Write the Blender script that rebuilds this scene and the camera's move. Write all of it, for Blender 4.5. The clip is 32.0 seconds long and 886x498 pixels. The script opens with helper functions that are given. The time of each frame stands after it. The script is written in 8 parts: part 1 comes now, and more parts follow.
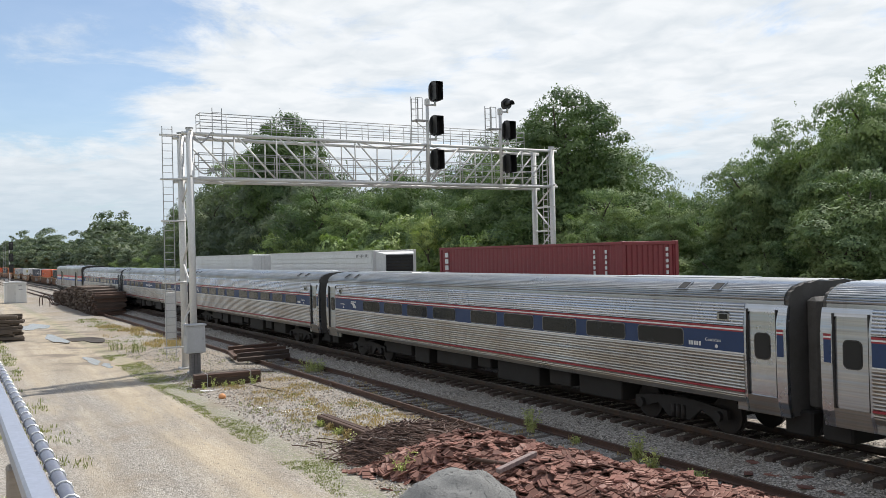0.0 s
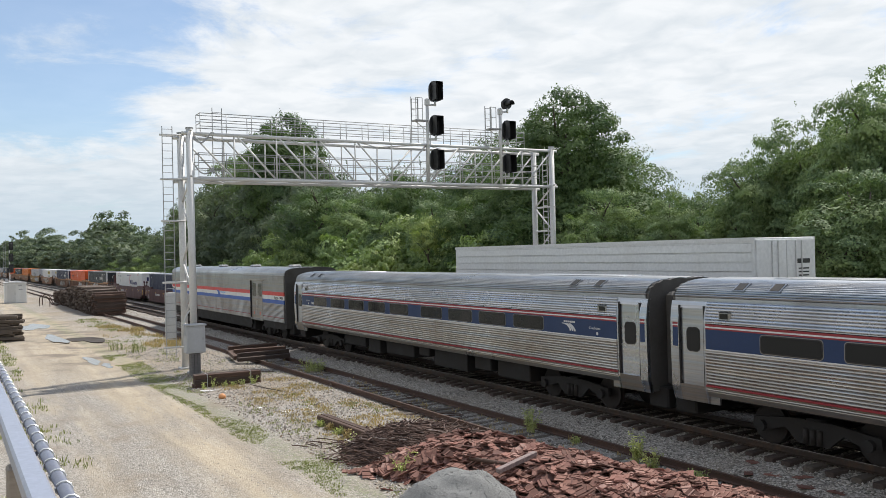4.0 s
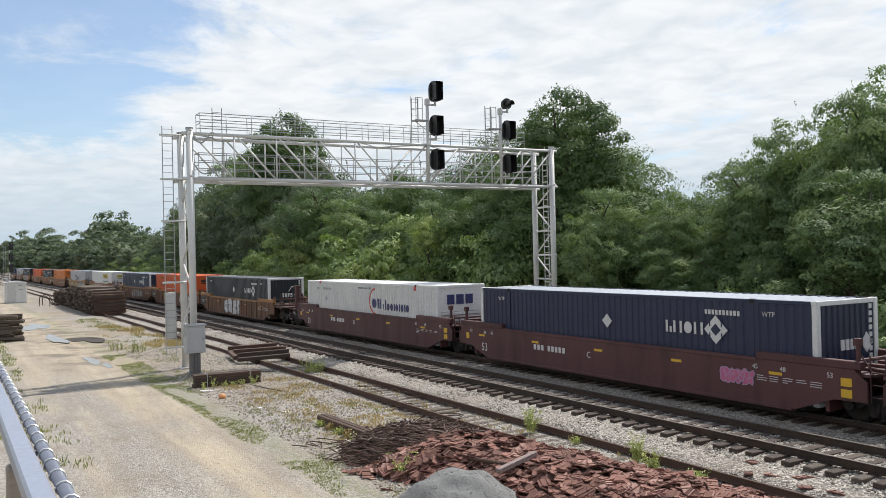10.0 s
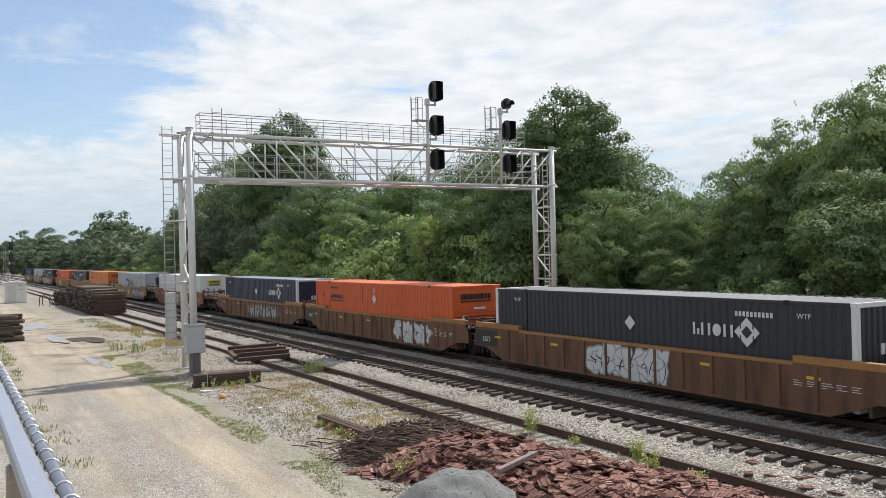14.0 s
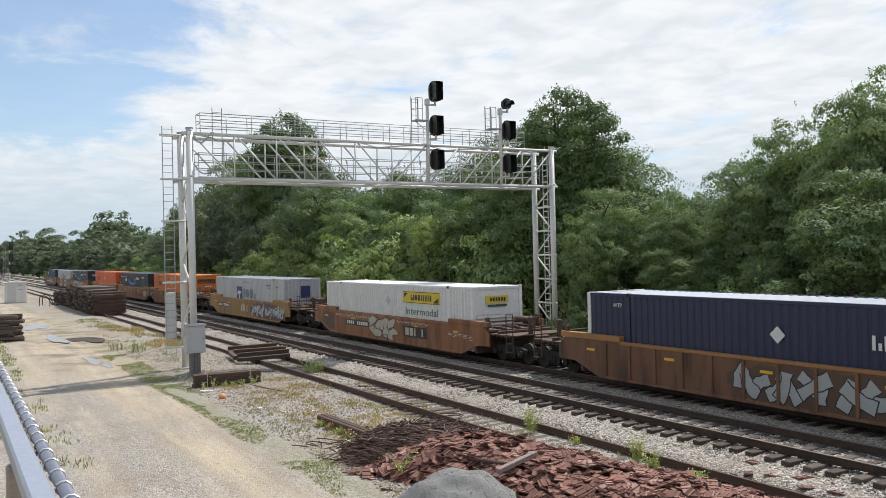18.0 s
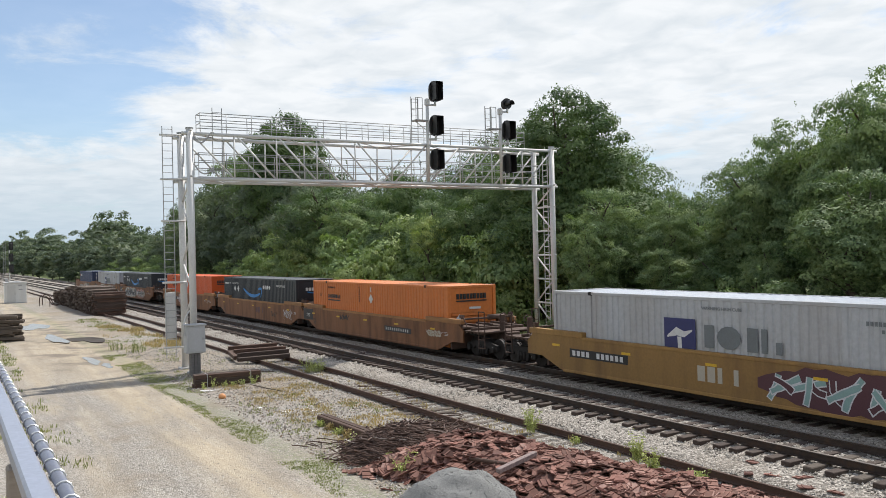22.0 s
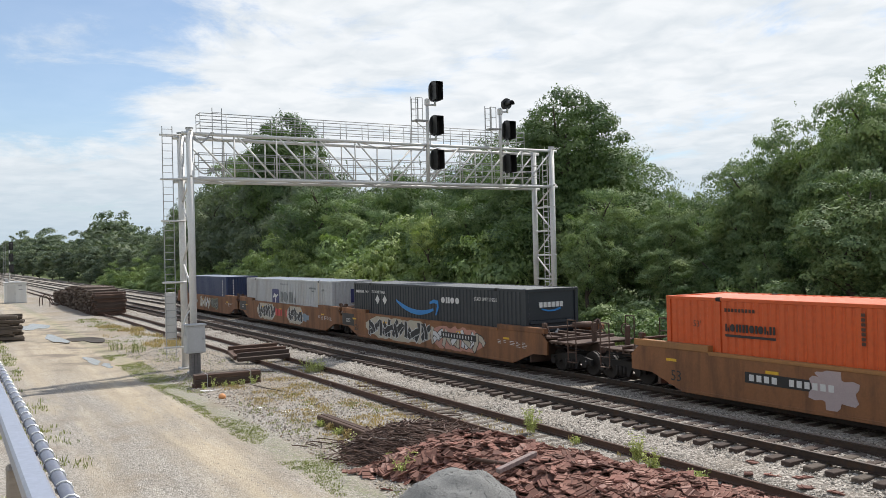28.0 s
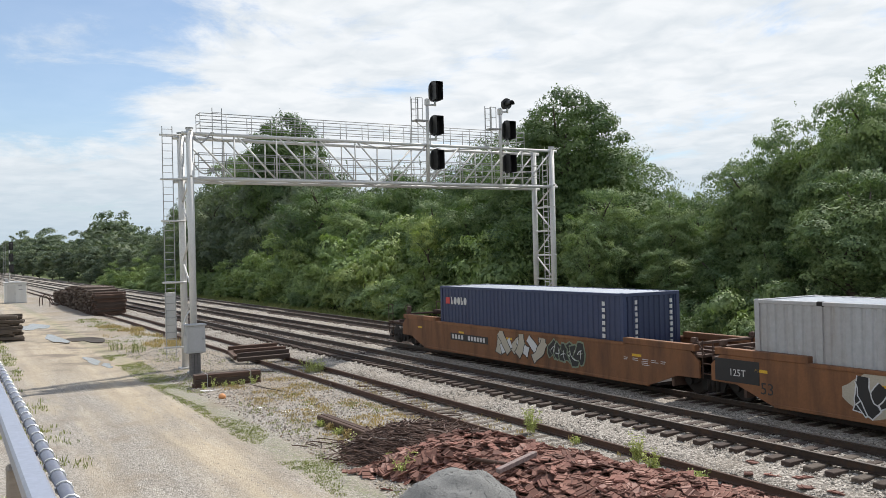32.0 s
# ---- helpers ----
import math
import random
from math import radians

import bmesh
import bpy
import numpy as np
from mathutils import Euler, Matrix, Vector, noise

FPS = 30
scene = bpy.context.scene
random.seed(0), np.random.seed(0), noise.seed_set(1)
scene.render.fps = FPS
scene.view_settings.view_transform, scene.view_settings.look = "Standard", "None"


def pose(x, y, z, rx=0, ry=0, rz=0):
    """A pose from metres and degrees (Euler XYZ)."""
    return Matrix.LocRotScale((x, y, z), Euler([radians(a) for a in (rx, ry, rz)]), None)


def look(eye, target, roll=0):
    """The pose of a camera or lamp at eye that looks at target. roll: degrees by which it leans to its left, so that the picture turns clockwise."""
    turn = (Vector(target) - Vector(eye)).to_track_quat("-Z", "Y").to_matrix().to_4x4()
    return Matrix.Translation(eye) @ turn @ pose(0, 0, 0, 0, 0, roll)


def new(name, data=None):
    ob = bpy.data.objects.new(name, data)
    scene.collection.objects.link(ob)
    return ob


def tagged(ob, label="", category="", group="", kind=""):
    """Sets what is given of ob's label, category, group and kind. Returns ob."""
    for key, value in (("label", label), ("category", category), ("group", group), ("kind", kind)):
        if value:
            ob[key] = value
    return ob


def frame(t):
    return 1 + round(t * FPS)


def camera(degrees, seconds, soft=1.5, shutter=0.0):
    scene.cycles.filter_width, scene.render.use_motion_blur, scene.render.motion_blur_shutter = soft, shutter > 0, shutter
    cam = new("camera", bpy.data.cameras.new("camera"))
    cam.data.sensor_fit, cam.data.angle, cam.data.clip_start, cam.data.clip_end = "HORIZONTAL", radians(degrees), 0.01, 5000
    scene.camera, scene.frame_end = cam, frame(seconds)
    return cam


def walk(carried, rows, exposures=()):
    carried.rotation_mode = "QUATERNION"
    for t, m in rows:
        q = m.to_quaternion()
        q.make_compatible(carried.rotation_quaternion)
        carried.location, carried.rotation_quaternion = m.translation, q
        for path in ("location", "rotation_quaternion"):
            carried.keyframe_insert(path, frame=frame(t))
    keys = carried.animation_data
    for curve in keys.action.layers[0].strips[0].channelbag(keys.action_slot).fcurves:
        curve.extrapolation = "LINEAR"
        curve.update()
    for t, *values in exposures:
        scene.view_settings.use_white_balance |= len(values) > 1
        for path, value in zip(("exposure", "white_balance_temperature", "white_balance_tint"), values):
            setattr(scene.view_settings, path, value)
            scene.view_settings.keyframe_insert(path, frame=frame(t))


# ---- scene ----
# World: x runs along the tracks (trains move towards +x), y across them, z up; top of rail is z = 0.
GROUND = -0.5
Y_NEAR, Y_MID, Y_FAR, Y_SIDE = 16.97, 20.66, 24.86, 13.65   # centre lines of the tracks
EYE = (0.0, 0.0, 4.50)

cam = camera(54.69, 32.0, soft=0.65, shutter=0.0)
view = look(EYE, (EYE[0] - 0.86424, EYE[1] + 0.50305, EYE[2] + 0.00466), roll=-1.363)
walk(cam, [(0.0, view), (32.0, view)])

# ---- light ----
SUN = Vector((-2.2, 6.5, 10.0)).normalized()      # towards the sun


def make_world():
    w = bpy.data.worlds.new("sky")
    w.use_nodes = True
    scene.world = w
    n, l = w.node_tree.nodes, w.node_tree.links
    n.clear()
    out = n.new("ShaderNodeOutputWorld")
    bg = n.new("ShaderNodeBackground")
    sky = n.new("ShaderNodeTexSky")
    sky.sky_type, sky.sun_disc = "NISHITA", False
    sky.sun_elevation = math.asin(SUN.z)
    sky.sun_rotation = math.atan2(SUN.x, SUN.y)
    sky.air_density, sky.dust_density = 1.0, 0.5
    gain = n.new("ShaderNodeVectorMath"); gain.operation = "MULTIPLY"
    gain.inputs[1].default_value = (0.122, 0.131, 0.140)
    l.new(sky.outputs["Color"], gain.inputs[0])
    co = n.new("ShaderNodeTexCoord")
    sep = n.new("ShaderNodeSeparateXYZ")
    l.new(co.outputs["Generated"], sep.inputs[0])
    # cloud layer: directions are spread on a flat sheet overhead
    zz = n.new("ShaderNodeMath"); zz.operation = "MAXIMUM"; zz.inputs[1].default_value = 0.0
    l.new(sep.outputs["Z"], zz.inputs[0])
    za = n.new("ShaderNodeMath"); za.operation = "ADD"; za.inputs[1].default_value = 0.12
    l.new(zz.outputs[0], za.inputs[0])
    div = n.new("ShaderNodeVectorMath"); div.operation = "DIVIDE"
    cmb = n.new("ShaderNodeCombineXYZ")
    for k in range(3):
        l.new(za.outputs[0], cmb.inputs[k])
    l.new(co.outputs["Generated"], div.inputs[0])
    l.new(cmb.outputs[0], div.inputs[1])
    big = n.new("ShaderNodeTexNoise")
    big.inputs["Scale"].default_value, big.inputs["Detail"].default_value = 1.7, 10.0
    big.inputs["Roughness"].default_value, big.inputs["Distortion"].default_value = 0.66, 0.35
    l.new(div.outputs[0], big.inputs["Vector"])
    # one blue opening towards -x, thin cloud everywhere else
    dot = n.new("ShaderNodeVectorMath"); dot.operation = "DOT_PRODUCT"
    dot.inputs[1].default_value = (-0.9589, 0.0784, 0.2726)
    l.new(co.outputs["Generated"], dot.inputs[0])
    tilt = n.new("ShaderNodeMapRange")
    tilt.inputs["From Min"].default_value, tilt.inputs["From Max"].default_value = 0.9800, 0.9940
    tilt.inputs["To Min"].default_value, tilt.inputs["To Max"].default_value = 0.20, -0.10
    l.new(dot.outputs["Value"], tilt.inputs["Value"])
    # a thinner place low over the woods
    dot2 = n.new("ShaderNodeVectorMath"); dot2.operation = "DOT_PRODUCT"
    dot2.inputs[1].default_value = (-0.7177, 0.6906, 0.0890)
    l.new(co.outputs["Generated"], dot2.inputs[0])
    thin = n.new("ShaderNodeMapRange")
    thin.inputs["From Min"].default_value, thin.inputs["From Max"].default_value = 0.9905, 0.9992
    thin.inputs["To Min"].default_value, thin.inputs["To Max"].default_value = 0.0, -0.05
    l.new(dot2.outputs["Value"], thin.inputs["Value"])
    both = n.new("ShaderNodeMath"); both.operation = "ADD"
    l.new(tilt.outputs[0], both.inputs[0]); l.new(thin.outputs[0], both.inputs[1])
    add = n.new("ShaderNodeMath"); add.operation = "ADD"
    l.new(big.outputs["Fac"], add.inputs[0]); l.new(both.outputs[0], add.inputs[1])
    # the sheet is thinner overhead
    top = n.new("ShaderNodeMapRange")
    top.inputs["From Min"].default_value, top.inputs["From Max"].default_value = 0.33, 0.75
    top.inputs["To Min"].default_value, top.inputs["To Max"].default_value = 0.0, -0.24
    l.new(sep.outputs["Z"], top.inputs["Value"])
    sheet = n.new("ShaderNodeMath"); sheet.operation = "ADD"
    l.new(add.outputs[0], sheet.inputs[0]); l.new(top.outputs[0], sheet.inputs[1])
    ramp = n.new("ShaderNodeMapRange"); ramp.interpolation_type = "SMOOTHSTEP"
    ramp.inputs["From Min"].default_value, ramp.inputs["From Max"].default_value = 0.42, 0.66
    ramp.inputs["To Min"].default_value = 0.16
    l.new(sheet.outputs[0], ramp.inputs["Value"])
    fine = n.new("ShaderNodeTexNoise")
    fine.inputs["Scale"].default_value, fine.inputs["Detail"].default_value = 6.0, 11.0
    fine.inputs["Distortion"].default_value = 0.35
    l.new(div.outputs[0], fine.inputs["Vector"])
    shade = n.new("ShaderNodeValToRGB")
    shade.color_ramp.elements[0].position, shade.color_ramp.elements[0].color = 0.32, (0.76, 0.815, 0.865, 1)
    shade.color_ramp.elements[1].position, shade.color_ramp.elements[1].color = 0.62, (0.925, 0.955, 0.985, 1)
    l.new(fine.outputs["Fac"], shade.inputs["Fac"])
    # thin cloud shines forward: it is brighter on the sun's side of the sky
    side = n.new("ShaderNodeVectorMath"); side.operation = "DOT_PRODUCT"
    side.inputs[1].default_value = SUN
    l.new(co.outputs["Generated"], side.inputs[0])
    glow = n.new("ShaderNodeMapRange"); glow.interpolation_type = "SMOOTHSTEP"
    glow.inputs["From Min"].default_value, glow.inputs["From Max"].default_value = -0.55, 0.22
    glow.inputs["To Min"].default_value, glow.inputs["To Max"].default_value = 0.62, 1.0
    l.new(side.outputs["Value"], glow.inputs["Value"])
    lit = n.new("ShaderNodeVectorMath"); lit.operation = "SCALE"
    l.new(shade.outputs[0], lit.inputs[0]); l.new(glow.outputs[0], lit.inputs["Scale"])
    mix = n.new("ShaderNodeMix"); mix.data_type = "RGBA"
    l.new(ramp.outputs[0], mix.inputs[0])
    l.new(gain.outputs[0], mix.inputs[6]); l.new(lit.outputs[0], mix.inputs[7])
    # pale blue haze towards the horizon
    low = n.new("ShaderNodeMapRange"); low.interpolation_type = "SMOOTHSTEP"
    low.inputs["From Min"].default_value, low.inputs["From Max"].default_value = 0.0, 0.17
    low.inputs["To Min"].default_value, low.inputs["To Max"].default_value = 0.85, 0.0
    l.new(sep.outputs["Z"], low.inputs["Value"])
    haze = n.new("ShaderNodeMix"); haze.data_type = "RGBA"
    haze.inputs[7].default_value = (0.50, 0.625, 0.73, 1)
    l.new(low.outputs[0], haze.inputs[0]); l.new(mix.outputs[2], haze.inputs[6])
    l.new(haze.outputs[2], bg.inputs["Color"])
    bg.inputs["Strength"].default_value = 1.0
    l.new(bg.outputs[0], out.inputs["Surface"])


make_world()
sun = new("sun", bpy.data.lights.new("sun", "SUN"))
sun.data.energy, sun.data.angle, sun.data.color = 4.8, radians(0.8), (1.0, 0.955, 0.89)
sun.matrix_basis = look(SUN * 100, (0, 0, 0))
scene.view_settings.exposure = 0.0

# ---- materials ----
def mat(name, rough=0.6, metal=0.0):
    m = bpy.data.materials.new(name)
    m.use_nodes = True
    b = m.node_tree.nodes["Principled BSDF"]
    b.inputs["Roughness"].default_value, b.inputs["Metallic"].default_value = rough, metal
    return m, m.node_tree.nodes, m.node_tree.links, b


def noise_tex(n, l, co, scale, detail=4.0, rough=0.6, squash=None):
    t = n.new("ShaderNodeTexNoise")
    t.inputs["Scale"].default_value, t.inputs["Detail"].default_value, t.inputs["Roughness"].default_value = scale, detail, rough
    if squash:
        mp = n.new("ShaderNodeMapping")
        mp.inputs["Scale"].default_value = squash
        l.new(co, mp.inputs["Vector"])
        co = mp.outputs["Vector"]
    l.new(co, t.inputs["Vector"])
    return t.outputs["Fac"]


def ramp_of(n, l, fac, stops):
    r = n.new("ShaderNodeValToRGB")
    e = r.color_ramp.elements
    while len(e) < len(stops):
        e.new(0.5)
    for k, (p, c) in enumerate(stops):
        e[k].position, e[k].color = p, (*c, 1)
    l.new(fac, r.inputs["Fac"])
    return r.outputs["Color"]


def blend(n, l, fac, a, b, how="MIX"):
    x = n.new("ShaderNodeMix")
    x.data_type, x.blend_type = "RGBA", how
    for sock, val in ((0, fac), (6, a), (7, b)):
        if isinstance(val, (int, float)):
            x.inputs[sock].default_value = val
        elif isinstance(val, tuple):
            x.inputs[sock].default_value = (*val, 1)
        else:
            l.new(val, x.inputs[sock])
    return x.outputs[2]


def span(n, l, fac, a, b, lo=0.0, hi=1.0):
    r = n.new("ShaderNodeMapRange")
    r.inputs["From Min"].default_value, r.inputs["From Max"].default_value = a, b
    r.inputs["To Min"].default_value, r.inputs["To Max"].default_value = lo, hi
    l.new(fac, r.inputs["Value"])
    return r.outputs[0]


def bump(n, l, bsdf, fac, strength, dist):
    b = n.new("ShaderNodeBump")
    b.inputs["Strength"].default_value, b.inputs["Distance"].default_value = strength, dist
    l.new(fac, b.inputs["Height"])
    l.new(b.outputs["Normal"], bsdf.inputs["Normal"])


def worn(name, color, rough=0.55, metal=0.0, dirt=(0.12, 0.09, 0.07), amount=0.35, scale=1.2, streak=False, vary=0.12, relief=0.15):
    """Paint or metal with grain, soft dirt patches (or vertical streaks) and a little tone change from piece to piece."""
    m, n, l, b = mat(name, rough, metal)
    co = n.new("ShaderNodeTexCoord").outputs["Object"]
    big = noise_tex(n, l, co, scale, 5.0, 0.62, (1, 1, 0.18) if streak else None)
    small = noise_tex(n, l, co, scale * 14, 3.0, 0.6)
    info = n.new("ShaderNodeObjectInfo").outputs["Random"]
    hi = tuple(min(1, c * (1 + vary)) for c in color)
    lo = tuple(c * (1 - vary) for c in color)
    base = blend(n, l, info, lo, hi)
    grain = ramp_of(n, l, small, [(0.3, (0.84,) * 3), (0.7, (1.0,) * 3)])
    base = blend(n, l, 1.0, base, grain, "MULTIPLY")
    mid = noise_tex(n, l, co, scale * 3.7, 6.0, 0.7, (0.6, 1, 0.35) if streak else None)
    base = blend(n, l, span(n, l, mid, 0.50, 0.78, 0.0, amount * 0.8), base, tuple(0.6 * a + 0.4 * c for a, c in zip(dirt, color)))
    base = blend(n, l, span(n, l, big, 0.48, 0.72, 0.0, amount), base, dirt)
    l.new(base, b.inputs["Base Color"])
    l.new(span(n, l, big, 0.3, 0.8, rough * 0.85, min(1, rough * 1.3)), b.inputs["Roughness"])
    if relief:
        bump(n, l, b, small, relief, 0.01)
    return m


def stone_mat(name, tones, cell, rough=0.9, relief=0.9, second=None):
    """Loose stones: cells of several tones with dark gaps between them."""
    m, n, l, b = mat(name, rough)
    co = n.new("ShaderNodeTexCoord").outputs["Object"]
    v = n.new("ShaderNodeTexVoronoi")
    v.inputs["Scale"].default_value = 1.0 / cell
    v.inputs["Randomness"].default_value = 1.0
    l.new(co, v.inputs["Vector"])
    sep = n.new("ShaderNodeSeparateColor")
    l.new(v.outputs["Color"], sep.inputs[0])
    col = ramp_of(n, l, sep.outputs[0], tones)
    gap = ramp_of(n, l, v.outputs["Distance"], [(0.25, (1, 1, 1)), (0.75, (0.35, 0.34, 0.33))])
    col = blend(n, l, 0.75, col, gap, "MULTIPLY")
    big = noise_tex(n, l, co, 0.35, 4.0)
    if second:
        col = blend(n, l, span(n, l, big, 0.45, 0.7, 0.0, 0.55), col, second)
    l.new(col, b.inputs["Base Color"])
    h = n.new("ShaderNodeMath"); h.operation = "MULTIPLY"
    l.new(sep.outputs[1], h.inputs[0])
    inv = span(n, l, v.outputs["Distance"], 0.0, 0.8, 1.0, 0.0)
    l.new(inv, h.inputs[1])
    bump(n, l, b, h.outputs[0], relief, cell * 0.8)
    return m


def wood_mat(name, dark, light, rough=0.9):
    m, n, l, b = mat(name, rough)
    co = n.new("ShaderNodeTexCoord").outputs["Object"]
    info = n.new("ShaderNodeObjectInfo").outputs["Random"]
    g = noise_tex(n, l, co, 3.0, 6.0, 0.7, (6, 0.6, 6))
    col = ramp_of(n, l, g, [(0.3, dark), (0.7, light)])
    col = blend(n, l, span(n, l, info, 0, 1, 0.0, 0.45), col, tuple(0.5 * (a + c) * 0.6 for a, c in zip(dark, light)))
    l.new(col, b.inputs["Base Color"])
    bump(n, l, b, g, 0.6, 0.02)
    return m


def leaf_mat(name, dark, light, hue=0.0):
    m, n, l, b = mat(name, 0.6)
    b.inputs["Specular IOR Level"].default_value = 0.25
    geo = n.new("ShaderNodeNewGeometry").outputs["Random Per Island"]
    info = n.new("ShaderNodeObjectInfo").outputs["Random"]
    co = n.new("ShaderNodeTexCoord").outputs["Object"]
    clump = noise_tex(n, l, co, 0.45, 3.0)
    col = ramp_of(n, l, geo, [(0.0, dark), (1.0, light)])
    warm = tuple(min(1, c * k) for c, k in zip(light, (1.30, 1.15, 0.85)))
    col = blend(n, l, span(n, l, clump, 0.42, 0.68, 0.0, 0.55), col, warm)
    col = blend(n, l, span(n, l, info, 0, 1, 0.0, 0.35), col, dark)
    l.new(col, b.inputs["Base Color"])
    tr = n.new("ShaderNodeBsdfTranslucent")
    bright = blend(n, l, 1.0, col, (1.20, 1.45, 0.60), "MULTIPLY")
    l.new(bright, tr.inputs["Color"])
    mx = n.new("ShaderNodeMixShader")
    mx.inputs[0].default_value = 0.18
    l.new(b.outputs[0], mx.inputs[1]); l.new(tr.outputs[0], mx.inputs[2])
    l.new(mx.outputs[0], n["Material Output"].inputs["Surface"])
    return m


def flat(name, color, rough=0.5, metal=0.0):
    return worn(name, color, rough, metal, amount=0.12, scale=2.0, vary=0.0, relief=0.0)


def steel_mat(name, color=(0.62, 0.63, 0.64), dirt=(0.20, 0.16, 0.12), rough=0.38, amount=0.5):
    """Brushed stainless steel, grimy towards no place in particular: streaks and patches."""
    m, n, l, b = mat(name, rough, 0.95)
    co = n.new("ShaderNodeTexCoord").outputs["Object"]
    brush = noise_tex(n, l, co, 2.0, 5.0, 0.65, (0.22, 4, 13))
    patch = noise_tex(n, l, co, 0.9, 6.0, 0.6, (0.5, 1, 0.5))
    tint = noise_tex(n, l, co, 1.0, 3.0, 0.5, (0.07, 2, 9))
    drip = noise_tex(n, l, co, 5.0, 4.0, 0.6, (1, 1, 0.08))
    col = blend(n, l, span(n, l, brush, 0.3, 0.7), tuple(c * 0.70 for c in color), tuple(min(1, c * 1.12) for c in color))
    cool = tuple(c * k for c, k in zip(color, (0.80, 0.93, 1.10)))
    col = blend(n, l, span(n, l, tint, 0.45, 0.62, 0.0, 0.8), col, cool)
    col = blend(n, l, span(n, l, patch, 0.40, 0.80, 0.0, amount), col, dirt)
    col = blend(n, l, span(n, l, drip, 0.55, 0.80, 0.0, amount * 0.8), col, dirt)
    l.new(col, b.inputs["Base Color"])
    l.new(span(n, l, patch, 0.35, 0.75, rough * 0.8, rough * 1.7), b.inputs["Roughness"])
    bump(n, l, b, brush, 0.10, 0.01)
    return m


def glass_mat(name, color=(0.012, 0.014, 0.016)):
    m, n, l, b = mat(name, 0.12)
    b.inputs["Base Color"].default_value = (*color, 1)
    b.inputs["Specular IOR Level"].default_value = 0.3
    co = n.new("ShaderNodeTexCoord").outputs["Object"]
    s = noise_tex(n, l, co, 1.5, 4.0)
    l.new(span(n, l, s, 0.35, 0.7, 0.08, 0.30), b.inputs["Roughness"])
    return m


BALLAST = stone_mat("ballast_stone", [(0.0, (0.14, 0.122, 0.10)), (0.45, (0.39, 0.35, 0.30)), (0.8, (0.54, 0.49, 0.425)), (1.0, (0.68, 0.63, 0.56))], 0.046, second=(0.235, 0.19, 0.145))
HEAP = stone_mat("grey_grit", [(0.0, (0.18, 0.182, 0.175)), (0.5, (0.245, 0.247, 0.237)), (1.0, (0.31, 0.31, 0.298))], 0.014, relief=0.5)
STEEL_RAIL = worn("rail_steel", (0.052, 0.037, 0.029), 0.6, 0.3, (0.13, 0.07, 0.04), 0.6, 3.0)
RAIL_HEAD = worn("rail_head", (0.20, 0.18, 0.165), 0.42, 0.7, (0.13, 0.09, 0.07), 0.5, 2.0)
RUST_RAIL = worn("rusty_rail", (0.085, 0.050, 0.038), 0.85, 0.1, (0.15, 0.082, 0.052), 0.6, 5.0)
TIE_WOOD = wood_mat("tie_wood", (0.040, 0.027, 0.021), (0.105, 0.075, 0.060))
TIE_OLD = wood_mat("old_tie_wood", (0.046, 0.028, 0.021), (0.155, 0.092, 0.066))
TIE_GREY = wood_mat("grey_tie_wood", (0.068, 0.053, 0.042), (0.16, 0.128, 0.10))
GALV = worn("galvanised_steel", (0.68, 0.675, 0.66), 0.5, 0.15, (0.50, 0.49, 0.47), 0.45, 1.5, vary=0.05)
GALV_DARK = worn("dull_galvanised_steel", (0.42, 0.42, 0.42), 0.55, 0.2, (0.28, 0.28, 0.28), 0.5, 2.0, vary=0.05)
BLACK = worn("black_paint", (0.014, 0.014, 0.015), 0.45, 0.0, (0.04, 0.04, 0.04), 0.4, 3.0)
SMOKE_LENS = glass_mat("dark_lens", (0.02, 0.02, 0.02))
WHITE_BOX = worn("white_paint", (0.72, 0.72, 0.70), 0.5, 0.0, (0.45, 0.42, 0.38), 0.3, 1.0, streak=True)
BOX_GREY = worn("grey_cabinet_paint", (0.52, 0.53, 0.54), 0.5, 0.0, (0.34, 0.33, 0.31), 0.35, 1.5, streak=True)
BARK = wood_mat("bark", (0.045, 0.036, 0.028), (0.14, 0.115, 0.09))
RUST = worn("red_rust", (0.235, 0.108, 0.082), 0.9, 0.0, (0.14, 0.068, 0.050), 0.6, 3.5, vary=0.4, relief=0.5)
RUST_DARK = worn("dark_rust", (0.105, 0.062, 0.045), 0.9, 0.1, (0.06, 0.035, 0.028), 0.6, 4.0, vary=0.4, relief=0.5)
TIMBER_GREY = wood_mat("weathered_timber", (0.16, 0.12, 0.11), (0.36, 0.28, 0.26))
POST_WOOD = wood_mat("split_grey_timber", (0.11, 0.102, 0.097), (0.25, 0.235, 0.225))
RAIL_PAINT = worn("blue_grey_paint", (0.29, 0.315, 0.385), 0.4, 0.0, (0.26, 0.28, 0.33), 0.35, 2.5)
PIPE = worn("zinc_pipe", (0.20, 0.215, 0.27), 0.4, 0.4, (0.25, 0.25, 0.27), 0.4, 6.0)
WIRE = worn("zinc_wire", (0.75, 0.75, 0.74), 0.4, 0.3, (0.5, 0.5, 0.5), 0.3, 8.0)
DECK = wood_mat("deck_boards", (0.25, 0.21, 0.17), (0.42, 0.36, 0.30))
MUD = worn("wet_mud", (0.042, 0.030, 0.020), 0.75, 0.0, (0.028, 0.020, 0.014), 0.6, 0.9, relief=0.1)
WATER = worn("muddy_water", (0.16, 0.135, 0.10), 0.06, 0.0, (0.10, 0.08, 0.06), 0.5, 0.7, relief=0.0)
GRASS = leaf_mat("yard_grass", (0.15, 0.175, 0.07), (0.34, 0.36, 0.165))
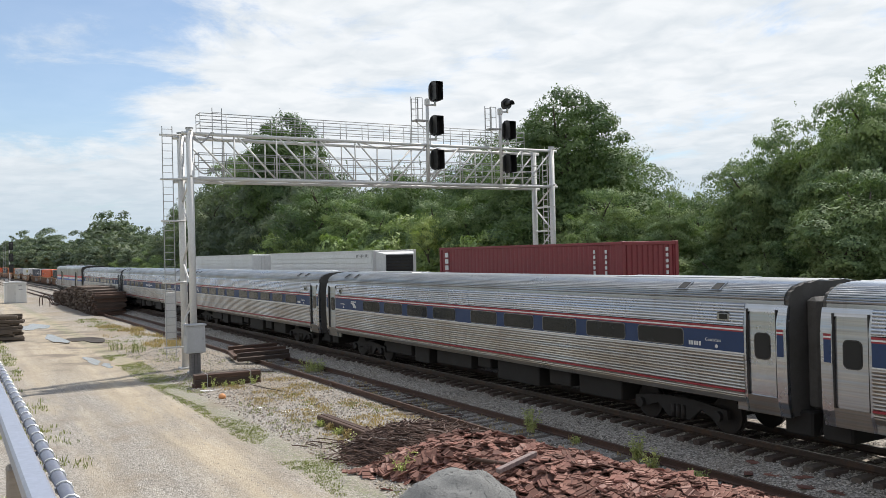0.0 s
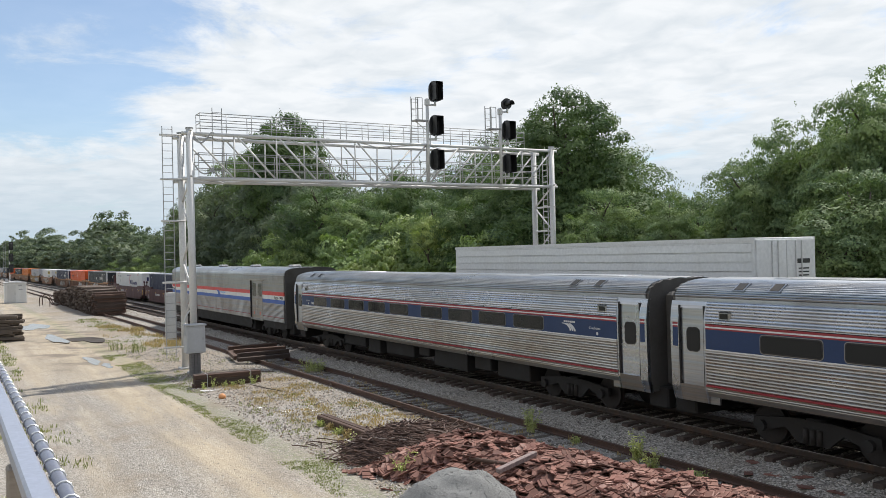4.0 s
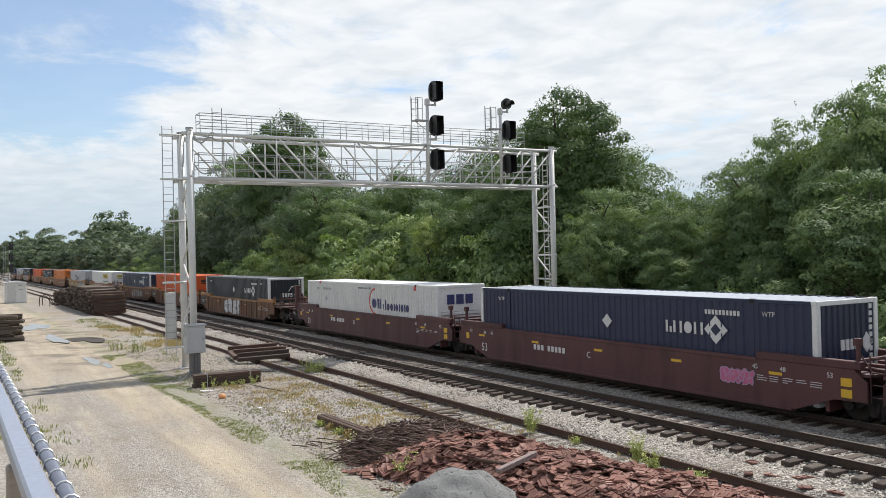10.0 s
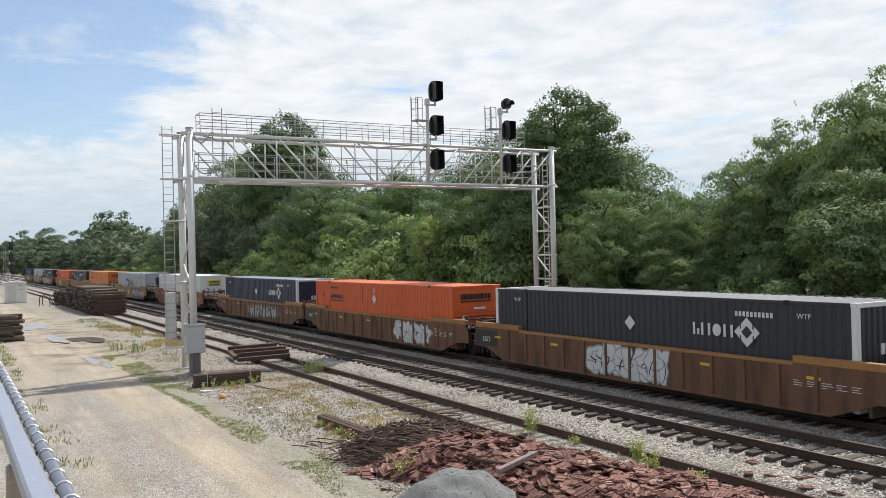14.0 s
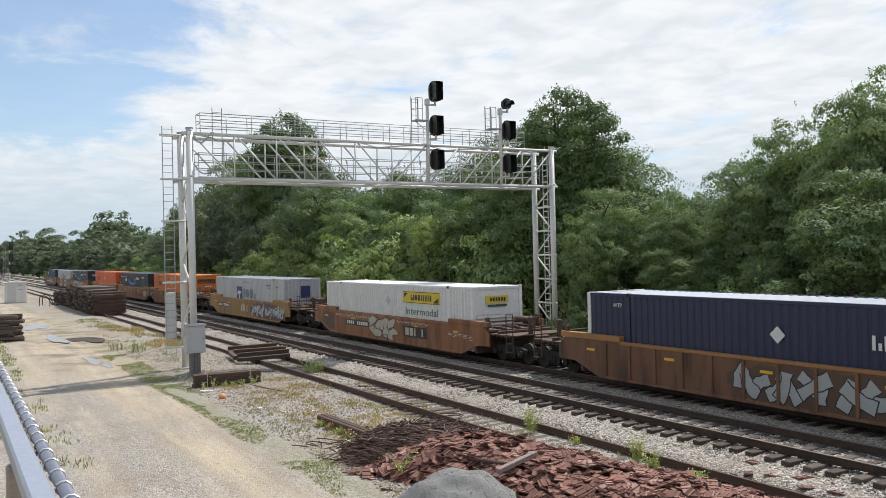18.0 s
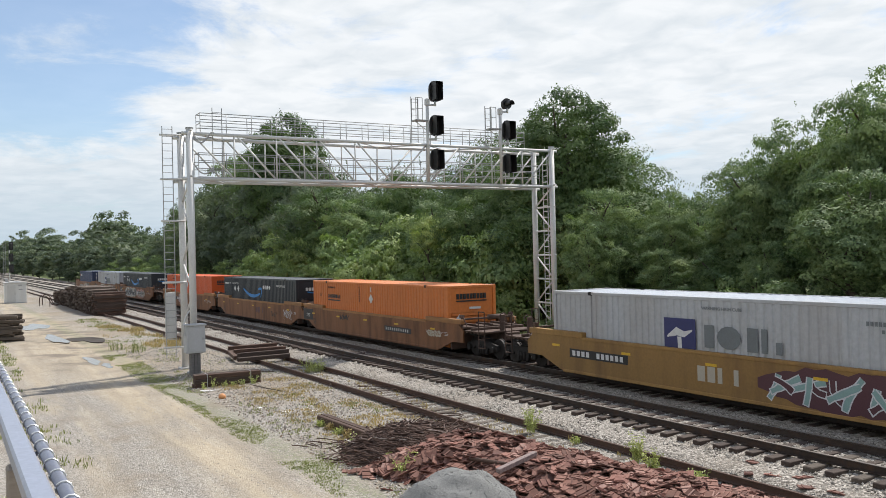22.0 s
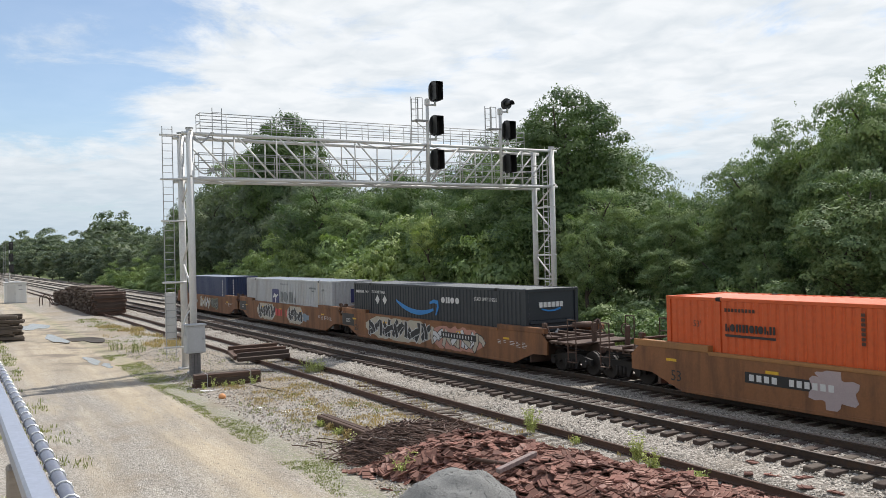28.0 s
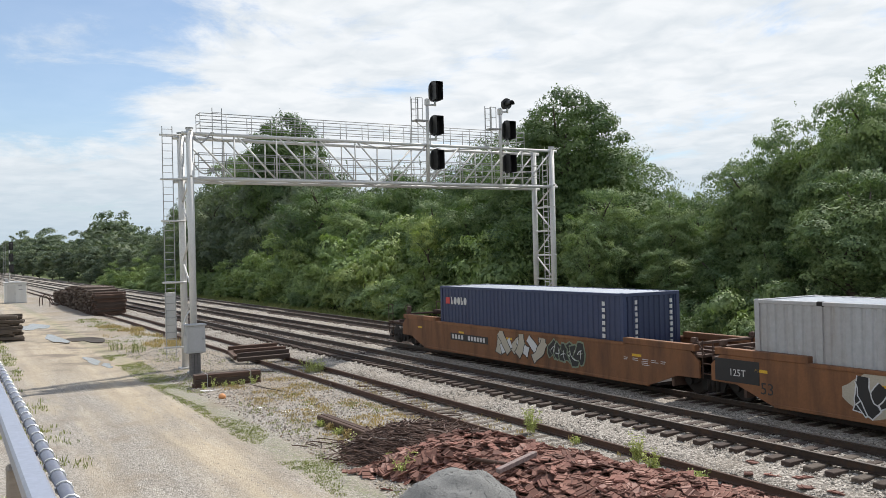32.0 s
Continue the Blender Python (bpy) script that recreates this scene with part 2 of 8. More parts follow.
WEED = leaf_mat("weed_leaves", (0.26, 0.29, 0.11), (0.56, 0.58, 0.27))
DRY = leaf_mat("dry_grass", (0.29, 0.215, 0.115), (0.50, 0.385, 0.215))
LEAF_A = leaf_mat("oak_leaves", (0.050, 0.090, 0.043), (0.180, 0.262, 0.110))
LEAF_B = leaf_mat("locust_leaves", (0.088, 0.144, 0.074), (0.290, 0.382, 0.180))
LEAF_C = leaf_mat("vine_leaves", (0.125, 0.190, 0.080), (0.370, 0.465, 0.195))
# distance haze is painted into this paler, bluer leaf colour
LEAF_D = leaf_mat("haze_tinted_leaves", (0.088, 0.122, 0.088), (0.185, 0.230, 0.152))

# lighter copy of the vine leaves: sunlight put into the base colour
LEAF_E = leaf_mat("sun_tinted_vine_leaves", (0.160, 0.220, 0.085), (0.400, 0.470, 0.190))


def ground_mat():
    """Yard of pale crushed stone with a sandy road, grass strips and weedy verges, by their place on the ground."""
    m, n, l, b = mat("yard_ground", 0.95)
    co = n.new("ShaderNodeTexCoord").outputs["Object"]
    sep = n.new("ShaderNodeSeparateXYZ")
    l.new(co, sep.inputs[0])
    X, Y = sep.outputs["X"], sep.outputs["Y"]
    v = n.new("ShaderNodeTexVoronoi")
    v.inputs["Scale"].default_value = 30.0
    l.new(co, v.inputs["Vector"])
    vs = n.new("ShaderNodeSeparateColor")
    l.new(v.outputs["Color"], vs.inputs[0])
    gravel = ramp_of(n, l, vs.outputs[0], [(0.0, (0.20, 0.182, 0.155)), (0.5, (0.355, 0.325, 0.285)), (1.0, (0.53, 0.49, 0.44))])
    gap = ramp_of(n, l, v.outputs["Distance"], [(0.3, (1, 1, 1)), (0.8, (0.45, 0.43, 0.40))])
    gravel = blend(n, l, 0.7, gravel, gap, "MULTIPLY")
    med = noise_tex(n, l, co, 0.5, 6.0, 0.65)
    low = noise_tex(n, l, co, 0.16, 5.0, 0.6)
    fine = noise_tex(n, l, co, 9.0, 5.0, 0.7)
    long = noise_tex(n, l, co, 0.9, 5.0, 0.6, (0.16, 1.0, 1.0))
    sand = ramp_of(n, l, fine, [(0.25, (0.31, 0.25, 0.175)), (0.75, (0.51, 0.43, 0.315))])
    sand = blend(n, l, span(n, l, med, 0.5, 0.75, 0.0, 0.5), sand, (0.47, 0.425, 0.355))

    def band(sock, a, b, soft, wob, amp):
        """1 between a and b of a coordinate, with a wandering edge."""
        mv = n.new("ShaderNodeMath"); mv.operation = "MULTIPLY_ADD"
        mv.inputs[1].default_value = amp
        l.new(wob, mv.inputs[0]); l.new(sock, mv.inputs[2])
        u = span(n, l, mv.outputs[0], a + amp / 2 - soft, a + amp / 2 + soft)
        w = span(n, l, mv.outputs[0], b + amp / 2 - soft, b + amp / 2 + soft, 1.0, 0.0)
        t = n.new("ShaderNodeMath"); t.operation = "MULTIPLY"
        l.new(u, t.inputs[0]); l.new(w, t.inputs[1])
        return t.outputs[0]

    def times(a, c):
        t = n.new("ShaderNodeMath"); t.operation = "MULTIPLY"; t.use_clamp = True
        for k, val in enumerate((a, c)):
            if isinstance(val, (int, float)):
                t.inputs[k].default_value = val
            else:
                l.new(val, t.inputs[k])
        return t.outputs[0]

    col = gravel
    road = times(band(Y, 5.0, 7.0, 0.45, med, 1.6), span(n, l, long, 0.30, 0.55))
    col = blend(n, l, road, col, sand)
    rut = times(band(Y, 2.6, 4.2, 0.5, med, 1.6), span(n, l, long, 0.42, 0.62, 0.0, 0.8))
    col = blend(n, l, rut, col, sand)
    far_sand = times(band(X, -95.0, -40.0, 3.0, med, 6.0), band(Y, 3.5, 9.0, 0.8, med, 2.5))
    col = blend(n, l, times(far_sand, span(n, l, low, 0.35, 0.6, 0.3, 0.95)), col, sand)
    # wheel-worn streaks along the road
    worn_in = noise_tex(n, l, co, 1.6, 6.0, 0.68, (0.09, 1.0, 1.0))
    col = blend(n, l, times(band(Y, 1.0, 8.0, 0.6, med, 1.0), span(n, l, worn_in, 0.48, 0.70, 0.0, 0.55)), col, (0.24, 0.205, 0.16))
    col = blend(n, l, times(band(Y, 1.0, 8.0, 0.6, med, 1.0), span(n, l, worn_in, 0.46, 0.28, 0.0, 0.45)), col, (0.53, 0.47, 0.38))
    soil = (0.22, 0.17, 0.115)
    dirt = times(band(Y, 8.2, 13.0, 0.8, med, 2.0), span(n, l, low, 0.40, 0.62, 0.0, 0.75))
    col = blend(n, l, dirt, col, ramp_of(n, l, fine, [(0.3, (0.16, 0.125, 0.09)), (0.7, (0.38, 0.31, 0.22))]))
    col = blend(n, l, times(span(n, l, med, 0.52, 0.68), 0.45), col, soil)
    wet = times(band(X, -90.0, -42.0, 4.0, med, 8.0), times(band(Y, 4.6, 9.0, 0.8, med, 2.5), span(n, l, med, 0.46, 0.60, 0.0, 0.75)))
    col = blend(n, l, wet, col, (0.15, 0.125, 0.10))
    green = ramp_of(n, l, fine, [(0.3, (0.075, 0.11, 0.03)), (0.75, (0.22, 0.26, 0.09))])
    strip = times(band(Y, 7.2, 7.9, 0.25, med, 1.0), span(n, l, fine, 0.42, 0.62, 0.0, 0.55))
    col = blend(n, l, strip, col, green)
    back = band(Y, 27.0, 4000.0, 0.5, med, 1.5)
    col = blend(n, l, back, col, ramp_of(n, l, fine, [(0.3, (0.05, 0.075, 0.02)), (0.75, (0.15, 0.19, 0.06))]))
    away = span(n, l, Y, -12.0, -30.0)
    col = blend(n, l, away, col, green)
    l.new(col, b.inputs["Base Color"])
    h = n.new("ShaderNodeMath"); h.operation = "ADD"
    l.new(span(n, l, v.outputs["Distance"], 0.0, 0.8, 0.6, 0.0), h.inputs[0]); l.new(fine, h.inputs[1])
    bump(n, l, b, h.outputs[0], 0.7, 0.03)
    return m


YARD = ground_mat()

# ---- mesh building ----
class Mesh:
    """Collects vertices and faces of one part."""

    def __init__(self):
        self.v, self.f = [], []

    def add(self, verts, faces):
        k = len(self.v)
        self.v += [tuple(p) for p in verts]
        self.f += [tuple(i + k for i in f) for f in faces]
        return self

    def box(self, x0, x1, y0, y1, z0, z1, c=0.0):
        """A box between limits, with chamfered edges where c > 0."""
        c = min(c, (x1 - x0) * 0.45, (y1 - y0) * 0.45, (z1 - z0) * 0.45)
        if c <= 0:
            p = [(x, y, z) for x in (x0, x1) for y in (y0, y1) for z in (z0, z1)]
            return self.add(p, [(0, 1, 3, 2), (4, 6, 7, 5), (0, 4, 5, 1), (2, 3, 7, 6), (0, 2, 6, 4), (1, 5, 7, 3)])
        ring = []
        for z, i in ((z0, c), (z0 + c, 0), (z1 - c, 0), (z1, c)):
            a, b, d, e = x0 + i, x1 - i, y0 + i, y1 - i
            k = c
            ring.append([(a + k, d, z), (b - k, d, z), (b, d + k, z), (b, e - k, z), (b - k, e, z), (a + k, e, z), (a, e - k, z), (a, d + k, z)])
        return self.rings(ring)

    def rings(self, rings, caps=True, closed=True):
        n = len(rings[0])
        v = [p for r in rings for p in r]
        f = []
        for j in range(len(rings) - 1):
            for i in range(n if closed else n - 1):
                a, b = j * n + i, j * n + (i + 1) % n
                f.append((a, b, b + n, a + n))
        if caps:
            f.append(tuple(range(n - 1, -1, -1)))
            f.append(tuple(range((len(rings) - 1) * n, len(rings) * n)))
        return self.add(v, f)

    def rod(self, a, b, r, n=8, r2=None, caps=True):
        a, b = Vector(a), Vector(b)
        d = (b - a).normalized()
        u = d.orthogonal().normalized()
        w = d.cross(u)
        rr = []
        for p, q in ((a, r), (b, r if r2 is None else r2)):
            rr.append([p + (u * math.cos(2 * math.pi * i / n) + w * math.sin(2 * math.pi * i / n)) * q for i in range(n)])
        return self.rings(rr, caps)

    def bar(self, a, b, w, h, up=(0, 0, 1)):
        """A rectangular bar from a to b, w wide and h high."""
        a, b = Vector(a), Vector(b)
        d = (b - a).normalized()
        s = d.cross(Vector(up))
        s = s.normalized() if s.length > 1e-6 else d.orthogonal().normalized()
        t = s.cross(d)
        q = [s * w / 2 + t * h / 2, -s * w / 2 + t * h / 2, -s * w / 2 - t * h / 2, s * w / 2 - t * h / 2]
        return self.rings([[a + k for k in q], [b + k for k in q]])

    def prism(self, prof, x0, x1, caps=True, closed=True):
        """A profile of (y, z) drawn out along x."""
        return self.rings([[(x0, y, z) for y, z in prof], [(x1, y, z) for y, z in prof]], caps, closed)

    def plate(self, prof, y0, y1):
        """A profile of (x, z) drawn out along y."""
        return self.rings([[(x, y0, z) for x, z in prof], [(x, y1, z) for x, z in prof]])

    def tube(self, pts, r, n=7):
        """A round tube through points."""
        pts = [Vector(p) for p in pts]
        rr = []
        for i, p in enumerate(pts):
            d = (pts[min(i + 1, len(pts) - 1)] - pts[max(i - 1, 0)]).normalized()
            ref = Vector((0.3, 0.2, 1)) if abs(d.z) < 0.9 else Vector((1, 0.2, 0))
            u = d.cross(ref).normalized()
            w = d.cross(u)
            rad = r[i] if isinstance(r, (list, tuple)) else r
            rr.append([p + (u * math.cos(2 * math.pi * k / n) + w * math.sin(2 * math.pi * k / n)) * rad for k in range(n)])
        return self.rings(rr)

    def rplate(self, x0, x1, z0, z1, y0, y1, r):
        """A plate standing along x with rounded corners."""
        p = []
        for cx, cz, a0 in ((x1 - r, z1 - r, 0), (x0 + r, z1 - r, 90), (x0 + r, z0 + r, 180), (x1 - r, z0 + r, 270)):
            for k in range(5):
                a = radians(a0 + 22.5 * k)
                p.append((cx + r * math.cos(a), cz + r * math.sin(a)))
        return self.plate(p, y0, y1)

    def data(self, name, material, smooth=False):
        me = bpy.data.meshes.new(name)
        me.from_pydata(self.v, [], self.f)
        me.materials.append(material)
        if smooth:
            me.polygons.foreach_set("use_smooth", [True] * len(me.polygons))
        me.update()
        return me


def part(name, m, material, parent=None, label="", smooth=False, at=None):
    """One mesh object, under a thing or part."""
    me = m if isinstance(m, bpy.types.Mesh) else m.data(name, material, smooth)
    ob = new(name, me)
    if parent is not None:
        ob.parent = parent
    if at is not None:
        ob.matrix_basis = at
    if label:
        tagged(ob, label)
    return ob


def thing(name, label, category, group="", kind="", at=None):
    ob = new(name)
    ob.empty_display_size = 0.2
    tagged(ob, label, category, group, kind)
    if at is not None:
        ob.matrix_basis = at
    return ob


def bend(x):
    """Sideways shift of the tracks at x: almost straight, with a very wide curve."""
    return -3.3e-5 * x * x if x > -450 else -6.7 + 0.0297 * (x + 450)


def bend_slope(x):
    return -6.6e-5 * x if x > -450 else 0.0297


# ---- ground ----
def ground_height(x, y):
    n = noise.noise(Vector((x * 0.12, y * 0.12, 3.1))) * 0.07 + noise.noise(Vector((x * 0.6, y * 0.6, 7.7))) * 0.025
    yy = y - bend(x) if -900 < x < 60 else y
    z = GROUND + n * (1.0 if abs(y) < 60 else 0.3)
    if abs(yy - 13.65) < 1.7 and -150 < x < 20:
        z -= 0.09 * (1 - (abs(yy - 13.65) / 1.7) ** 4)
    if yy > 30:
        z += min(1.2, (yy - 30) * 0.06)
    return z


def build_ground():
    def steps(lo, hi, d, reach, grow=1.35):
        a = list(np.arange(lo, hi + 1e-6, d))
        s = d
        while a[-1] < reach:
            s *= grow
            a.append(a[-1] + s)
        s = d
        while a[0] > -reach:
            s *= grow
            a.insert(0, a[0] - s)
        return a
    xs, ys = steps(-110, 4, 0.7, 3000), steps(-2, 31, 0.45, 3000)
    m = Mesh()
    for x in xs:
        for y in ys:
            m.v.append((x, y, ground_height(x, y)))
    k = len(ys)
    m.f = [(i * k + j, (i + 1) * k + j, (i + 1) * k + j + 1, i * k + j + 1) for i in range(len(xs) - 1) for j in range(k - 1)]
    g = part("ground", m, YARD, smooth=True)
    tagged(g, "pale crushed stone yard with a sandy dirt road and weeds", "ground", kind="structure")


build_ground()

# ---- tracks ----
TRACK_XS = [x for x in range(-1200, -300, 30)] + [x for x in range(-300, -100, 10)] + [x for x in range(-100, 61, 8)]


def swept(m, prof, y0):
    rr = [[(x, y0 + bend(x) + y, z) for y, z in prof] for x in TRACK_XS]
    return m.rings(rr)


def ballast_bed():
    m = Mesh()
    xs = [x for x in range(-1200, -300, 30)] + [x for x in range(-300, -100, 5)] + list(np.arange(-100, 12, 0.8))
    prof = [(14.35, GROUND - 0.12), (14.6, -0.42), (14.95, -0.33), (15.35, -0.31), (15.7, -0.285), (16.1, -0.235), (16.6, -0.215), (17.3, -0.215), (17.8, -0.205),
            (18.3, -0.21), (18.8, -0.24), (19.3, -0.21), (20.0, -0.205), (20.7, -0.215), (21.4, -0.21), (22.0, -0.215), (22.7, -0.27), (23.4, -0.225),
            (24.2, -0.21), (25.5, -0.21), (26.2, -0.22), (26.8, -0.30), (27.5, GROUND - 0.02), (27.9, GROUND - 0.2)]
    rr = []
    for x in xs:
        r = []
        for y, z in prof:
            yy = y + bend(x)
            r.append((x, yy + 0.10 * noise.noise(Vector((x * 0.5, y * 3, 1))), z + 0.045 * noise.noise(Vector((x * 0.9, y * 1.3, 5))) + 0.02 * noise.noise(Vector((x * 2.9, y * 3.3, 9)))))
        rr.append(r)
    m.rings(rr, caps=False, closed=False)
    tagged(part("ballast", m, BALLAST, smooth=True), "grey crushed stone ballast under the main tracks", "ballast", kind="structure")


ballast_bed()
RAIL_WEB = [(-0.075, -0.17), (0.075, -0.17), (0.075, -0.158), (0.012, -0.14), (0.010, -0.045), (0.036, -0.03), (0.036, -0.008), (-0.036, -0.008), (-0.036, -0.03), (-0.010, -0.045), (-0.012, -0.14), (-0.075, -0.158)]
RAIL_TOP = [(-0.037, -0.008), (0.037, -0.008), (0.034, 0.0), (-0.034, 0.0)]


def track(label, y0, z0, head, web):
    t = thing("railway_track", label, "railway track", "tracks", at=pose(0, 0, z0))
    for s in (-0.7525, 0.7525):
        r = part("rail", swept(Mesh(), RAIL_WEB, y0 + s), web, t)
        part("rail_head", swept(Mesh(), RAIL_TOP, y0 + s), head, r, "worn running surface")
    return t


TRACKS = [track("main line track with brown steel rails on dark wooden ties", Y_NEAR, 0, RAIL_HEAD, STEEL_RAIL),
          track("middle main line track with steel rails on wooden ties", Y_MID, 0, RAIL_HEAD, STEEL_RAIL),
          track("far main line track with steel rails beside the woods", Y_FAR, 0, RAIL_HEAD, STEEL_RAIL),
          track("rusty disused siding half buried in gravel", Y_SIDE, -0.37, RUST_RAIL, RUST_RAIL)]

# ---- signal bridge ----
GX = -39.1            # centre of the bridge along the tracks
GW = 0.83             # half its width
GY0, GY1 = 9.45, 29.42
GZ0, GZ1 = 8.05, 10.05


def signal_bridge():
    g = thing("signal_bridge", "galvanised steel signal bridge with a lattice truss spanning the tracks", "signal bridge", at=pose(GX, 0, 0))
    for y, foot in ((GY0, GROUND - 0.1), (GY1, GROUND - 0.2)):
        for s in (-1, 1):
            c = part("column", Mesh().rod((s * GW, y, foot), (s * GW, y, GZ1 + 0.22), 0.155, 14), GALV, g, smooth=True)
            part("base_plate", Mesh().box(s * GW - 0.28, s * GW + 0.28, y - 0.28, y + 0.28, foot, foot + 0.16, 0.02), GALV_DARK, c)
            part("cap", Mesh().rod((s * GW, y, GZ1 + 0.22), (s * GW, y, GZ1 + 0.26), 0.175, 14), GALV_DARK, c)
        z, k = foot + 0.9, 0
        while z < GZ0 - 0.4:
            zz = min(z + 1.35, GZ0)
            part("column_brace", Mesh().rod((-GW, y, z if k % 2 else zz), (GW, y, zz if k % 2 else z), 0.045, 8), GALV, g, smooth=True)
            if y == GY1:
                part("column_strut", Mesh().rod((-GW, y, z), (GW + 0.22, y, z), 0.05, 8), GALV, g, smooth=True)
            z, k = zz, k + 1
        for zc in (GZ0, GZ1):
            part("cross_tie", Mesh().rod((-GW - 0.35, y, zc + 0.1), (GW + 0.35, y, zc + 0.1), 0.05, 8), GALV, g, smooth=True)
    # chords
    for s in (-1, 1):
        for z in (GZ0, GZ1):
            part("chord", Mesh().rod((s * GW, GY0 - 0.35, z), (s * GW, GY1 + 0.35, z), 0.078, 10), GALV, g, smooth=True)
    bays = 10
    step = (GY1 - GY0) / bays
    for s in (-1, 1):
        for i in range(bays):
            a, b = GY0 + i * step, GY0 + (i + 1) * step
            up = i < bays // 2
            part("web_diagonal", Mesh().rod((s * GW, a + 0.1, GZ1 if up else GZ0), (s * GW, b, GZ0 if up else GZ1), 0.045, 7), GALV, g, smooth=True)
            part("web_post", Mesh().rod((s * GW, b, GZ0), (s * GW, b, GZ1), 0.034, 7), GALV, g, smooth=True)
    for i in range(bays):
        a, b = GY0 + i * step, GY0 + (i + 1) * step
        for z in (GZ0, GZ1):
            part("lateral_brace", Mesh().rod((-GW if i % 2 else GW, a, z), (GW if i % 2 else -GW, b, z), 0.028, 6), GALV, g, smooth=True)
    # upper and lower walkways with handrails
    for z, y0, y1, h in ((GZ1 + 0.10, GY0 + 0.6, GY1 - 1.5, 0.92), (GZ0 + 0.12, GY0 + 0.5, GY1 - 0.5, 1.1)):
        part("walkway", Mesh().box(-0.34, 0.34, y0, y1, z, z + 0.035), GALV_DARK, g, "open steel grating")
        for s in (-1, 1):
            for k in (0.36, 0.68, 1.0):
                part("handrail", Mesh().rod((s * 0.36, y0, z + h * k), (s * 0.36, y1, z + h * k), 0.02, 6), GALV_DARK, g, smooth=True)
            n = 15
            for i in range(n + 1):
                yy = y0 + (y1 - y0) * i / n
                part("stanchion", Mesh().rod((s * 0.36, yy, z), (s * 0.36, yy, z + h), 0.018, 6), GALV_DARK, g, smooth=True)
        for yy in (y0, y1):
            for k in (0.5, 1.0):
                part("end_rail", Mesh().rod((-0.36, yy, z + h * k), (0.36, yy, z + h * k), 0.02, 6), GALV_DARK, g)
    # ladder on the near columns, closed off by a climbing guard
    def ladder(x, y, z0, z1, along, pitch=0.33, w=0.42, steel=GALV_DARK, thick=0.013):
        ld = part("ladder", Mesh().rod((x, y, z0), (x, y, z1), 0.022, 6).rod((x + w * along[0], y + w * along[1], z0), (x + w * along[0], y + w * along[1], z1), 0.022, 6), steel, g)
        z = z0 + 0.2
        while z < z1 - 0.05:
            part("rung", Mesh().rod((x, y, z), (x + w * along[0], y + w * along[1], z), thick, 6), steel, ld)
            z += pitch
        return ld
    lx, ly = -GW, GY0 - 0.82
    ld = ladder(lx, ly, GROUND + 0.5, GZ1 + 0.52, (0.08, 1.0), 0.33, 0.44)
    part("climbing_guard", Mesh().box(lx - 0.10, lx - 0.05, ly - 0.02, ly + 0.47, 0.9, 3.0, 0.01), GALV, ld, "flat grey sheet behind the lower rungs")
    for z in (GROUND + 1.0, 3.45, 6.25, 8.15, GZ1 + 0.12):
        part("standoff", Mesh().rod((lx, ly - 0.12, z), (lx + 0.2, GY0 + 0.1, z), 0.045, 8), GALV, g, smooth=True)
    ladder(0.0, GY0 + 1.25, GZ0 + 0.3, GZ1 + 1.35, (0, 1), 0.33, 0.44)
    ladder(GW - 0.62, GY1 - 0.16, GROUND + 0.4, GZ1 - 0.2, (1, 0), 0.33, 0.42, GALV, 0.024)
    # cable swags from the near column to the truss
    for z0, d in ((GZ1 - 0.15, 0.35), (GZ0 + 0.75, 0.3)):
        pts = [(GW + 0.05, GY0 + 0.1 + 0.95 * t, z0 - d * math.sin(math.pi * min(1, t * 1.15)) + (0.25 * t if d > 0.32 else -0.45 * t)) for t in [k / 10 for k in range(11)]]
        part("cable", Mesh().tube(pts, 0.035, 6), GALV_DARK, g, "grey flexible conduit", smooth=True)
    part("conduit", Mesh().tube([(0.1, GY0 + 0.12, 1.9), (0.12, GY0 + 0.1, 3.4), (0.0, GY0 + 0.1, 4.6), (0.15, GY0 + 0.08, 5.4), (-0.1, GY0 + 0.05, 6.6), (0.05, GY0 + 0.05, 7.9)], 0.045, 7), WIRE, g, "white cable conduit", smooth=True)
    return g


signal_bridge()


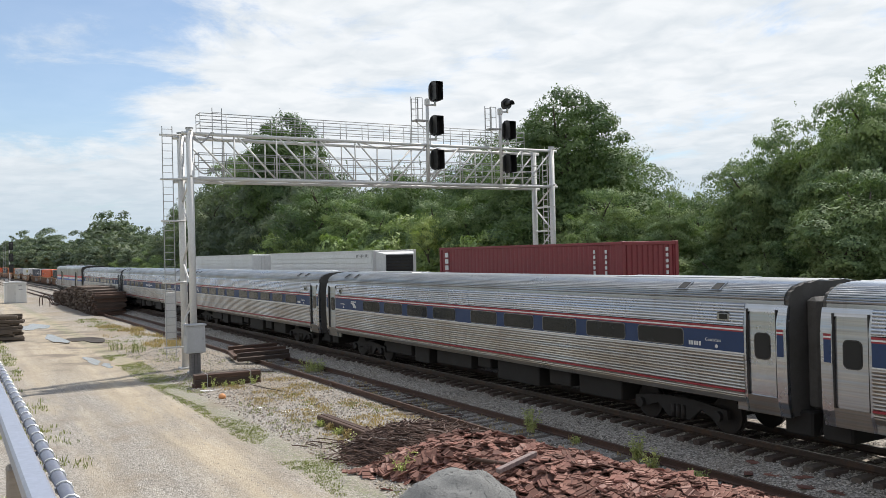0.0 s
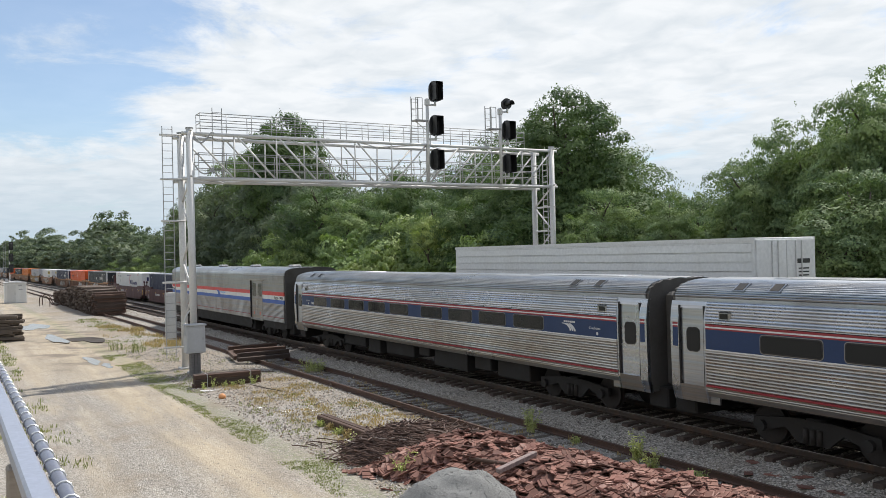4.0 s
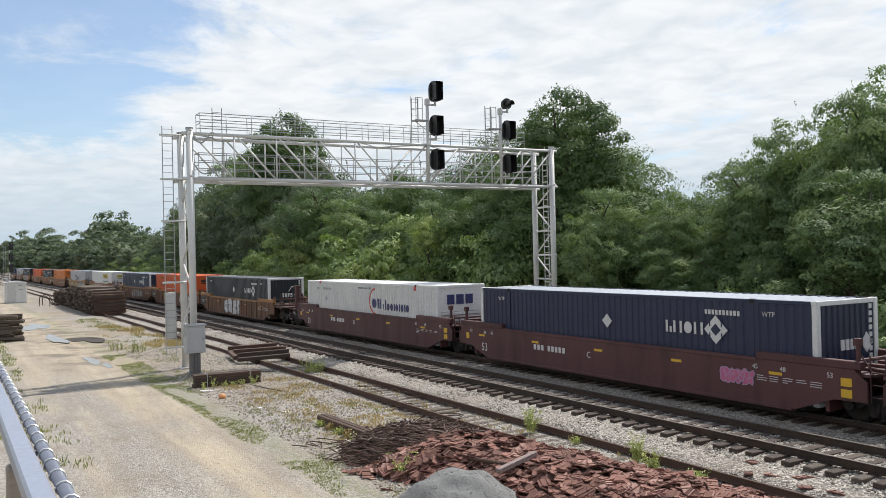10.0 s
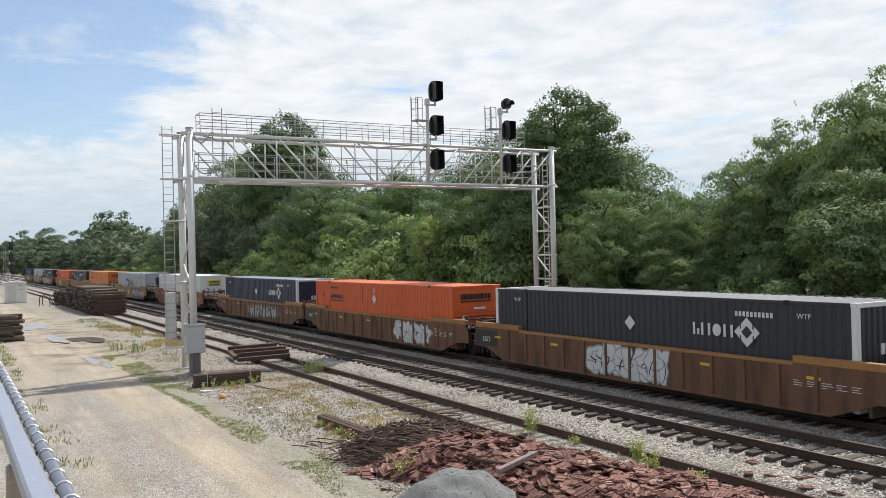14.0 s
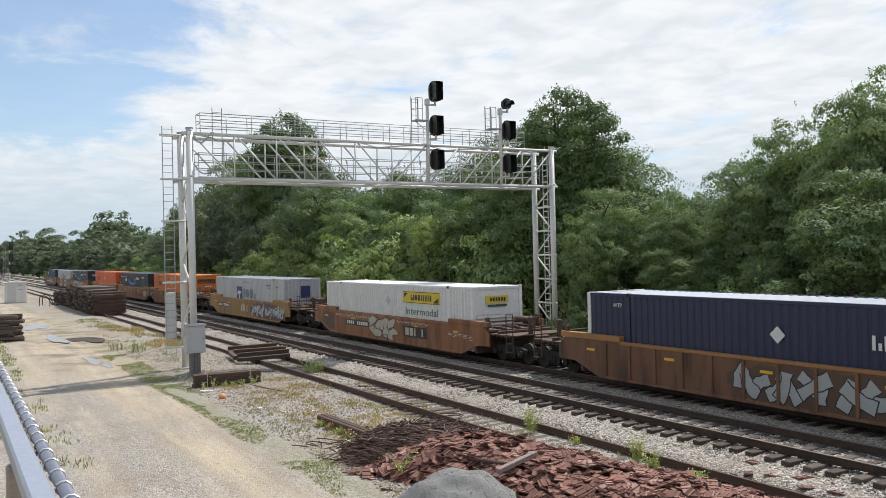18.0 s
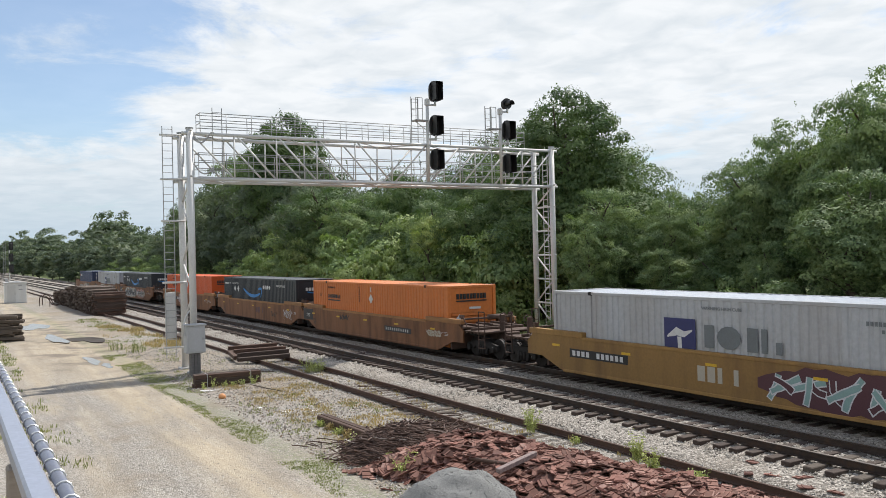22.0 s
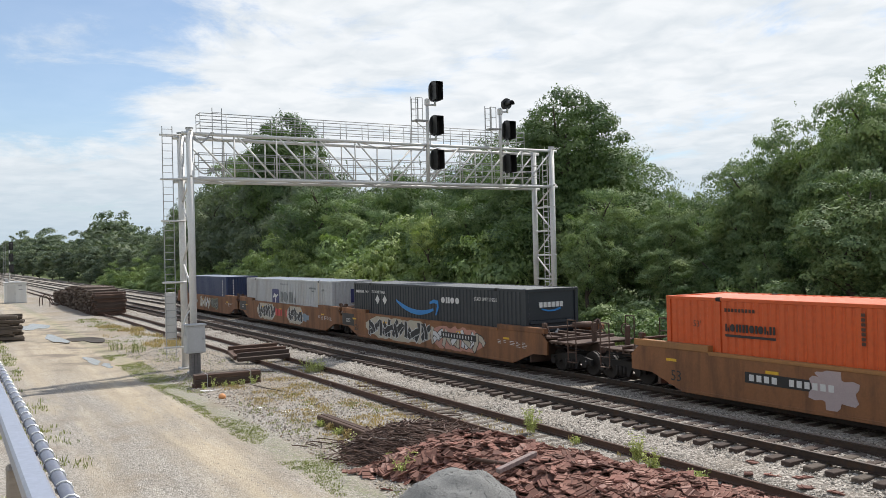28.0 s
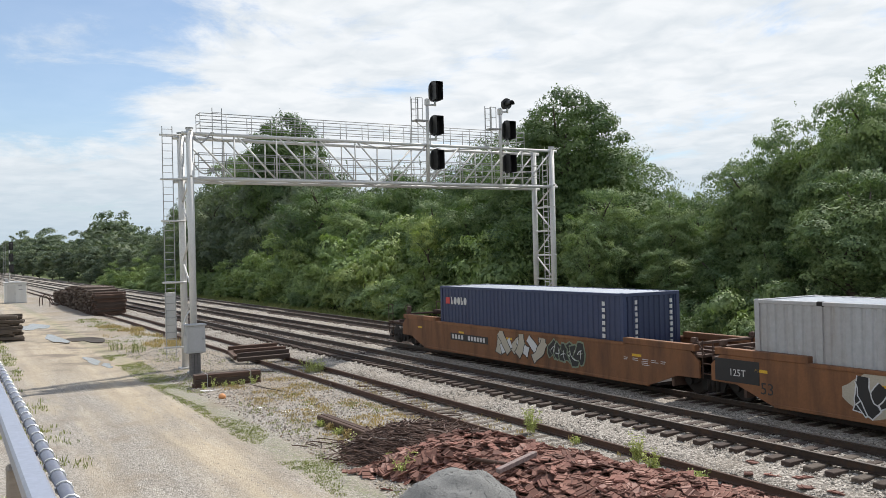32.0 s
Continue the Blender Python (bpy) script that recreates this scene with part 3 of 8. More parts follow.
def signal_mast(y, heads, top):
    """A mast on the truss with its ladder cage and black colour-light heads that face along the tracks."""
    s = thing("signal", "black colour light railway signal on a galvanised mast", "railway signal", "signals on the bridge", at=pose(GX + GW + 0.15, y, 0))
    part("mast", Mesh().rod((0, 0, GZ0 + 0.1), (0, 0, top), 0.085, 10), GALV, s, smooth=True)
    part("junction_box", Mesh().box(-0.12, 0.12, -0.1, 0.1, top - 0.35, top - 0.02, 0.02), GALV, s)
    for z, h, single in heads:
        part("bracket", Mesh().rod((0, 0, z - h / 2 - 0.18), (0.02, 0.46, z - h / 2 - 0.14), 0.05, 8).rod((0.02, 0.46, z - h / 2 - 0.2), (0.02, 0.46, z - h / 2 + 0.05), 0.06, 8), GALV, s, smooth=True)
        w = 0.36 if not single else 0.30
        prof = [(0.46 + w * math.cos(a) * (0.92 if not single else 1.0), z + (h / 2 - w if not single else 0) * (1 if math.sin(a) >= 0 else -1) + w * math.sin(a)) for a in [2 * math.pi * k / 20 for k in range(20)]]
        hd = part("signal_head", Mesh().prism(prof, -0.02, 0.03), BLACK, s, "black backplate", smooth=False)
        inner = [(0.46 + (yy - 0.46) * 0.62, z + (zz - z) * 0.86) for yy, zz in prof]
        part("lamp_housing", Mesh().prism(inner, -0.30, -0.02), BLACK, hd)
        lamps = [0.0] if single else [h * 0.31, 0.0, -h * 0.31]
        for dz in lamps:
            if single:
                arc = [math.pi * (-0.12 + 1.24 * k / 10) for k in range(11)]
                r0 = 0.17
                vis = Mesh()
                ring = [[(0.03 + dx, 0.46 + r * math.cos(a), z + dz - 0.1 * dx + r * math.sin(a)) for a in arc] for dx, r in ((0, r0), (0.46, r0), (0.46, r0 - 0.012), (0, r0 - 0.012))]
                vis.rings(ring + [ring[0]], caps=False, closed=False)
                part("visor", vis, BLACK, hd)
            part("lens", Mesh().rod((0.031, 0.46, z + dz), (0.05, 0.46, z + dz), 0.105, 14), SMOKE_LENS, hd, "unlit lens")
        if not single:      # one deep hood over all three lenses
            k = h / 2 - 0.06
            hood = [(0.03, z - k), (0.03, z + k), (0.50, z + k - 0.05), (0.50, z - k + 0.02)]
            for yy in (0.46 - 0.21, 0.46 + 0.20):
                part("hood_side", Mesh().plate(hood, yy, yy + 0.012), BLACK, hd)
            part("hood_top", Mesh().bar((0.03, 0.46, z + k), (0.50, 0.46, z + k - 0.05), 0.43, 0.014), BLACK, hd)
    # service cage behind
    z0 = top - 1.15
    fl = part("platform", Mesh().box(-0.35, 0.15, -0.75, 0.0, z0, z0 + 0.04), GALV_DARK, s)
    for x in (-0.33, 0.13):
        for yy in (-0.73, -0.35):
            part("cage_post", Mesh().rod((x, yy, z0), (x, yy, z0 + 1.15), 0.018, 6), GALV_DARK, s)
        for k in (0.6, 1.15):
            part("cage_rail", Mesh().rod((x, -0.73, z0 + k), (x, -0.35, z0 + k), 0.016, 6), GALV_DARK, s)
    for yy in (-0.78, -0.40):
        part("ladder_rail", Mesh().rod((-0.3, yy, GZ1), (-0.3, yy, top + 0.1), 0.018, 6), GALV_DARK, s)
    z = GZ1 + 0.2
    while z < top:
        part("rung", Mesh().rod((-0.3, -0.78, z), (-0.3, -0.40, z), 0.012, 5), GALV_DARK, s)
        z += 0.33
    part("strut", Mesh().rod((0, 0, z0 - 0.5), (-0.1, -0.7, z0), 0.025, 6), GALV, s)


signal_mast(21.45, [(12.8, 1.1, False), (11.05, 1.1, False), (9.3, 1.12, False)], 12.4)
signal_mast(25.93, [(12.47, 0.58, True), (11.03, 1.1, False), (9.23, 1.08, False)], 12.2)


def signal_case():
    c = thing("equipment_case", "grey metal signal case on a timber post beside the bridge", "equipment case", at=pose(-37.45, 9.25, 0))
    part("body", Mesh().box(-0.28, 0.28, -0.38, 0.42, 0.45, 1.62, 0.015), BOX_GREY, c)
    part("lid", Mesh().box(-0.33, 0.33, -0.43, 0.47, 1.62, 1.69, 0.012), BOX_GREY, c)
    part("door", Mesh().box(0.282, 0.30, -0.32, 0.36, 0.52, 1.56, 0.008), BOX_GREY, c)
    part("hasp", Mesh().box(0.30, 0.325, 0.28, 0.34, 1.0, 1.12, 0.004), GALV_DARK, c)
    post = part("post", Mesh().box(-0.22, 0.22, -0.18, 0.22, GROUND - 0.2, 0.45, 0.03), POST_WOOD, c, "split grey timber")
    for yy in (-0.06, 0.08):
        part("crack", Mesh().box(0.2205, 0.226, yy, yy + 0.012, GROUND, 0.40), BLACK, post)
    part("conduit", Mesh().tube([(0.1, -0.45, 1.2), (0.1, -0.46, 1.75), (0.05, -0.3, 2.1), (0.0, -0.15, 2.3)], 0.035, 6), WIRE, c, smooth=True)


signal_case()

# ---- rolling stock ----
STAINLESS = steel_mat("stainless_steel", (0.50, 0.505, 0.525), (0.24, 0.21, 0.18), 0.24, 0.35)
STAINLESS_LOW = steel_mat("grimy_stainless_steel", (0.52, 0.47, 0.41), (0.27, 0.205, 0.15), 0.31, 0.60)
SMOOTH_STEEL = steel_mat("matt_stainless_steel", (0.325, 0.31, 0.29), (0.19, 0.16, 0.13), 0.36, 0.45)
ROOF_STEEL = steel_mat("roof_steel", (0.42, 0.425, 0.43), (0.17, 0.155, 0.14), 0.34, 0.45)
BLUE_BAND = worn("blue_band", (0.013, 0.038, 0.115), 0.55, 0.0, (0.017, 0.036, 0.088), 0.35, 1.2, vary=0.0, relief=0.0)
STAINLESS_DULL = steel_mat("dull_stainless_steel", (0.42, 0.385, 0.345), (0.22, 0.175, 0.135), 0.40, 0.5)
RED_LINE = flat("red_line", (0.30, 0.030, 0.040))
WHITE_LINE = flat("white_line", (0.74, 0.74, 0.72))
BRIGHT_RED = flat("bright_red_band", (0.62, 0.035, 0.032), 0.45)
BRIGHT_BLUE = flat("bright_blue_band", (0.018, 0.098, 0.42), 0.45)
PALE_MARK = flat("pale_lettering", (0.70, 0.70, 0.69))
PALE_BLUE = flat("pale_blue_mark", (0.18, 0.42, 0.68))
RUBBER = worn("black_rubber", (0.018, 0.018, 0.018), 0.7)
UNDER = worn("underframe_grime", (0.015, 0.013, 0.012), 0.85, 0.0, (0.030, 0.024, 0.019), 0.6, 2.0)
WHEEL = worn("wheel_steel", (0.022, 0.018, 0.016), 0.7, 0.2, (0.05, 0.038, 0.03), 0.6, 4.0)
GLASS = glass_mat("tinted_glass")
VESTIBULE = worn("vestibule_rubber", (0.085, 0.080, 0.074), 0.8, 0.0, (0.05, 0.045, 0.04), 0.5, 2.0)


def letters(text, size, material, parent, at, name="lettering", width=None):
    """Raised lettering in the built-in font, turned into a mesh."""
    c = bpy.data.curves.new(name, "FONT")
    c.body, c.size, c.extrude, c.align_x, c.resolution_u = text, size, 0.002, "CENTER", 2
    tmp = new("tmp_text", c)
    bpy.context.view_layer.update()
    me = bpy.data.meshes.new_from_object(tmp.evaluated_get(bpy.context.evaluated_depsgraph_get()))
    wide = tmp.dimensions.x
    bpy.data.objects.remove(tmp)
    me.materials.clear()
    me.materials.append(material)
    m = at @ pose(0, 0, 0, 90, 0, 0)
    if width:
        m = m @ Matrix.Diagonal((width / max(wide, 0.01), 1, 1, 1))
    me.transform(m)
    return part(name, me, material, parent)


def bars(parent, material, x0, x1, z0, z1, y, n, name="marking", gap=0.3):
    """A row of small upright bars in place of writing that cannot be read."""
    m = Mesh()
    w = (x1 - x0) / n
    for i in range(n):
        m.box(x0 + i * w, x0 + (i + 1 - gap) * w, y - 0.004, y + 0.002, z0, z1)
    return part(name, m, material, parent)


def word_shape(parent, material, x0, x1, z0, z1, y, kinds, name="lettering", label="", heavy=0.22):
    """A brand's word as a row of plain blocks: I bar, H pair of bars, O disc, the small letters lower."""
    h = z1 - z0
    wide = {"I": 0.45, "i": 0.40, "H": 1.1, "O": 1.0, "o": 0.85, "c": 0.8}
    unit = (x1 - x0) / sum(wide[k] for k in kinds)
    x = x0
    for k in kinds:
        a, b = x + 0.04 * unit, x + wide[k] * unit * 0.84
        top = z0 + h * (0.70 if k in "io" else 1.0)
        tx = min(heavy * h * 1.25, (b - a) * 0.40)
        if k in "Ii":
            part(name, Mesh().box(a, b, y - 0.006, y, z0, top), material, parent, label)
        elif k in "Hc":
            part(name, Mesh().box(a, a + tx, y - 0.006, y, z0, top), material, parent, label)
            part(name, Mesh().box(b - tx, b, y - 0.006, y, z0, top if k == "H" else z0 + h * 0.5), material, parent)
        else:
            q = [2 * math.pi * i / 14 for i in range(14)]
            part(name, Mesh().plate([((a + b) / 2 + (b - a) / 2 * math.cos(t), (z0 + top) / 2 + (top - z0) / 2 * math.sin(t)) for t in q], y - 0.006, y), material, parent, label)
        x += wide[k] * unit
        label = ""


def ribbon(m, pts, w, y0, y1):
    """A flat stroke through (x, z) points, w wide."""
    pts = [Vector((a, b)) for a, b in pts]
    L, R = [], []
    for i, p in enumerate(pts):
        d = (pts[min(i + 1, len(pts) - 1)] - pts[max(i - 1, 0)]).normalized()
        nrm = Vector((-d.y, d.x)) * ((w[i] if isinstance(w, (list, tuple)) else w) / 2)
        L.append(p + nrm); R.append(p - nrm)
    rr = [[(a.x, y0, a.y), (b.x, y0, b.y), (b.x, y1, b.y), (a.x, y1, a.y)] for a, b in zip(L, R)]
    return m.rings(rr)


def swoosh(m, x, z, w, h, y0, y1):
    """Three curved strokes that fan out of a point: thin tips above, broad ends below."""
    for k in range(3):
        a, b = Vector((x - w * (0.55 - 0.28 * k), z + h)), Vector((x + w * (0.02 + 0.10 * k), z + h * (0.98 - 0.06 * k)))
        e = Vector((x + w * (0.08 + 0.17 * k), z))
        pts = [a * (1 - t) ** 2 + b * (2 * t * (1 - t)) + e * t * t for t in (0, .17, .34, .5, .67, .84, 1)]
        ribbon(m, [tuple(p) for p in pts], [w * q for q in (0.02, 0.045, 0.065, 0.08, 0.09, 0.10, 0.10)], y0 - 0.0004 * k, y1)
    return m


def bogie(parent, x, base=2.6, wheel_r=0.45, gauge=0.755, frame_mat=None, label=""):
    """A two-axle truck with side frames, springs, axles and wheels."""
    fm = frame_mat or UNDER
    h = base / 2
    b = part("truck", Mesh().box(x - 0.22, x + 0.22, -1.05, 1.05, 0.50, 0.78, 0.03), fm, parent, label)
    for s in (-1, 1):
        y = s * 1.03
        prof = [(x - h - 0.26, 0.40), (x - h + 0.24, 0.40), (x - h * 0.55, 0.52), (x - 0.36, 0.22), (x + 0.36, 0.22), (x + h * 0.55, 0.52), (x + h - 0.24, 0.40), (x + h + 0.26, 0.40), (x + h + 0.24, 0.62), (x + 0.5, 0.74), (x - 0.5, 0.74), (x - h - 0.24, 0.62)]
        part("side_frame", Mesh().plate(prof, y - 0.055, y + 0.055), fm, b)
        for dx in (-0.17, 0.0, 0.17):
            part("spring", Mesh().rod((x + dx, y + s * 0.06, 0.24), (x + dx, y + s * 0.06, 0.56), 0.065, 8), WHEEL, b, smooth=True)
        for e in (-1, 1):
            part("axle_box", Mesh().rod((x + e * h, y + s * 0.05, 0.45), (x + e * h, y + s * 0.16, 0.45), 0.13, 10), fm, b)
    for e in (-1, 1):
        part("axle", Mesh().rod((x + e * h, -1.05, 0.45), (x + e * h, 1.05, 0.45), 0.08, 8), WHEEL, b)
        for s in (-1, 1):
            w = Mesh()
            rr = []
            for dy, r in ((-0.065, 0.10), (-0.065, wheel_r * 0.86), (-0.05, wheel_r), (0.06, wheel_r * 0.99), (0.062, wheel_r * 1.06), (0.085, wheel_r * 1.06), (0.085, 0.10)):
                rr.append([(x + e * h + r * math.sin(2 * math.pi * k / 20), s * (gauge - dy + 0.0), 0.45 + r * math.cos(2 * math.pi * k / 20)) for k in range(20)])
            w.rings(rr)
            part("wheel", w, WHEEL, b)
    return b


# -- passenger cars: rounded stainless bodies, fluted sides
CAR_L = 25.3


def flutes(p0, p1, n, depth):
    """Points from p0 to p1 of (y, z) with n rounded flutes standing out to -y."""
    out = []
    for i in range(n):
        for k, d in ((0.0, 0.25), (0.06, -0.35), (0.22, -0.82), (0.45, -1.0), (0.70, -0.82), (0.90, -0.35), (0.96, 0.25)):
            t = (i + k) / n
            out.append((p0[0] + (p1[0] - p0[0]) * t + d * depth, p0[1] + (p1[1] - p0[1]) * t))
    out.append(p1)
    return out


def side_strip(parent, name, pts, x0, x1, material, s, label="", thick=0.05):
    """A strip of the car's side drawn along x from a profile on the -y side; s = -1 near, +1 far."""
    inner = [(y + thick, z) for y, z in reversed(pts)]
    prof = [(-s * y, z) for y, z in list(pts) + inner]
    return part(name, Mesh().prism(prof, x0, x1), material, parent, label)


def passenger_car(label, windows, marks, at_x):
    """A rounded stainless coach: windows as (x centre, width), marks as (kind, x)."""
    c = thing("passenger_car", label, "passenger car", "passenger train cars")
    L = CAR_L
    door0, door1 = 0.26, 1.06        # doors from each end
    yb = -1.55
    for s in (-1, 1):
        x0, x1 = door1 + 0.06, L - door1 - 0.06
        side_strip(c, "lower_side", [(-1.47, 0.98), (-1.52, 1.10)] + flutes((-1.525, 1.12), (yb - 0.005, 2.06), 13, 0.026) + [(yb, 2.08)], x0, x1, STAINLESS_LOW, s, "fluted stainless lower side")
        side_strip(c, "red_line", [(-1.540, 1.215), (-1.574, 1.22), (-1.577, 1.262), (-1.542, 1.267)], x0, x1, RED_LINE, s)
        side_strip(c, "upper_side", [(yb, 2.70)] + flutes((yb - 0.004, 2.72), (-1.47, 3.20), 7, 0.022) + [(-1.46, 3.21)], x0, x1, STAINLESS, s, "fluted stainless upper side")
        for nm, mt, z0, z1 in (("red_stripe", RED_LINE, 2.635, 2.685), ("white_stripe", WHITE_LINE, 2.60, 2.635), ("lower_red_stripe", RED_LINE, 2.565, 2.60), ("white_line", WHITE_LINE, 2.075, 2.10)):
            side_strip(c, nm, [(yb - 0.012, z0), (yb - 0.012, z1)], x0, x1, mt, s, thick=0.03)
        # window band: blue panels between recessed panes
        side_strip(c, "blue_panel", [(yb - 0.006, 2.10), (yb - 0.006, 2.565)], x0, x1, BLUE_BAND, s, thick=0.04)
        for xc, w in windows:
            wd = part("window", Mesh().rplate(xc - w / 2, xc + w / 2, 2.118, 2.55, *sorted((s * 1.52, s * 1.564)), 0.09), SMOOTH_STEEL, c, "thin steel window rim")
            part("seal", Mesh().rplate(xc - w / 2 + 0.016, xc + w / 2 - 0.016, 2.134, 2.534, *sorted((s * 1.53, s * 1.567)), 0.08), RUBBER, wd)
            part("pane", Mesh().rplate(xc - w / 2 + 0.045, xc + w / 2 - 0.045, 2.16, 2.508, *sorted((s * 1.53, s * 1.570)), 0.06), GLASS, wd)
        # doors and corner posts at both ends
        for e in (0, 1):
            def ex(v, e=e):
                return v if e == 0 else L - v
            def bx(m, a, b, *r):
                return m.box(min(ex(a), ex(b)), max(ex(a), ex(b)), *r)
            ya, yo = sorted((s * 1.44, s * 1.545))
            skin = [(-1.45, 0.80), (-1.49, 0.98), (-1.53, 1.12), (-1.549, 2.06), (-1.549, 2.70), (-1.52, 2.98), (-1.47, 3.205)]
            for p, q in ((0.0, door0), (door1, door1 + 0.06)):
                side_strip(c, "corner_post", skin, min(ex(p), ex(q)), max(ex(p), ex(q)), STAINLESS, s, thick=0.10)
            side_strip(c, "door_header", [(-1.512, 3.04), (-1.47, 3.205)], min(ex(door0), ex(door1)), max(ex(door0), ex(door1)), STAINLESS, s, thick=0.10)
            side_strip(c, "door_sill", [(-1.45, 0.80), (-1.49, 0.98), (-1.535, 1.20)], min(ex(door0), ex(door1)), max(ex(door0), ex(door1)), STAINLESS_DULL, s, thick=0.10)
            for nm, mt, z0, z1 in (("red_stripe", RED_LINE, 2.635, 2.685), ("white_stripe", WHITE_LINE, 2.60, 2.635), ("lower_red_stripe", RED_LINE, 2.565, 2.60), ("blue_stripe", BLUE_BAND, 2.10, 2.565)):
                part(nm, bx(Mesh(), 0.07, door0 - 0.02, *sorted((s * 1.545, s * 1.551)), z0, z1), mt, c)
            d = part("door", Mesh().rplate(min(ex(door0 + 0.03), ex(door1 - 0.03)), max(ex(door0 + 0.03), ex(door1 - 0.03)), 1.19, 3.05, *sorted((s * 1.40, s * 1.482)), 0.10), STAINLESS, c, "recessed stainless door")
            part("pane", Mesh().rplate(min(ex(door0 + 0.22), ex(door1 - 0.20)), max(ex(door0 + 0.22), ex(door1 - 0.20)), 2.02, 2.56, *sorted((s * 1.474, s * 1.492)), 0.10), GLASS, d)
            part("window_seal", Mesh().rplate(min(ex(door0 + 0.195), ex(door1 - 0.175)), max(ex(door0 + 0.195), ex(door1 - 0.175)), 1.995, 2.585, *sorted((s * 1.472, s * 1.487)), 0.12), RUBBER, d)
            part("seal", bx(Mesh(), door0 - 0.01, door0 + 0.03, *sorted((s * 1.40, s * 1.53)), 1.2, 3.1), RUBBER, d)
            part("seal", bx(Mesh(), door1 - 0.03, door1 + 0.005, *sorted((s * 1.40, s * 1.53)), 1.2, 3.1), RUBBER, d)
            part("skirt", bx(Mesh(), 0.0, door1 + 0.35, *sorted((s * 1.38, s * 1.44)), 0.80, 1.05), SMOOTH_STEEL, c)
            part("marker_lamp", bx(Mesh(), door1 + 0.45, door1 + 0.83, *sorted((s * 1.50, s * 1.560)), 2.79, 2.99, 0.04), SMOOTH_STEEL, c)
            part("lamp_lens", bx(Mesh(), door1 + 0.50, door1 + 0.74, *sorted((s * 1.558, s * 1.566)), 2.83, 2.95, 0.03), SMOKE_LENS, c)
        for kind, x in marks:
            if kind == "logo":
                lg = Mesh()
                swoosh(lg, x, 2.20, 0.62, 0.20, yb - 0.012, yb - 0.005)
                bars(c, PALE_MARK, x - 0.24, x + 0.28, 2.43, 2.48, s * (1.55 + 0.012), 6, "lettering", 0.2)
                if s == -1:
                    part("emblem", lg, PALE_MARK, c, "three white curved strokes")
            elif kind == "name" and s == -1:
                bars(c, PALE_MARK, x - 1.35, x - 0.28, 2.27, 2.37, yb - 0.008, 9, "lettering", 0.25)
                bars(c, PALE_MARK, x + 0.28, x + 1.25, 2.27, 2.37, yb - 0.008, 8, "lettering", 0.25)
                part("emblem", Mesh().rod((x, yb - 0.010, 2.32), (x, yb - 0.004, 2.32), 0.19, 20), PALE_MARK, c, "round white disc")
            elif kind == "class" and s == -1:
                letters("Cafe" if "cafe" in label else "Coachclass", 0.105, PALE_MARK, c, pose(x, yb - 0.012, 2.30))
                part("badge", Mesh().rod((x + 0.1, yb - 0.013, 2.19), (x + 0.1, yb - 0.004, 2.19), 0.045, 14), PALE_MARK, c)
            elif kind == "number" and s == -1:
                bars(c, PALE_MARK, x - 0.2, x + 0.2, 2.17, 2.27, yb - 0.008, 5, "number", 0.3)
    # roof: one fluted arch
    arch = []
    n = 30
    for i in range(n):
        for k, out in ((0.0, -0.012), (0.10, 0.010), (0.45, 0.022), (0.88, 0.010)):
            a2 = math.pi * (i + k) / n
            y2, z2 = -1.46 * math.copysign(abs(math.cos(a2)) ** 0.62, math.cos(a2)), 3.20 + 0.50 * math.sin(a2) ** 0.72
            ny, nz = y2 / 1.46, 0.35 + (z2 - 3.2)
            q = math.hypot(ny, nz)
            out = 0.0 if i in (0, n - 1) else out
            arch.append((y2 + out * ny / q, z2 + out * nz / q))
    arch.append((1.46, 3.20))
    inner = [(y * 0.9, 3.20 + (z - 3.20) * 0.9) for y, z in reversed(arch)]
    part("roof", Mesh().prism(arch + inner, 0.10, L - 0.10), ROOF_STEEL, c, "ribbed stainless roof")
    for x in (1.98, 2.95, L - 3.1, L - 2.05):
        pr = [(-1.415, 3.488), (-1.155, 3.654), (-1.08, 3.53), (-1.34, 3.38)]
        v = part("roof_hatch", Mesh().prism(pr, x - 0.165, x + 0.165), ROOF_STEEL, c)
        part("louvre", Mesh().prism([(-1.397, 3.509), (-1.183, 3.646), (-1.170, 3.62), (-1.385, 3.48)], x - 0.12, x + 0.12), RUBBER, v)
    for x0, x1 in ((2.2, 6.5), (L - 6.5, L - 2.2)):
        part("roof_walk", Mesh().box(x0, x1, -0.45, 0.45, 3.70, 3.735, 0.01), ROOF_STEEL, c)
    # ends, diaphragms, floor and underframe
    for e in (0, 1):
        xe = 0.0 if e == 0 else L
        d = -1 if e == 0 else 1
        endp = [(-1.44, 0.82)] + [(y * 0.985, z - 0.01) for y, z in arch[::3]] + [(1.44, 0.82)]
        part("end_wall", Mesh().prism(endp, min(xe, xe - d * 0.12), max(xe, xe - d * 0.12)), VESTIBULE, c, "grimy dark end wall")
        part("diaphragm", Mesh().box(min(xe, xe + d * 0.36), max(xe, xe + d * 0.36), -0.92, 0.92, 0.95, 3.36, 0.08), VESTIBULE, c, "black rubber gangway")
        part("end_apron", Mesh().box(min(xe - d * 0.4, xe + d * 0.30), max(xe - d * 0.4, xe + d * 0.30), -1.15, 1.15, 0.40, 0.94, 0.04), UNDER, c)
        part("coupler", Mesh().box(min(xe, xe + d * 0.42), max(xe, xe + d * 0.42), -0.14, 0.14, 0.62, 0.92, 0.04), UNDER, c)
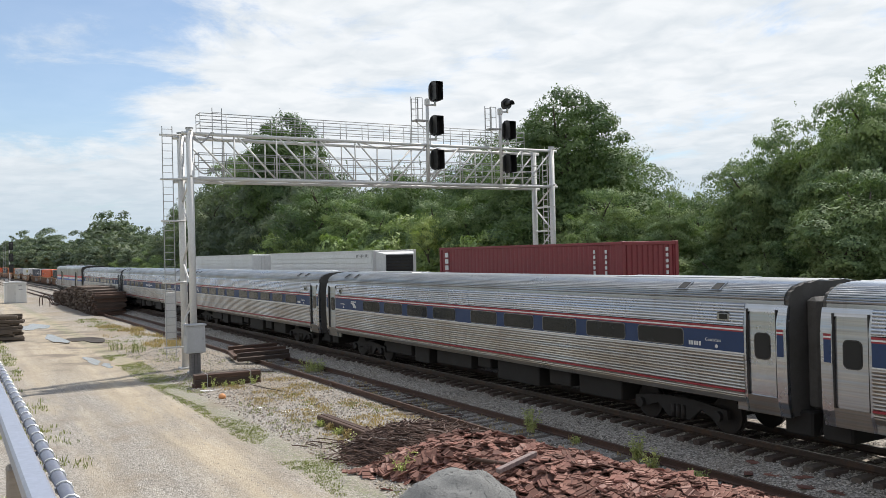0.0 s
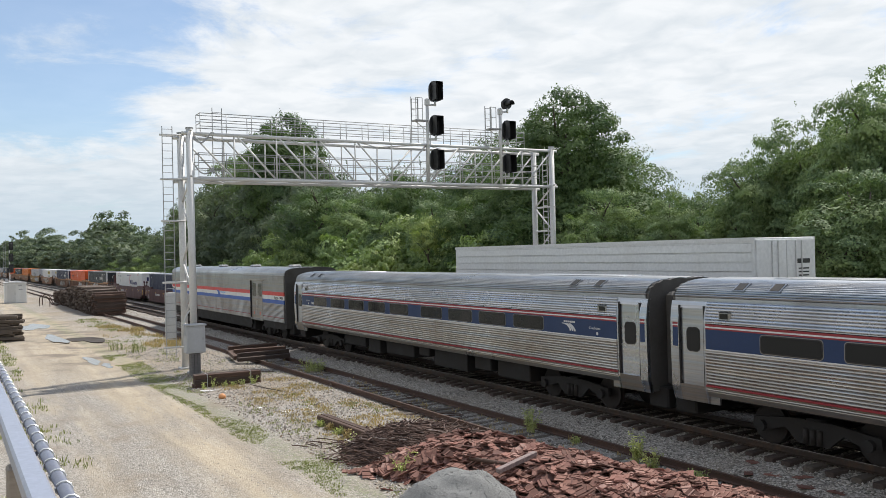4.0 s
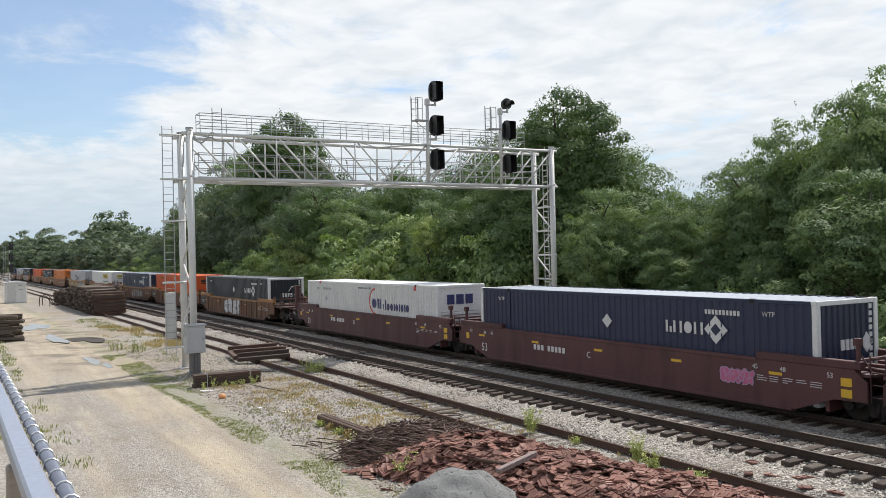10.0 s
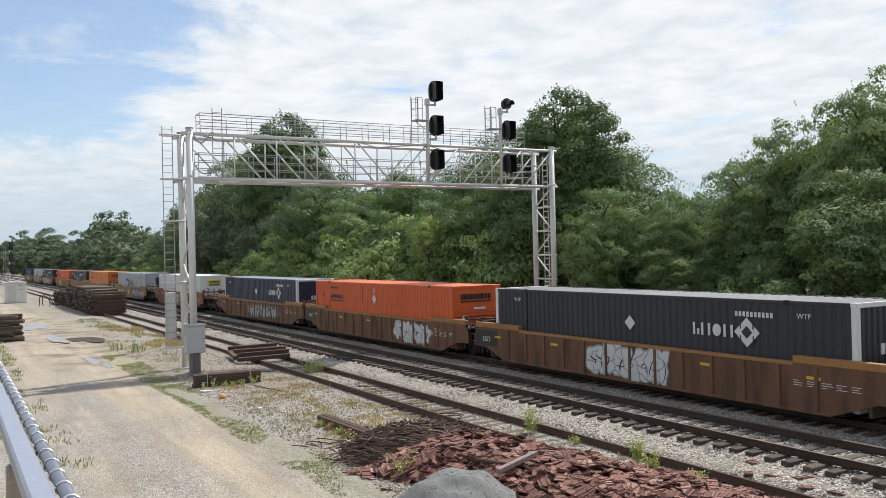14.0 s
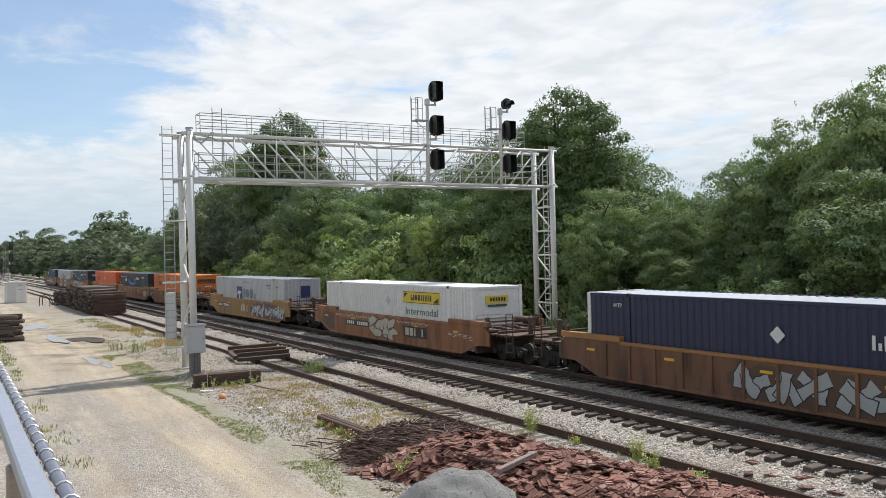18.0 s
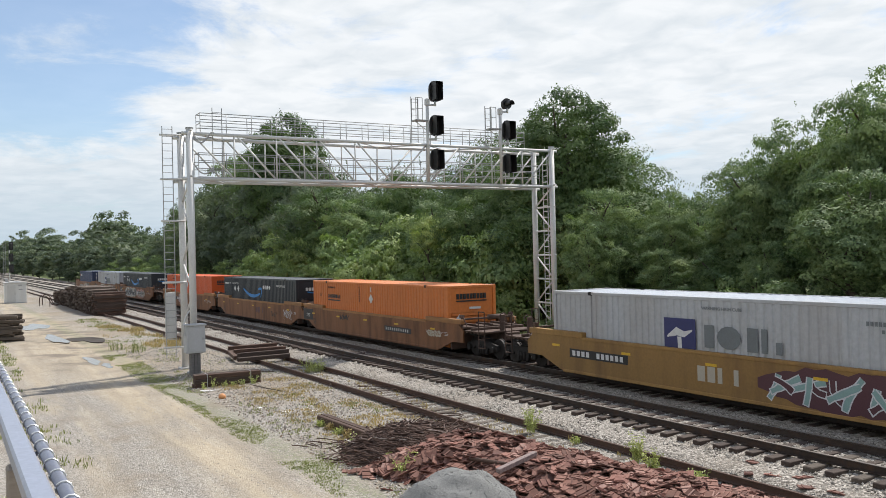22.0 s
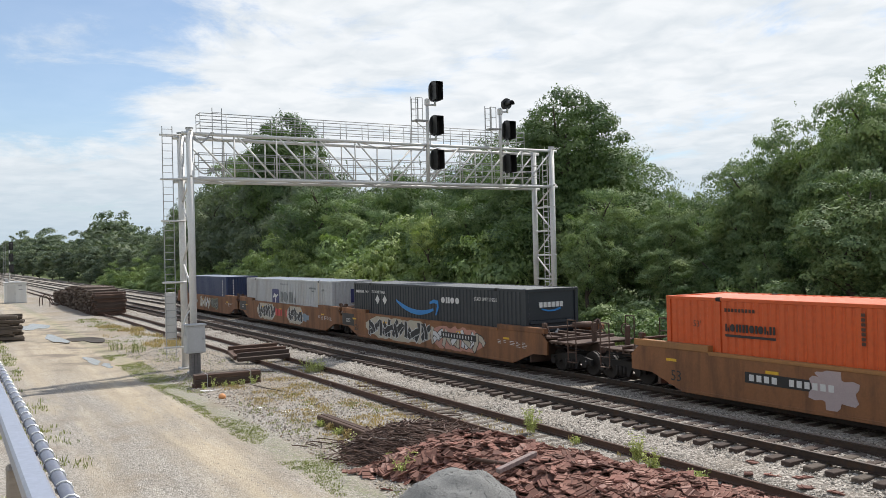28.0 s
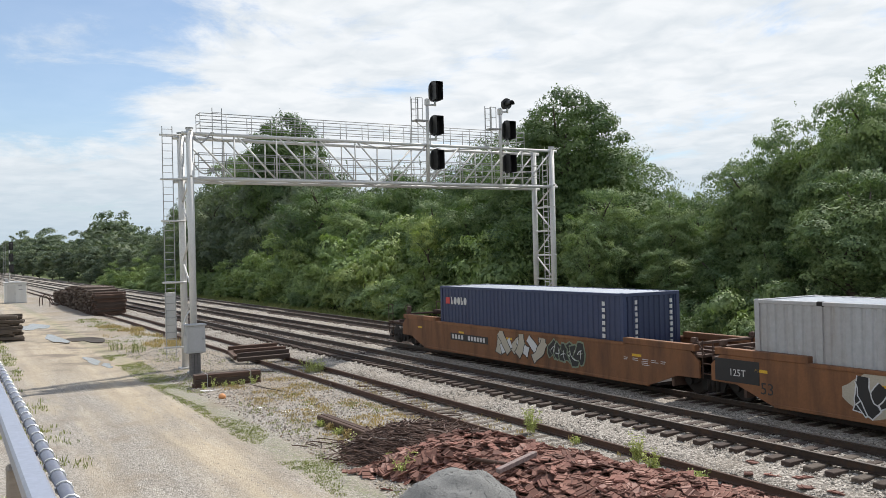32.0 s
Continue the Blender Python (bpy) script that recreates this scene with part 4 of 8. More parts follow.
        for yy in (-0.9, 0.9):
            pts = [(xe + d * 0.42 * t, yy, 0.75 - 0.35 * math.sin(math.pi * t)) for t in (0, .25, .5, .75, 1)]
            part("hose", Mesh().tube(pts, 0.03, 6), RUBBER, c)
    part("floor", Mesh().box(0.12, L - 0.12, -1.42, 1.42, 0.95, 1.10), UNDER, c)
    k = 0
    for x0, x1, dz in ((5.6, 7.8, 0.45), (8.1, 9.2, 0.60), (9.8, 12.2, 0.50), (12.6, 13.4, 0.35), (13.8, 16.1, 0.62), (16.6, 17.6, 0.45), (18.0, 19.8, 0.55)):
        part("equipment_box", Mesh().box(x0, x1, -1.25, 1.25, 0.95 - dz, 0.95, 0.03), UNDER, c)
    for x in (3.6, L - 3.6):
        bogie(c, x, 2.6, 0.45)
    return c


def baggage_car():
    c = thing("baggage_car", "stainless baggage car with red white and blue stripes and double doors", "baggage car", "passenger train cars")
    L = 25.3
    doors = [(5.38, 7.45), (19.55, 21.65)]
    for s in (-1, 1):
        spans, last = [], 0.15
        for a, b in doors:
            spans.append((last, a)); last = b
        spans.append((last, L - 0.15))
        for x0, x1 in spans:
            side_strip(c, "lower_side", [(-1.50, 1.00)] + flutes((-1.505, 1.02), (-1.515, 1.97), 15, 0.020) + [(-1.515, 1.98)], x0, x1, STAINLESS_DULL, s, "fluted stainless lower side")
            for nm, mt, z0, z1 in (("blue_stripe", BRIGHT_BLUE, 1.98, 2.19), ("white_stripe", WHITE_LINE, 2.19, 2.41), ("red_stripe", BRIGHT_RED, 2.41, 2.62)):
                side_strip(c, nm, [(-1.518, z0), (-1.518, z1)], x0, x1, mt, s, thick=0.06)
            side_strip(c, "upper_side", [(-1.514, 2.62), (-1.512, 3.30), (-1.505, 3.50)], x0, x1, SMOOTH_STEEL, s, "smooth stainless upper side")
            side_strip(c, "lower_skirt", [(-1.44, 0.62), (-1.45, 0.85), (-1.485, 1.00)], x0, x1, UNDER, s, "dark grimy skirt")
            side_strip(c, "thin_red_line", [(-1.533, 1.225), (-1.535, 1.258)], x0, x1, RED_LINE, s, thick=0.03)
            x = x0 + 1.9
            while x < x1 - 0.4:
                part("seam", Mesh().box(x, x + 0.014, min(s * 1.49, s * 1.516), max(s * 1.49, s * 1.516), 2.63, 3.48), GALV_DARK, c)
                x += 2.9
        for a, b in doors:
            ya, yo = sorted((s * 1.38, s * 1.455))
            part("door_header", Mesh().box(a, b, *sorted((s * 1.40, s * 1.512)), 3.19, 3.50), SMOOTH_STEEL, c)
            part("door_rail", Mesh().box(a - 0.06, b + 0.25, *sorted((s * 1.505, s * 1.545)), 3.17, 3.24, 0.01), STAINLESS_DULL, c)
            part("door_stop", Mesh().box(b - 0.01, b + 0.05, *sorted((s * 1.46, s * 1.54)), 1.02, 3.17, 0.01), STAINLESS_DULL, c)
            part("jamb", Mesh().box(a - 0.03, a + 0.02, *sorted((s * 1.40, s * 1.53)), 1.02, 3.17), RUBBER, c)
            mid = (a + b) / 2
            for p, q in ((a + 0.02, mid - 0.01), (mid + 0.01, b - 0.02)):
                d = part("door", Mesh().box(p, q, ya, yo, 1.02, 3.18, 0.015), STAINLESS_DULL, c, "grimy stainless double door leaf")
                part("pane", Mesh().rplate(p + 0.2, q - 0.2, 2.28, 3.02, *sorted((s * 1.453, s * 1.462)), 0.10), GLASS, d)
                part("placard", Mesh().box(p + 0.36, p + 0.58, *sorted((s * 1.454, s * 1.460)), 1.22, 1.42), flat("orange_placard", (0.55, 0.18, 0.12)), d)
                part("handle", Mesh().rod((mid + (0.07 if p > mid - 0.1 else -0.07), s * 1.47, 1.75), (mid + (0.07 if p > mid - 0.1 else -0.07), s * 1.47, 2.05), 0.015, 6), GALV, d)
            part("sill", Mesh().box(a - 0.05, b + 0.05, *sorted((s * 1.36, s * 1.53)), 0.93, 1.02, 0.01), SMOOTH_STEEL, c)
        if s == -1:
            lg = Mesh()
            swoosh(lg, 12.85, 2.12, 1.05, 0.34, -1.526, -1.517)
            part("emblem", lg, BRIGHT_BLUE, c, "three blue curved strokes")
            bars(c, PALE_BLUE, 13.3, 14.5, 2.30, 2.38, -1.520, 6, "lettering", 0.25)
            letters("Baggage", 0.21, flat("dark_lettering", (0.05, 0.05, 0.06)), c, pose(24.0, -1.520, 2.24), width=0.72)
            bars(c, flat("dark_number", (0.05, 0.05, 0.06)), 24.52, 25.02, 2.24, 2.36, -1.520, 5, "number", 0.3)
            letters("Baggage", 0.21, flat("dark_lettering", (0.05, 0.05, 0.06)), c, pose(0.95, -1.520, 2.24), width=0.62)
            bars(c, flat("dark_number", (0.05, 0.05, 0.06)), 0.22, 0.58, 2.25, 2.34, -1.520, 5, "number", 0.3)
    arch = []
    n = 26
    for i in range(n):
        for k, lift in ((0.0, 0.0), (0.12, 0.014), (0.5, 0.020), (0.88, 0.014)):
            a = math.pi * (i + k) / n
            lift = 0.0 if i < 3 or i > n - 4 else lift
            arch.append((-1.505 * math.copysign(abs(math.cos(a)) ** 0.50, math.cos(a)), 3.50 + 0.40 * math.sin(a) ** 0.75 + lift))
    arch.append((1.505, 3.50))
    inner = [(y * 0.93, 3.50 + (z - 3.50) * 0.9) for y, z in reversed(arch)]
    for s in (-1, 1):
        part("gutter", Mesh().box(0.06, L - 0.06, *sorted((s * 1.49, s * 1.522)), 3.490, 3.515, 0.006), GALV_DARK, c)
    part("roof", Mesh().prism(arch + inner, 0.06, L - 0.06), ROOF_STEEL, c, "plain grey roof", smooth=False)
    for x in (3.2, 10.1, 17.05, 23.8):
        v = part("roof_vent", Mesh().box(x - 0.29, x + 0.29, -0.62, -0.08, 3.90, 4.06, 0.05), GALV_DARK, c)
        part("vent_base", Mesh().box(x - 0.26, x + 0.26, -0.55, -0.15, 3.78, 3.92), UNDER, v)
    for e in (0, 1):
        xe, d = (0.0, -1) if e == 0 else (L, 1)
        endp = [(-1.45, 0.7)] + [(y * 0.985, z) for y, z in arch] + [(1.45, 0.7)]
        part("end_wall", Mesh().prism(endp, min(xe, xe - d * 0.15), max(xe, xe - d * 0.15)), VESTIBULE, c)
        part("diaphragm", Mesh().box(min(xe, xe + d * 0.36), max(xe, xe + d * 0.36), -0.92, 0.92, 0.95, 3.36, 0.08), VESTIBULE, c, "black rubber gangway")
        part("end_apron", Mesh().box(min(xe - d * 0.4, xe + d * 0.30), max(xe - d * 0.4, xe + d * 0.30), -1.15, 1.15, 0.40, 0.94, 0.04), UNDER, c)
        part("coupler", Mesh().box(min(xe, xe + d * 0.45), max(xe, xe + d * 0.45), -0.14, 0.14, 0.62, 0.92, 0.04), UNDER, c)
        for yy in (-0.7, -0.35, 0.7):
            part("hose", Mesh().tube([(xe + d * 0.42 * t, yy, 0.72 - 0.33 * math.sin(math.pi * t)) for t in (0, .25, .5, .75, 1)], 0.03, 6), RUBBER, c)
    part("floor", Mesh().box(0.15, L - 0.15, -1.42, 1.42, 0.88, 1.02), UNDER, c)
    part("skirt", Mesh().box(5.8, 19.3, -1.40, 1.40, 0.40, 0.88, 0.03), UNDER, c, "dark equipment skirt")
    for a, b in ((5.35, 5.75), (19.35, 19.75)):
        sw = part("step_well", Mesh().box(a, b, -1.34, 1.34, 0.30, 0.90, 0.02), UNDER, c)
        for z in (0.36, 0.62):
            part("step", Mesh().box(a, b, -1.46, -1.34, z, z + 0.04), UNDER, sw)
    for a, b in ((0.6, 1.5), (L - 1.5, L - 0.6)):
        part("end_box", Mesh().box(a, b, -1.2, 1.2, 0.45, 0.88, 0.03), UNDER, c)
    for x in (3.4, L - 3.4):
        bogie(c, x, 2.6, 0.45)
    return c


# -- freight: containers
def container(label, length, body, rail, post, top=None, ribbed=True, door_end=True, reefer=False, height=2.74, group="containers"):
    """A corrugated box with posts, rails, door bars; origin at the base of its -x end, on the centre line."""
    c = thing("shipping_container", label, "shipping container", group)
    L, w, H = length, 1.29, height
    for s in (-1, 1):
        # corrugated side sheet
        pts, x = [], 0.14
        pitch, dep = (0.25 if body is CWHITE else 0.28, 0.055 if body is CWHITE else ribbed if ribbed is not True else 0.036) if ribbed else (0.60, 0.010)
        while x < L - 0.14 - 1e-6:
            e = min(x + pitch, L - 0.14)
            pts += [(x, 0), (x + (e - x) * 0.25, 0), (x + (e - x) * 0.37, dep), (x + (e - x) * 0.87, dep)]
            x = e
        pts.append((L - 0.14, 0))
        m = Mesh()
        z0, z1 = 0.14, H - 0.10
        for k, (px, d) in enumerate(pts):
            m.v += [(px, s * (w - 0.045 + d * 0.9), z0), (px, s * (w - 0.045 + d * 0.9), z1)]
        m.f = [(2 * k, 2 * k + 2, 2 * k + 3, 2 * k + 1) for k in range(len(pts) - 1)]
        back = len(m.v)
        m.v += [(0.14, s * (w - 0.10), z0), (0.14, s * (w - 0.10), z1), (L - 0.14, s * (w - 0.10), z0), (L - 0.14, s * (w - 0.10), z1)]
        m.f.append((back, back + 2, back + 3, back + 1))
        part("side_wall", m, body, c)
        part("top_rail", Mesh().box(0.1, L - 0.1, *sorted((s * (w - 0.10), s * w)), H - 0.11, H - 0.01, 0.01), rail, c)
        part("bottom_rail", Mesh().box(0.1, L - 0.1, *sorted((s * (w - 0.12), s * w)), 0.0, 0.15, 0.01), rail, c)
        for x in (0.0, L - 0.16):
            part("corner_post", Mesh().box(x, x + 0.16, *sorted((s * (w - 0.16), s * w)), 0.0, H, 0.01), post, c)
        if L > 14:
            for x in (1.98, L - 2.13):
                part("side_post", Mesh().box(x, x + 0.14, *sorted((s * (w - 0.10), s * (w - 0.002))), 0.0, H, 0.01), body, c)
                part("lifting_casting", Mesh().box(x - 0.03, x + 0.17, *sorted((s * (w - 0.12), s * (w + 0.004))), H - 0.13, H + 0.004, 0.02), UNDER, c)
        for x in (0.0, L - 0.18):
            for z in (0, H - 0.12):
                part("corner_casting", Mesh().box(x - 0.004, x + 0.184, *sorted((s * (w - 0.17), s * (w + 0.006))), z - 0.0, z + 0.124, 0.02), post, c)
    # roof sheet with cross corrugations
    m = Mesh()
    x, k = 0.1, 0
    while x < L - 0.1 - 1e-6:
        e = min(x + 0.30, L - 0.1)
        for px, dz in ((x, 0), (x + (e - x) * 0.3, 0), (x + (e - x) * 0.45, 0.018), (x + (e - x) * 0.85, 0.018)):
            m.v += [(px, -w + 0.06, H - 0.045 + dz), (px, w - 0.06, H - 0.045 + dz)]
        x = e
    m.v += [(L - 0.1, -w + 0.06, H - 0.045), (L - 0.1, w - 0.06, H - 0.045)]
    m.f = [(2 * k, 2 * k + 2, 2 * k + 3, 2 * k + 1) for k in range(len(m.v) // 2 - 1)]
    part("roof", m, top or body, c)
    part("floor", Mesh().box(0.1, L - 0.1, -w + 0.1, w - 0.1, 0.02, 0.12), UNDER, c)
    # ends: +x wall and -x wall
    for e, doors in ((L, door_end), (0.0, False)):
        d = 1 if e > 0 else -1
        def bx(m, a, b, *r, e=e, d=d):
            return m.box(min(e + d * a, e + d * b), max(e + d * a, e + d * b), *r)
        part("end_header", bx(Mesh(), -0.12, -0.01, -w + 0.15, w - 0.15, H - 0.13, H - 0.005, 0.01), post, c)
        part("end_sill", bx(Mesh(), -0.12, -0.01, -w + 0.15, w - 0.15, 0.0, 0.15, 0.01), post, c)
        m = Mesh()
        if doors == "ribs":
            ew = part("end_wall", bx(Mesh(), -0.11, -0.065, -w + 0.15, w - 0.15, 0.15, H - 0.13), body, c)
            for z in (0.45, 0.75, 1.05, 1.35):
                part("end_rib", bx(Mesh(), -0.066, -0.012, -w + 0.2, w - 0.2, z, z + 0.16, 0.03), body, ew)
        else:
            y, pts = -w + 0.15, []
            while y < w - 0.15 - 1e-6:
                q = min(y + 0.24, w - 0.15)
                pts += [(y, 0), (y + (q - y) * 0.3, 0), (y + (q - y) * 0.42, 0.04), (y + (q - y) * 0.88, 0.04)]
                y = q
            pts.append((w - 0.15, 0))
            for yy, dd in pts:
                m.v += [(e + d * (-0.075 + dd), yy, 0.15), (e + d * (-0.075 + dd), yy, H - 0.13)]
            m.f = [(2 * k, 2 * k + 2, 2 * k + 3, 2 * k + 1) for k in range(len(pts) - 1)]
            part("end_wall", m, body, c)
    return c


def diamond(m, x, z, r, y0, y1):
    return m.plate([(x - r, z), (x, z - r * 0.95), (x + r, z), (x, z + r * 0.95)], y0, y1)


# -- freight: well cars
def well_car(label, paint, chord, ribs, left, right, group, number=True, platform=None, fifty=None, panel=(), unit="C", board=-4.9):
    """One well unit, origin at its centre; left and right are 'joint' (shared truck) or 'coupler' (own truck and end platform)."""
    c = thing("well_car", label, "well car", group)
    platform = platform or (chord if paint in (MAROON, REDCAR) else PLATFORM)
    w = 1.45
    for s in (-1, 1):
        y0, y1 = sorted((s * (w - 0.07), s * w))
        prof = [(-9.45, 0.62), (-8.55, 0.60), (-7.35, 0.17), (7.35, 0.17), (8.55, 0.60), (9.45, 0.62), (9.45, 1.10), (9.1, 1.40), (-9.1, 1.40), (-9.45, 1.10)]
        part("side_wall", Mesh().plate(prof, y0, y1), paint, c)
        part("top_chord", Mesh().box(-6.2, 6.2, *sorted((s * (w - 0.16), s * (w + 0.02))), 1.33, 1.43, 0.01), chord, c)
        for e in (-1, 1):
            part("raised_chord", Mesh().box(min(e * 6.2, e * 9.3), max(e * 6.2, e * 9.3), *sorted((s * (w - 0.20), s * (w + 0.025))), 1.40, 1.60, 0.015), chord, c)
        part("bottom_chord", Mesh().box(-7.3, 7.3, *sorted((s * (w - 0.10), s * (w + 0.015))), 0.13, 0.23, 0.01), paint, c)
        if ribs:
            k = -6.9
            while k < 7.0:
                part("rib", Mesh().box(k - 0.05, k + 0.05, *sorted((s * (w - 0.01), s * (w + 0.05))), 0.23, 1.33, 0.01), paint, c)
                k += 1.15
    part("well_floor", Mesh().box(-7.6, 7.6, -w + 0.08, w - 0.08, 0.17, 0.26), UNDER, c)
    for e in (-1, 1):
        part("bulkhead", Mesh().box(*sorted((e * 8.25, e * 8.35)), -w + 0.08, w - 0.08, 0.25, 1.30), platform, c)
        part("end_deck", Mesh().box(*sorted((e * 8.3, e * 9.5)), -w + 0.08, w - 0.08, 1.22, 1.30, 0.01), platform, c)
        for yy in (-1.28, 1.28):
            part("stanchion", Mesh().box(*sorted((e * 9.08, e * 9.17)), yy - 0.05, yy + 0.05, 1.30, 2.16 if paint is MAROON else 1.80, 0.012), platform, c)
            part("stanchion_plate", Mesh().box(*sorted((e * 9.04, e * 9.21)), yy - 0.08, yy + 0.08, 1.98 if paint is MAROON else 1.66, 2.16 if paint is MAROON else 1.78), platform, c)
            part("hand_rail", Mesh().rod((e * 9.2, yy, 1.75), (e * 9.52, yy, 1.30), 0.02, 6), platform, c)
        part("crossbar", Mesh().box(*sorted((e * 9.05, e * 9.17)), -1.22, 1.22, 1.56, 1.64, 0.01), platform, c)
        for yy in (-0.75, 0.0, 0.75):
            part("deck_rib", Mesh().box(*sorted((e * 8.35, e * 9.55)), yy - 0.07, yy + 0.07, 1.30, 1.38, 0.01), platform, c)
    for e, kind in ((-1, left), (1, right)):
        if kind == "coupler":
            bogie(c, e * 10.35, 1.78, 0.42, frame_mat=UNDER)
            part("end_sill", Mesh().box(*sorted((e * 9.4, e * 11.2)), -0.32, 0.32, 0.75, 1.12, 0.03), platform, c)
            part("end_platform", Mesh().box(*sorted((e * 9.5, e * 11.0)), -1.40, 1.40, 1.12, 1.17, 0.01), platform, c)
            part("coupler", Mesh().box(*sorted((e * 11.1, e * 11.75)), -0.13, 0.13, 0.62, 0.90, 0.04), UNDER, c)
            if paint in (MAROON, REDCAR):
                part("brake_stand", Mesh().box(*sorted((e * 10.48, e * 10.84)), -1.12, -0.86, 1.17, 2.58, 0.03), platform, c, "tall brown post")
                part("stand_cap", Mesh().box(*sorted((e * 10.40, e * 10.92)), -1.16, -0.82, 2.56, 2.62, 0.01), platform, c)
                part("grab_arm", Mesh().tube([(e * 10.9, -1.1, 2.56), (e * 11.3, -1.12, 2.55), (e * 11.75, -1.15, 2.25)], 0.025, 6), PALE_MARK, c)
                part("reservoir", Mesh().rod((e * 9.7, -0.35, 1.58), (e * 10.4, -0.35, 1.58), 0.19, 12), platform, c, smooth=True)
                part("valve_box", Mesh().box(*sorted((e * 9.85, e * 10.35)), 0.2, 0.8, 1.17, 1.62, 0.04), platform, c)
            else:
                part("brake_stand", Mesh().box(*sorted((e * 10.78, e * 10.88)), -0.45, -0.25, 1.17, 1.85, 0.02), platform, c)
            part("crosspiece", Mesh().box(*sorted((e * 9.92, e * 10.02)), -1.35, 1.35, 1.17, 1.29, 0.02), platform, c)
            for yy in (-1.38, 1.38):
                g = Mesh()
                g.rod((e * 11.05, yy, 0.55), (e * 11.05, yy, 2.0), 0.022, 6).rod((e * 10.6, yy, 0.55), (e * 10.6, yy, 2.0), 0.022, 6)
                g.rod((e * 10.6, yy, 2.0), (e * 11.05, yy, 2.0), 0.022, 6).rod((e * 10.6, yy, 1.55), (e * 11.05, yy, 1.55), 0.018, 6)
                part("grab_iron", g, platform, c)
                for z in (0.5, 0.85, 1.17):
                    part("step", Mesh().bar((e * 10.6, yy, z), (e * 11.05, yy, z), 0.09, 0.03), platform, c)
            for k in range(5):
                part("deck_beam", Mesh().box(*sorted((e * (9.6 + 0.28 * k), e * (9.7 + 0.28 * k))), -1.38, 1.38, 1.06, 1.125), platform, c)
            part("brake_rod", Mesh().rod((e * 9.5, -1.1, 0.98), (e * 11.0, -1.0, 0.9), 0.03, 6), UNDER, c)
            part("brake_wheel", Mesh().tube([(e * 10.92, -0.35 + 0.2 * math.cos(a), 1.72 + 0.2 * math.sin(a)) for a in [k * math.pi / 6 for k in range(13)]], 0.02, 6), platform, c)
            part("air_hose", Mesh().tube([(e * 11.1, 0.35, 0.78), (e * 11.35, 0.38, 0.45), (e * 11.6, 0.35, 0.40)], 0.03, 6), RUBBER, c)
            part("air_tank", Mesh().rod((e * 9.1, 0.1, 1.62), (e * 9.1, 0.95, 1.62), 0.12, 12), platform, c, smooth=True)
        elif kind == "joint" and e == 1:
            bogie(c, e * 9.66, 1.78, 0.42, frame_mat=UNDER)
            part("articulation", Mesh().box(9.3, 10.05, -0.4, 0.4, 0.75, 1.1, 0.05), UNDER, c)
            for yy in (-1.3, 1.3):
                g = Mesh()
                for xx in (9.45, 9.85):
                    g.rod((xx, yy, 0.6), (xx, yy, 1.75), 0.02, 6)
                for z in (0.75, 1.05, 1.35, 1.7):
                    g.rod((9.45, yy, z), (9.85, yy, z), 0.016, 6)
                part("ladder", g, platform, c)
    # reflectors and small markings on the near side
    yy = -w - 0.002
    for x in (-7.9, -4.2, -0.6, 3.0, 6.6):
        part("reflector", REFLECTOR, None, c, at=pose(x, yy, 1.02))
    if number == "plate":
        pl = part("number_board", Mesh().box(board, board + 3.0, yy - 0.006, yy, 0.70, 1.0), MARK_BLACK, c, "black number board")
        bars(pl, PALE_MARK, board + 0.15, board + 1.15, 0.76, 0.94, yy - 0.007, 4, "number", 0.35)
        bars(pl, PALE_MARK, board + 1.45, board + 2.85, 0.76, 0.94, yy - 0.007, 6, "number", 0.35)
    elif number:
        bars(c, PALE_MARK, -4.08, -3.40, 0.78, 0.98, yy, 3, "number", 0.35)
        bars(c, PALE_MARK, -3.22, -2.14, 0.78, 0.98, yy, 5, "number", 0.35)
        letters(unit, 0.30, PALE_MARK, c, pose(-0.9, yy - 0.002, 0.76))
    if fifty:
        letters("53", 0.46, fifty, c, pose(-7.5, yy - 0.002, 0.44))
    if paint in (MAROON, REDCAR):
        for word, x in (("45", 6.15), ("48", 7.05), ("53", 8.45), ("53", -8.5), ("48", -7.45), ("45", -6.95)):
            letters(word, 0.19, PALE_MARK, c, pose(x, yy - 0.002, 1.13))
        for z in (0.68, 0.96):
            part("end_reflector", Mesh().box(8.75, 9.05, yy - 0.007, yy, z, z + 0.21), YELLOW, c)
        part("end_reflector", Mesh().box(-8.9, -8.68, yy - 0.007, yy, 0.86, 1.10), YELLOW, c)
    if panel:
        for e in panel:
            pn = part("end_panel", Mesh().box(*sorted((e * 7.75, e * 9.3)), yy - 0.006, yy, 0.66, 1.30), MARK_BLACK, c, "black end panel")
            letters("125T", 0.28, PALE_MARK, pn, pose(e * 8.5, yy - 0.009, 0.84))
    small = Mesh()
    rnd = random.Random(len(label))
    for k in range(5):
        x = 6.2 + k * 0.42
        for r in range(rnd.randint(2, 4)):
            small.box(x, x + rnd.uniform(0.15, 0.34), yy - 0.004, yy, 0.95 - r * 0.06, 0.968 - r * 0.06)
    part("stencil", small, PALE_MARK, c)
    return c


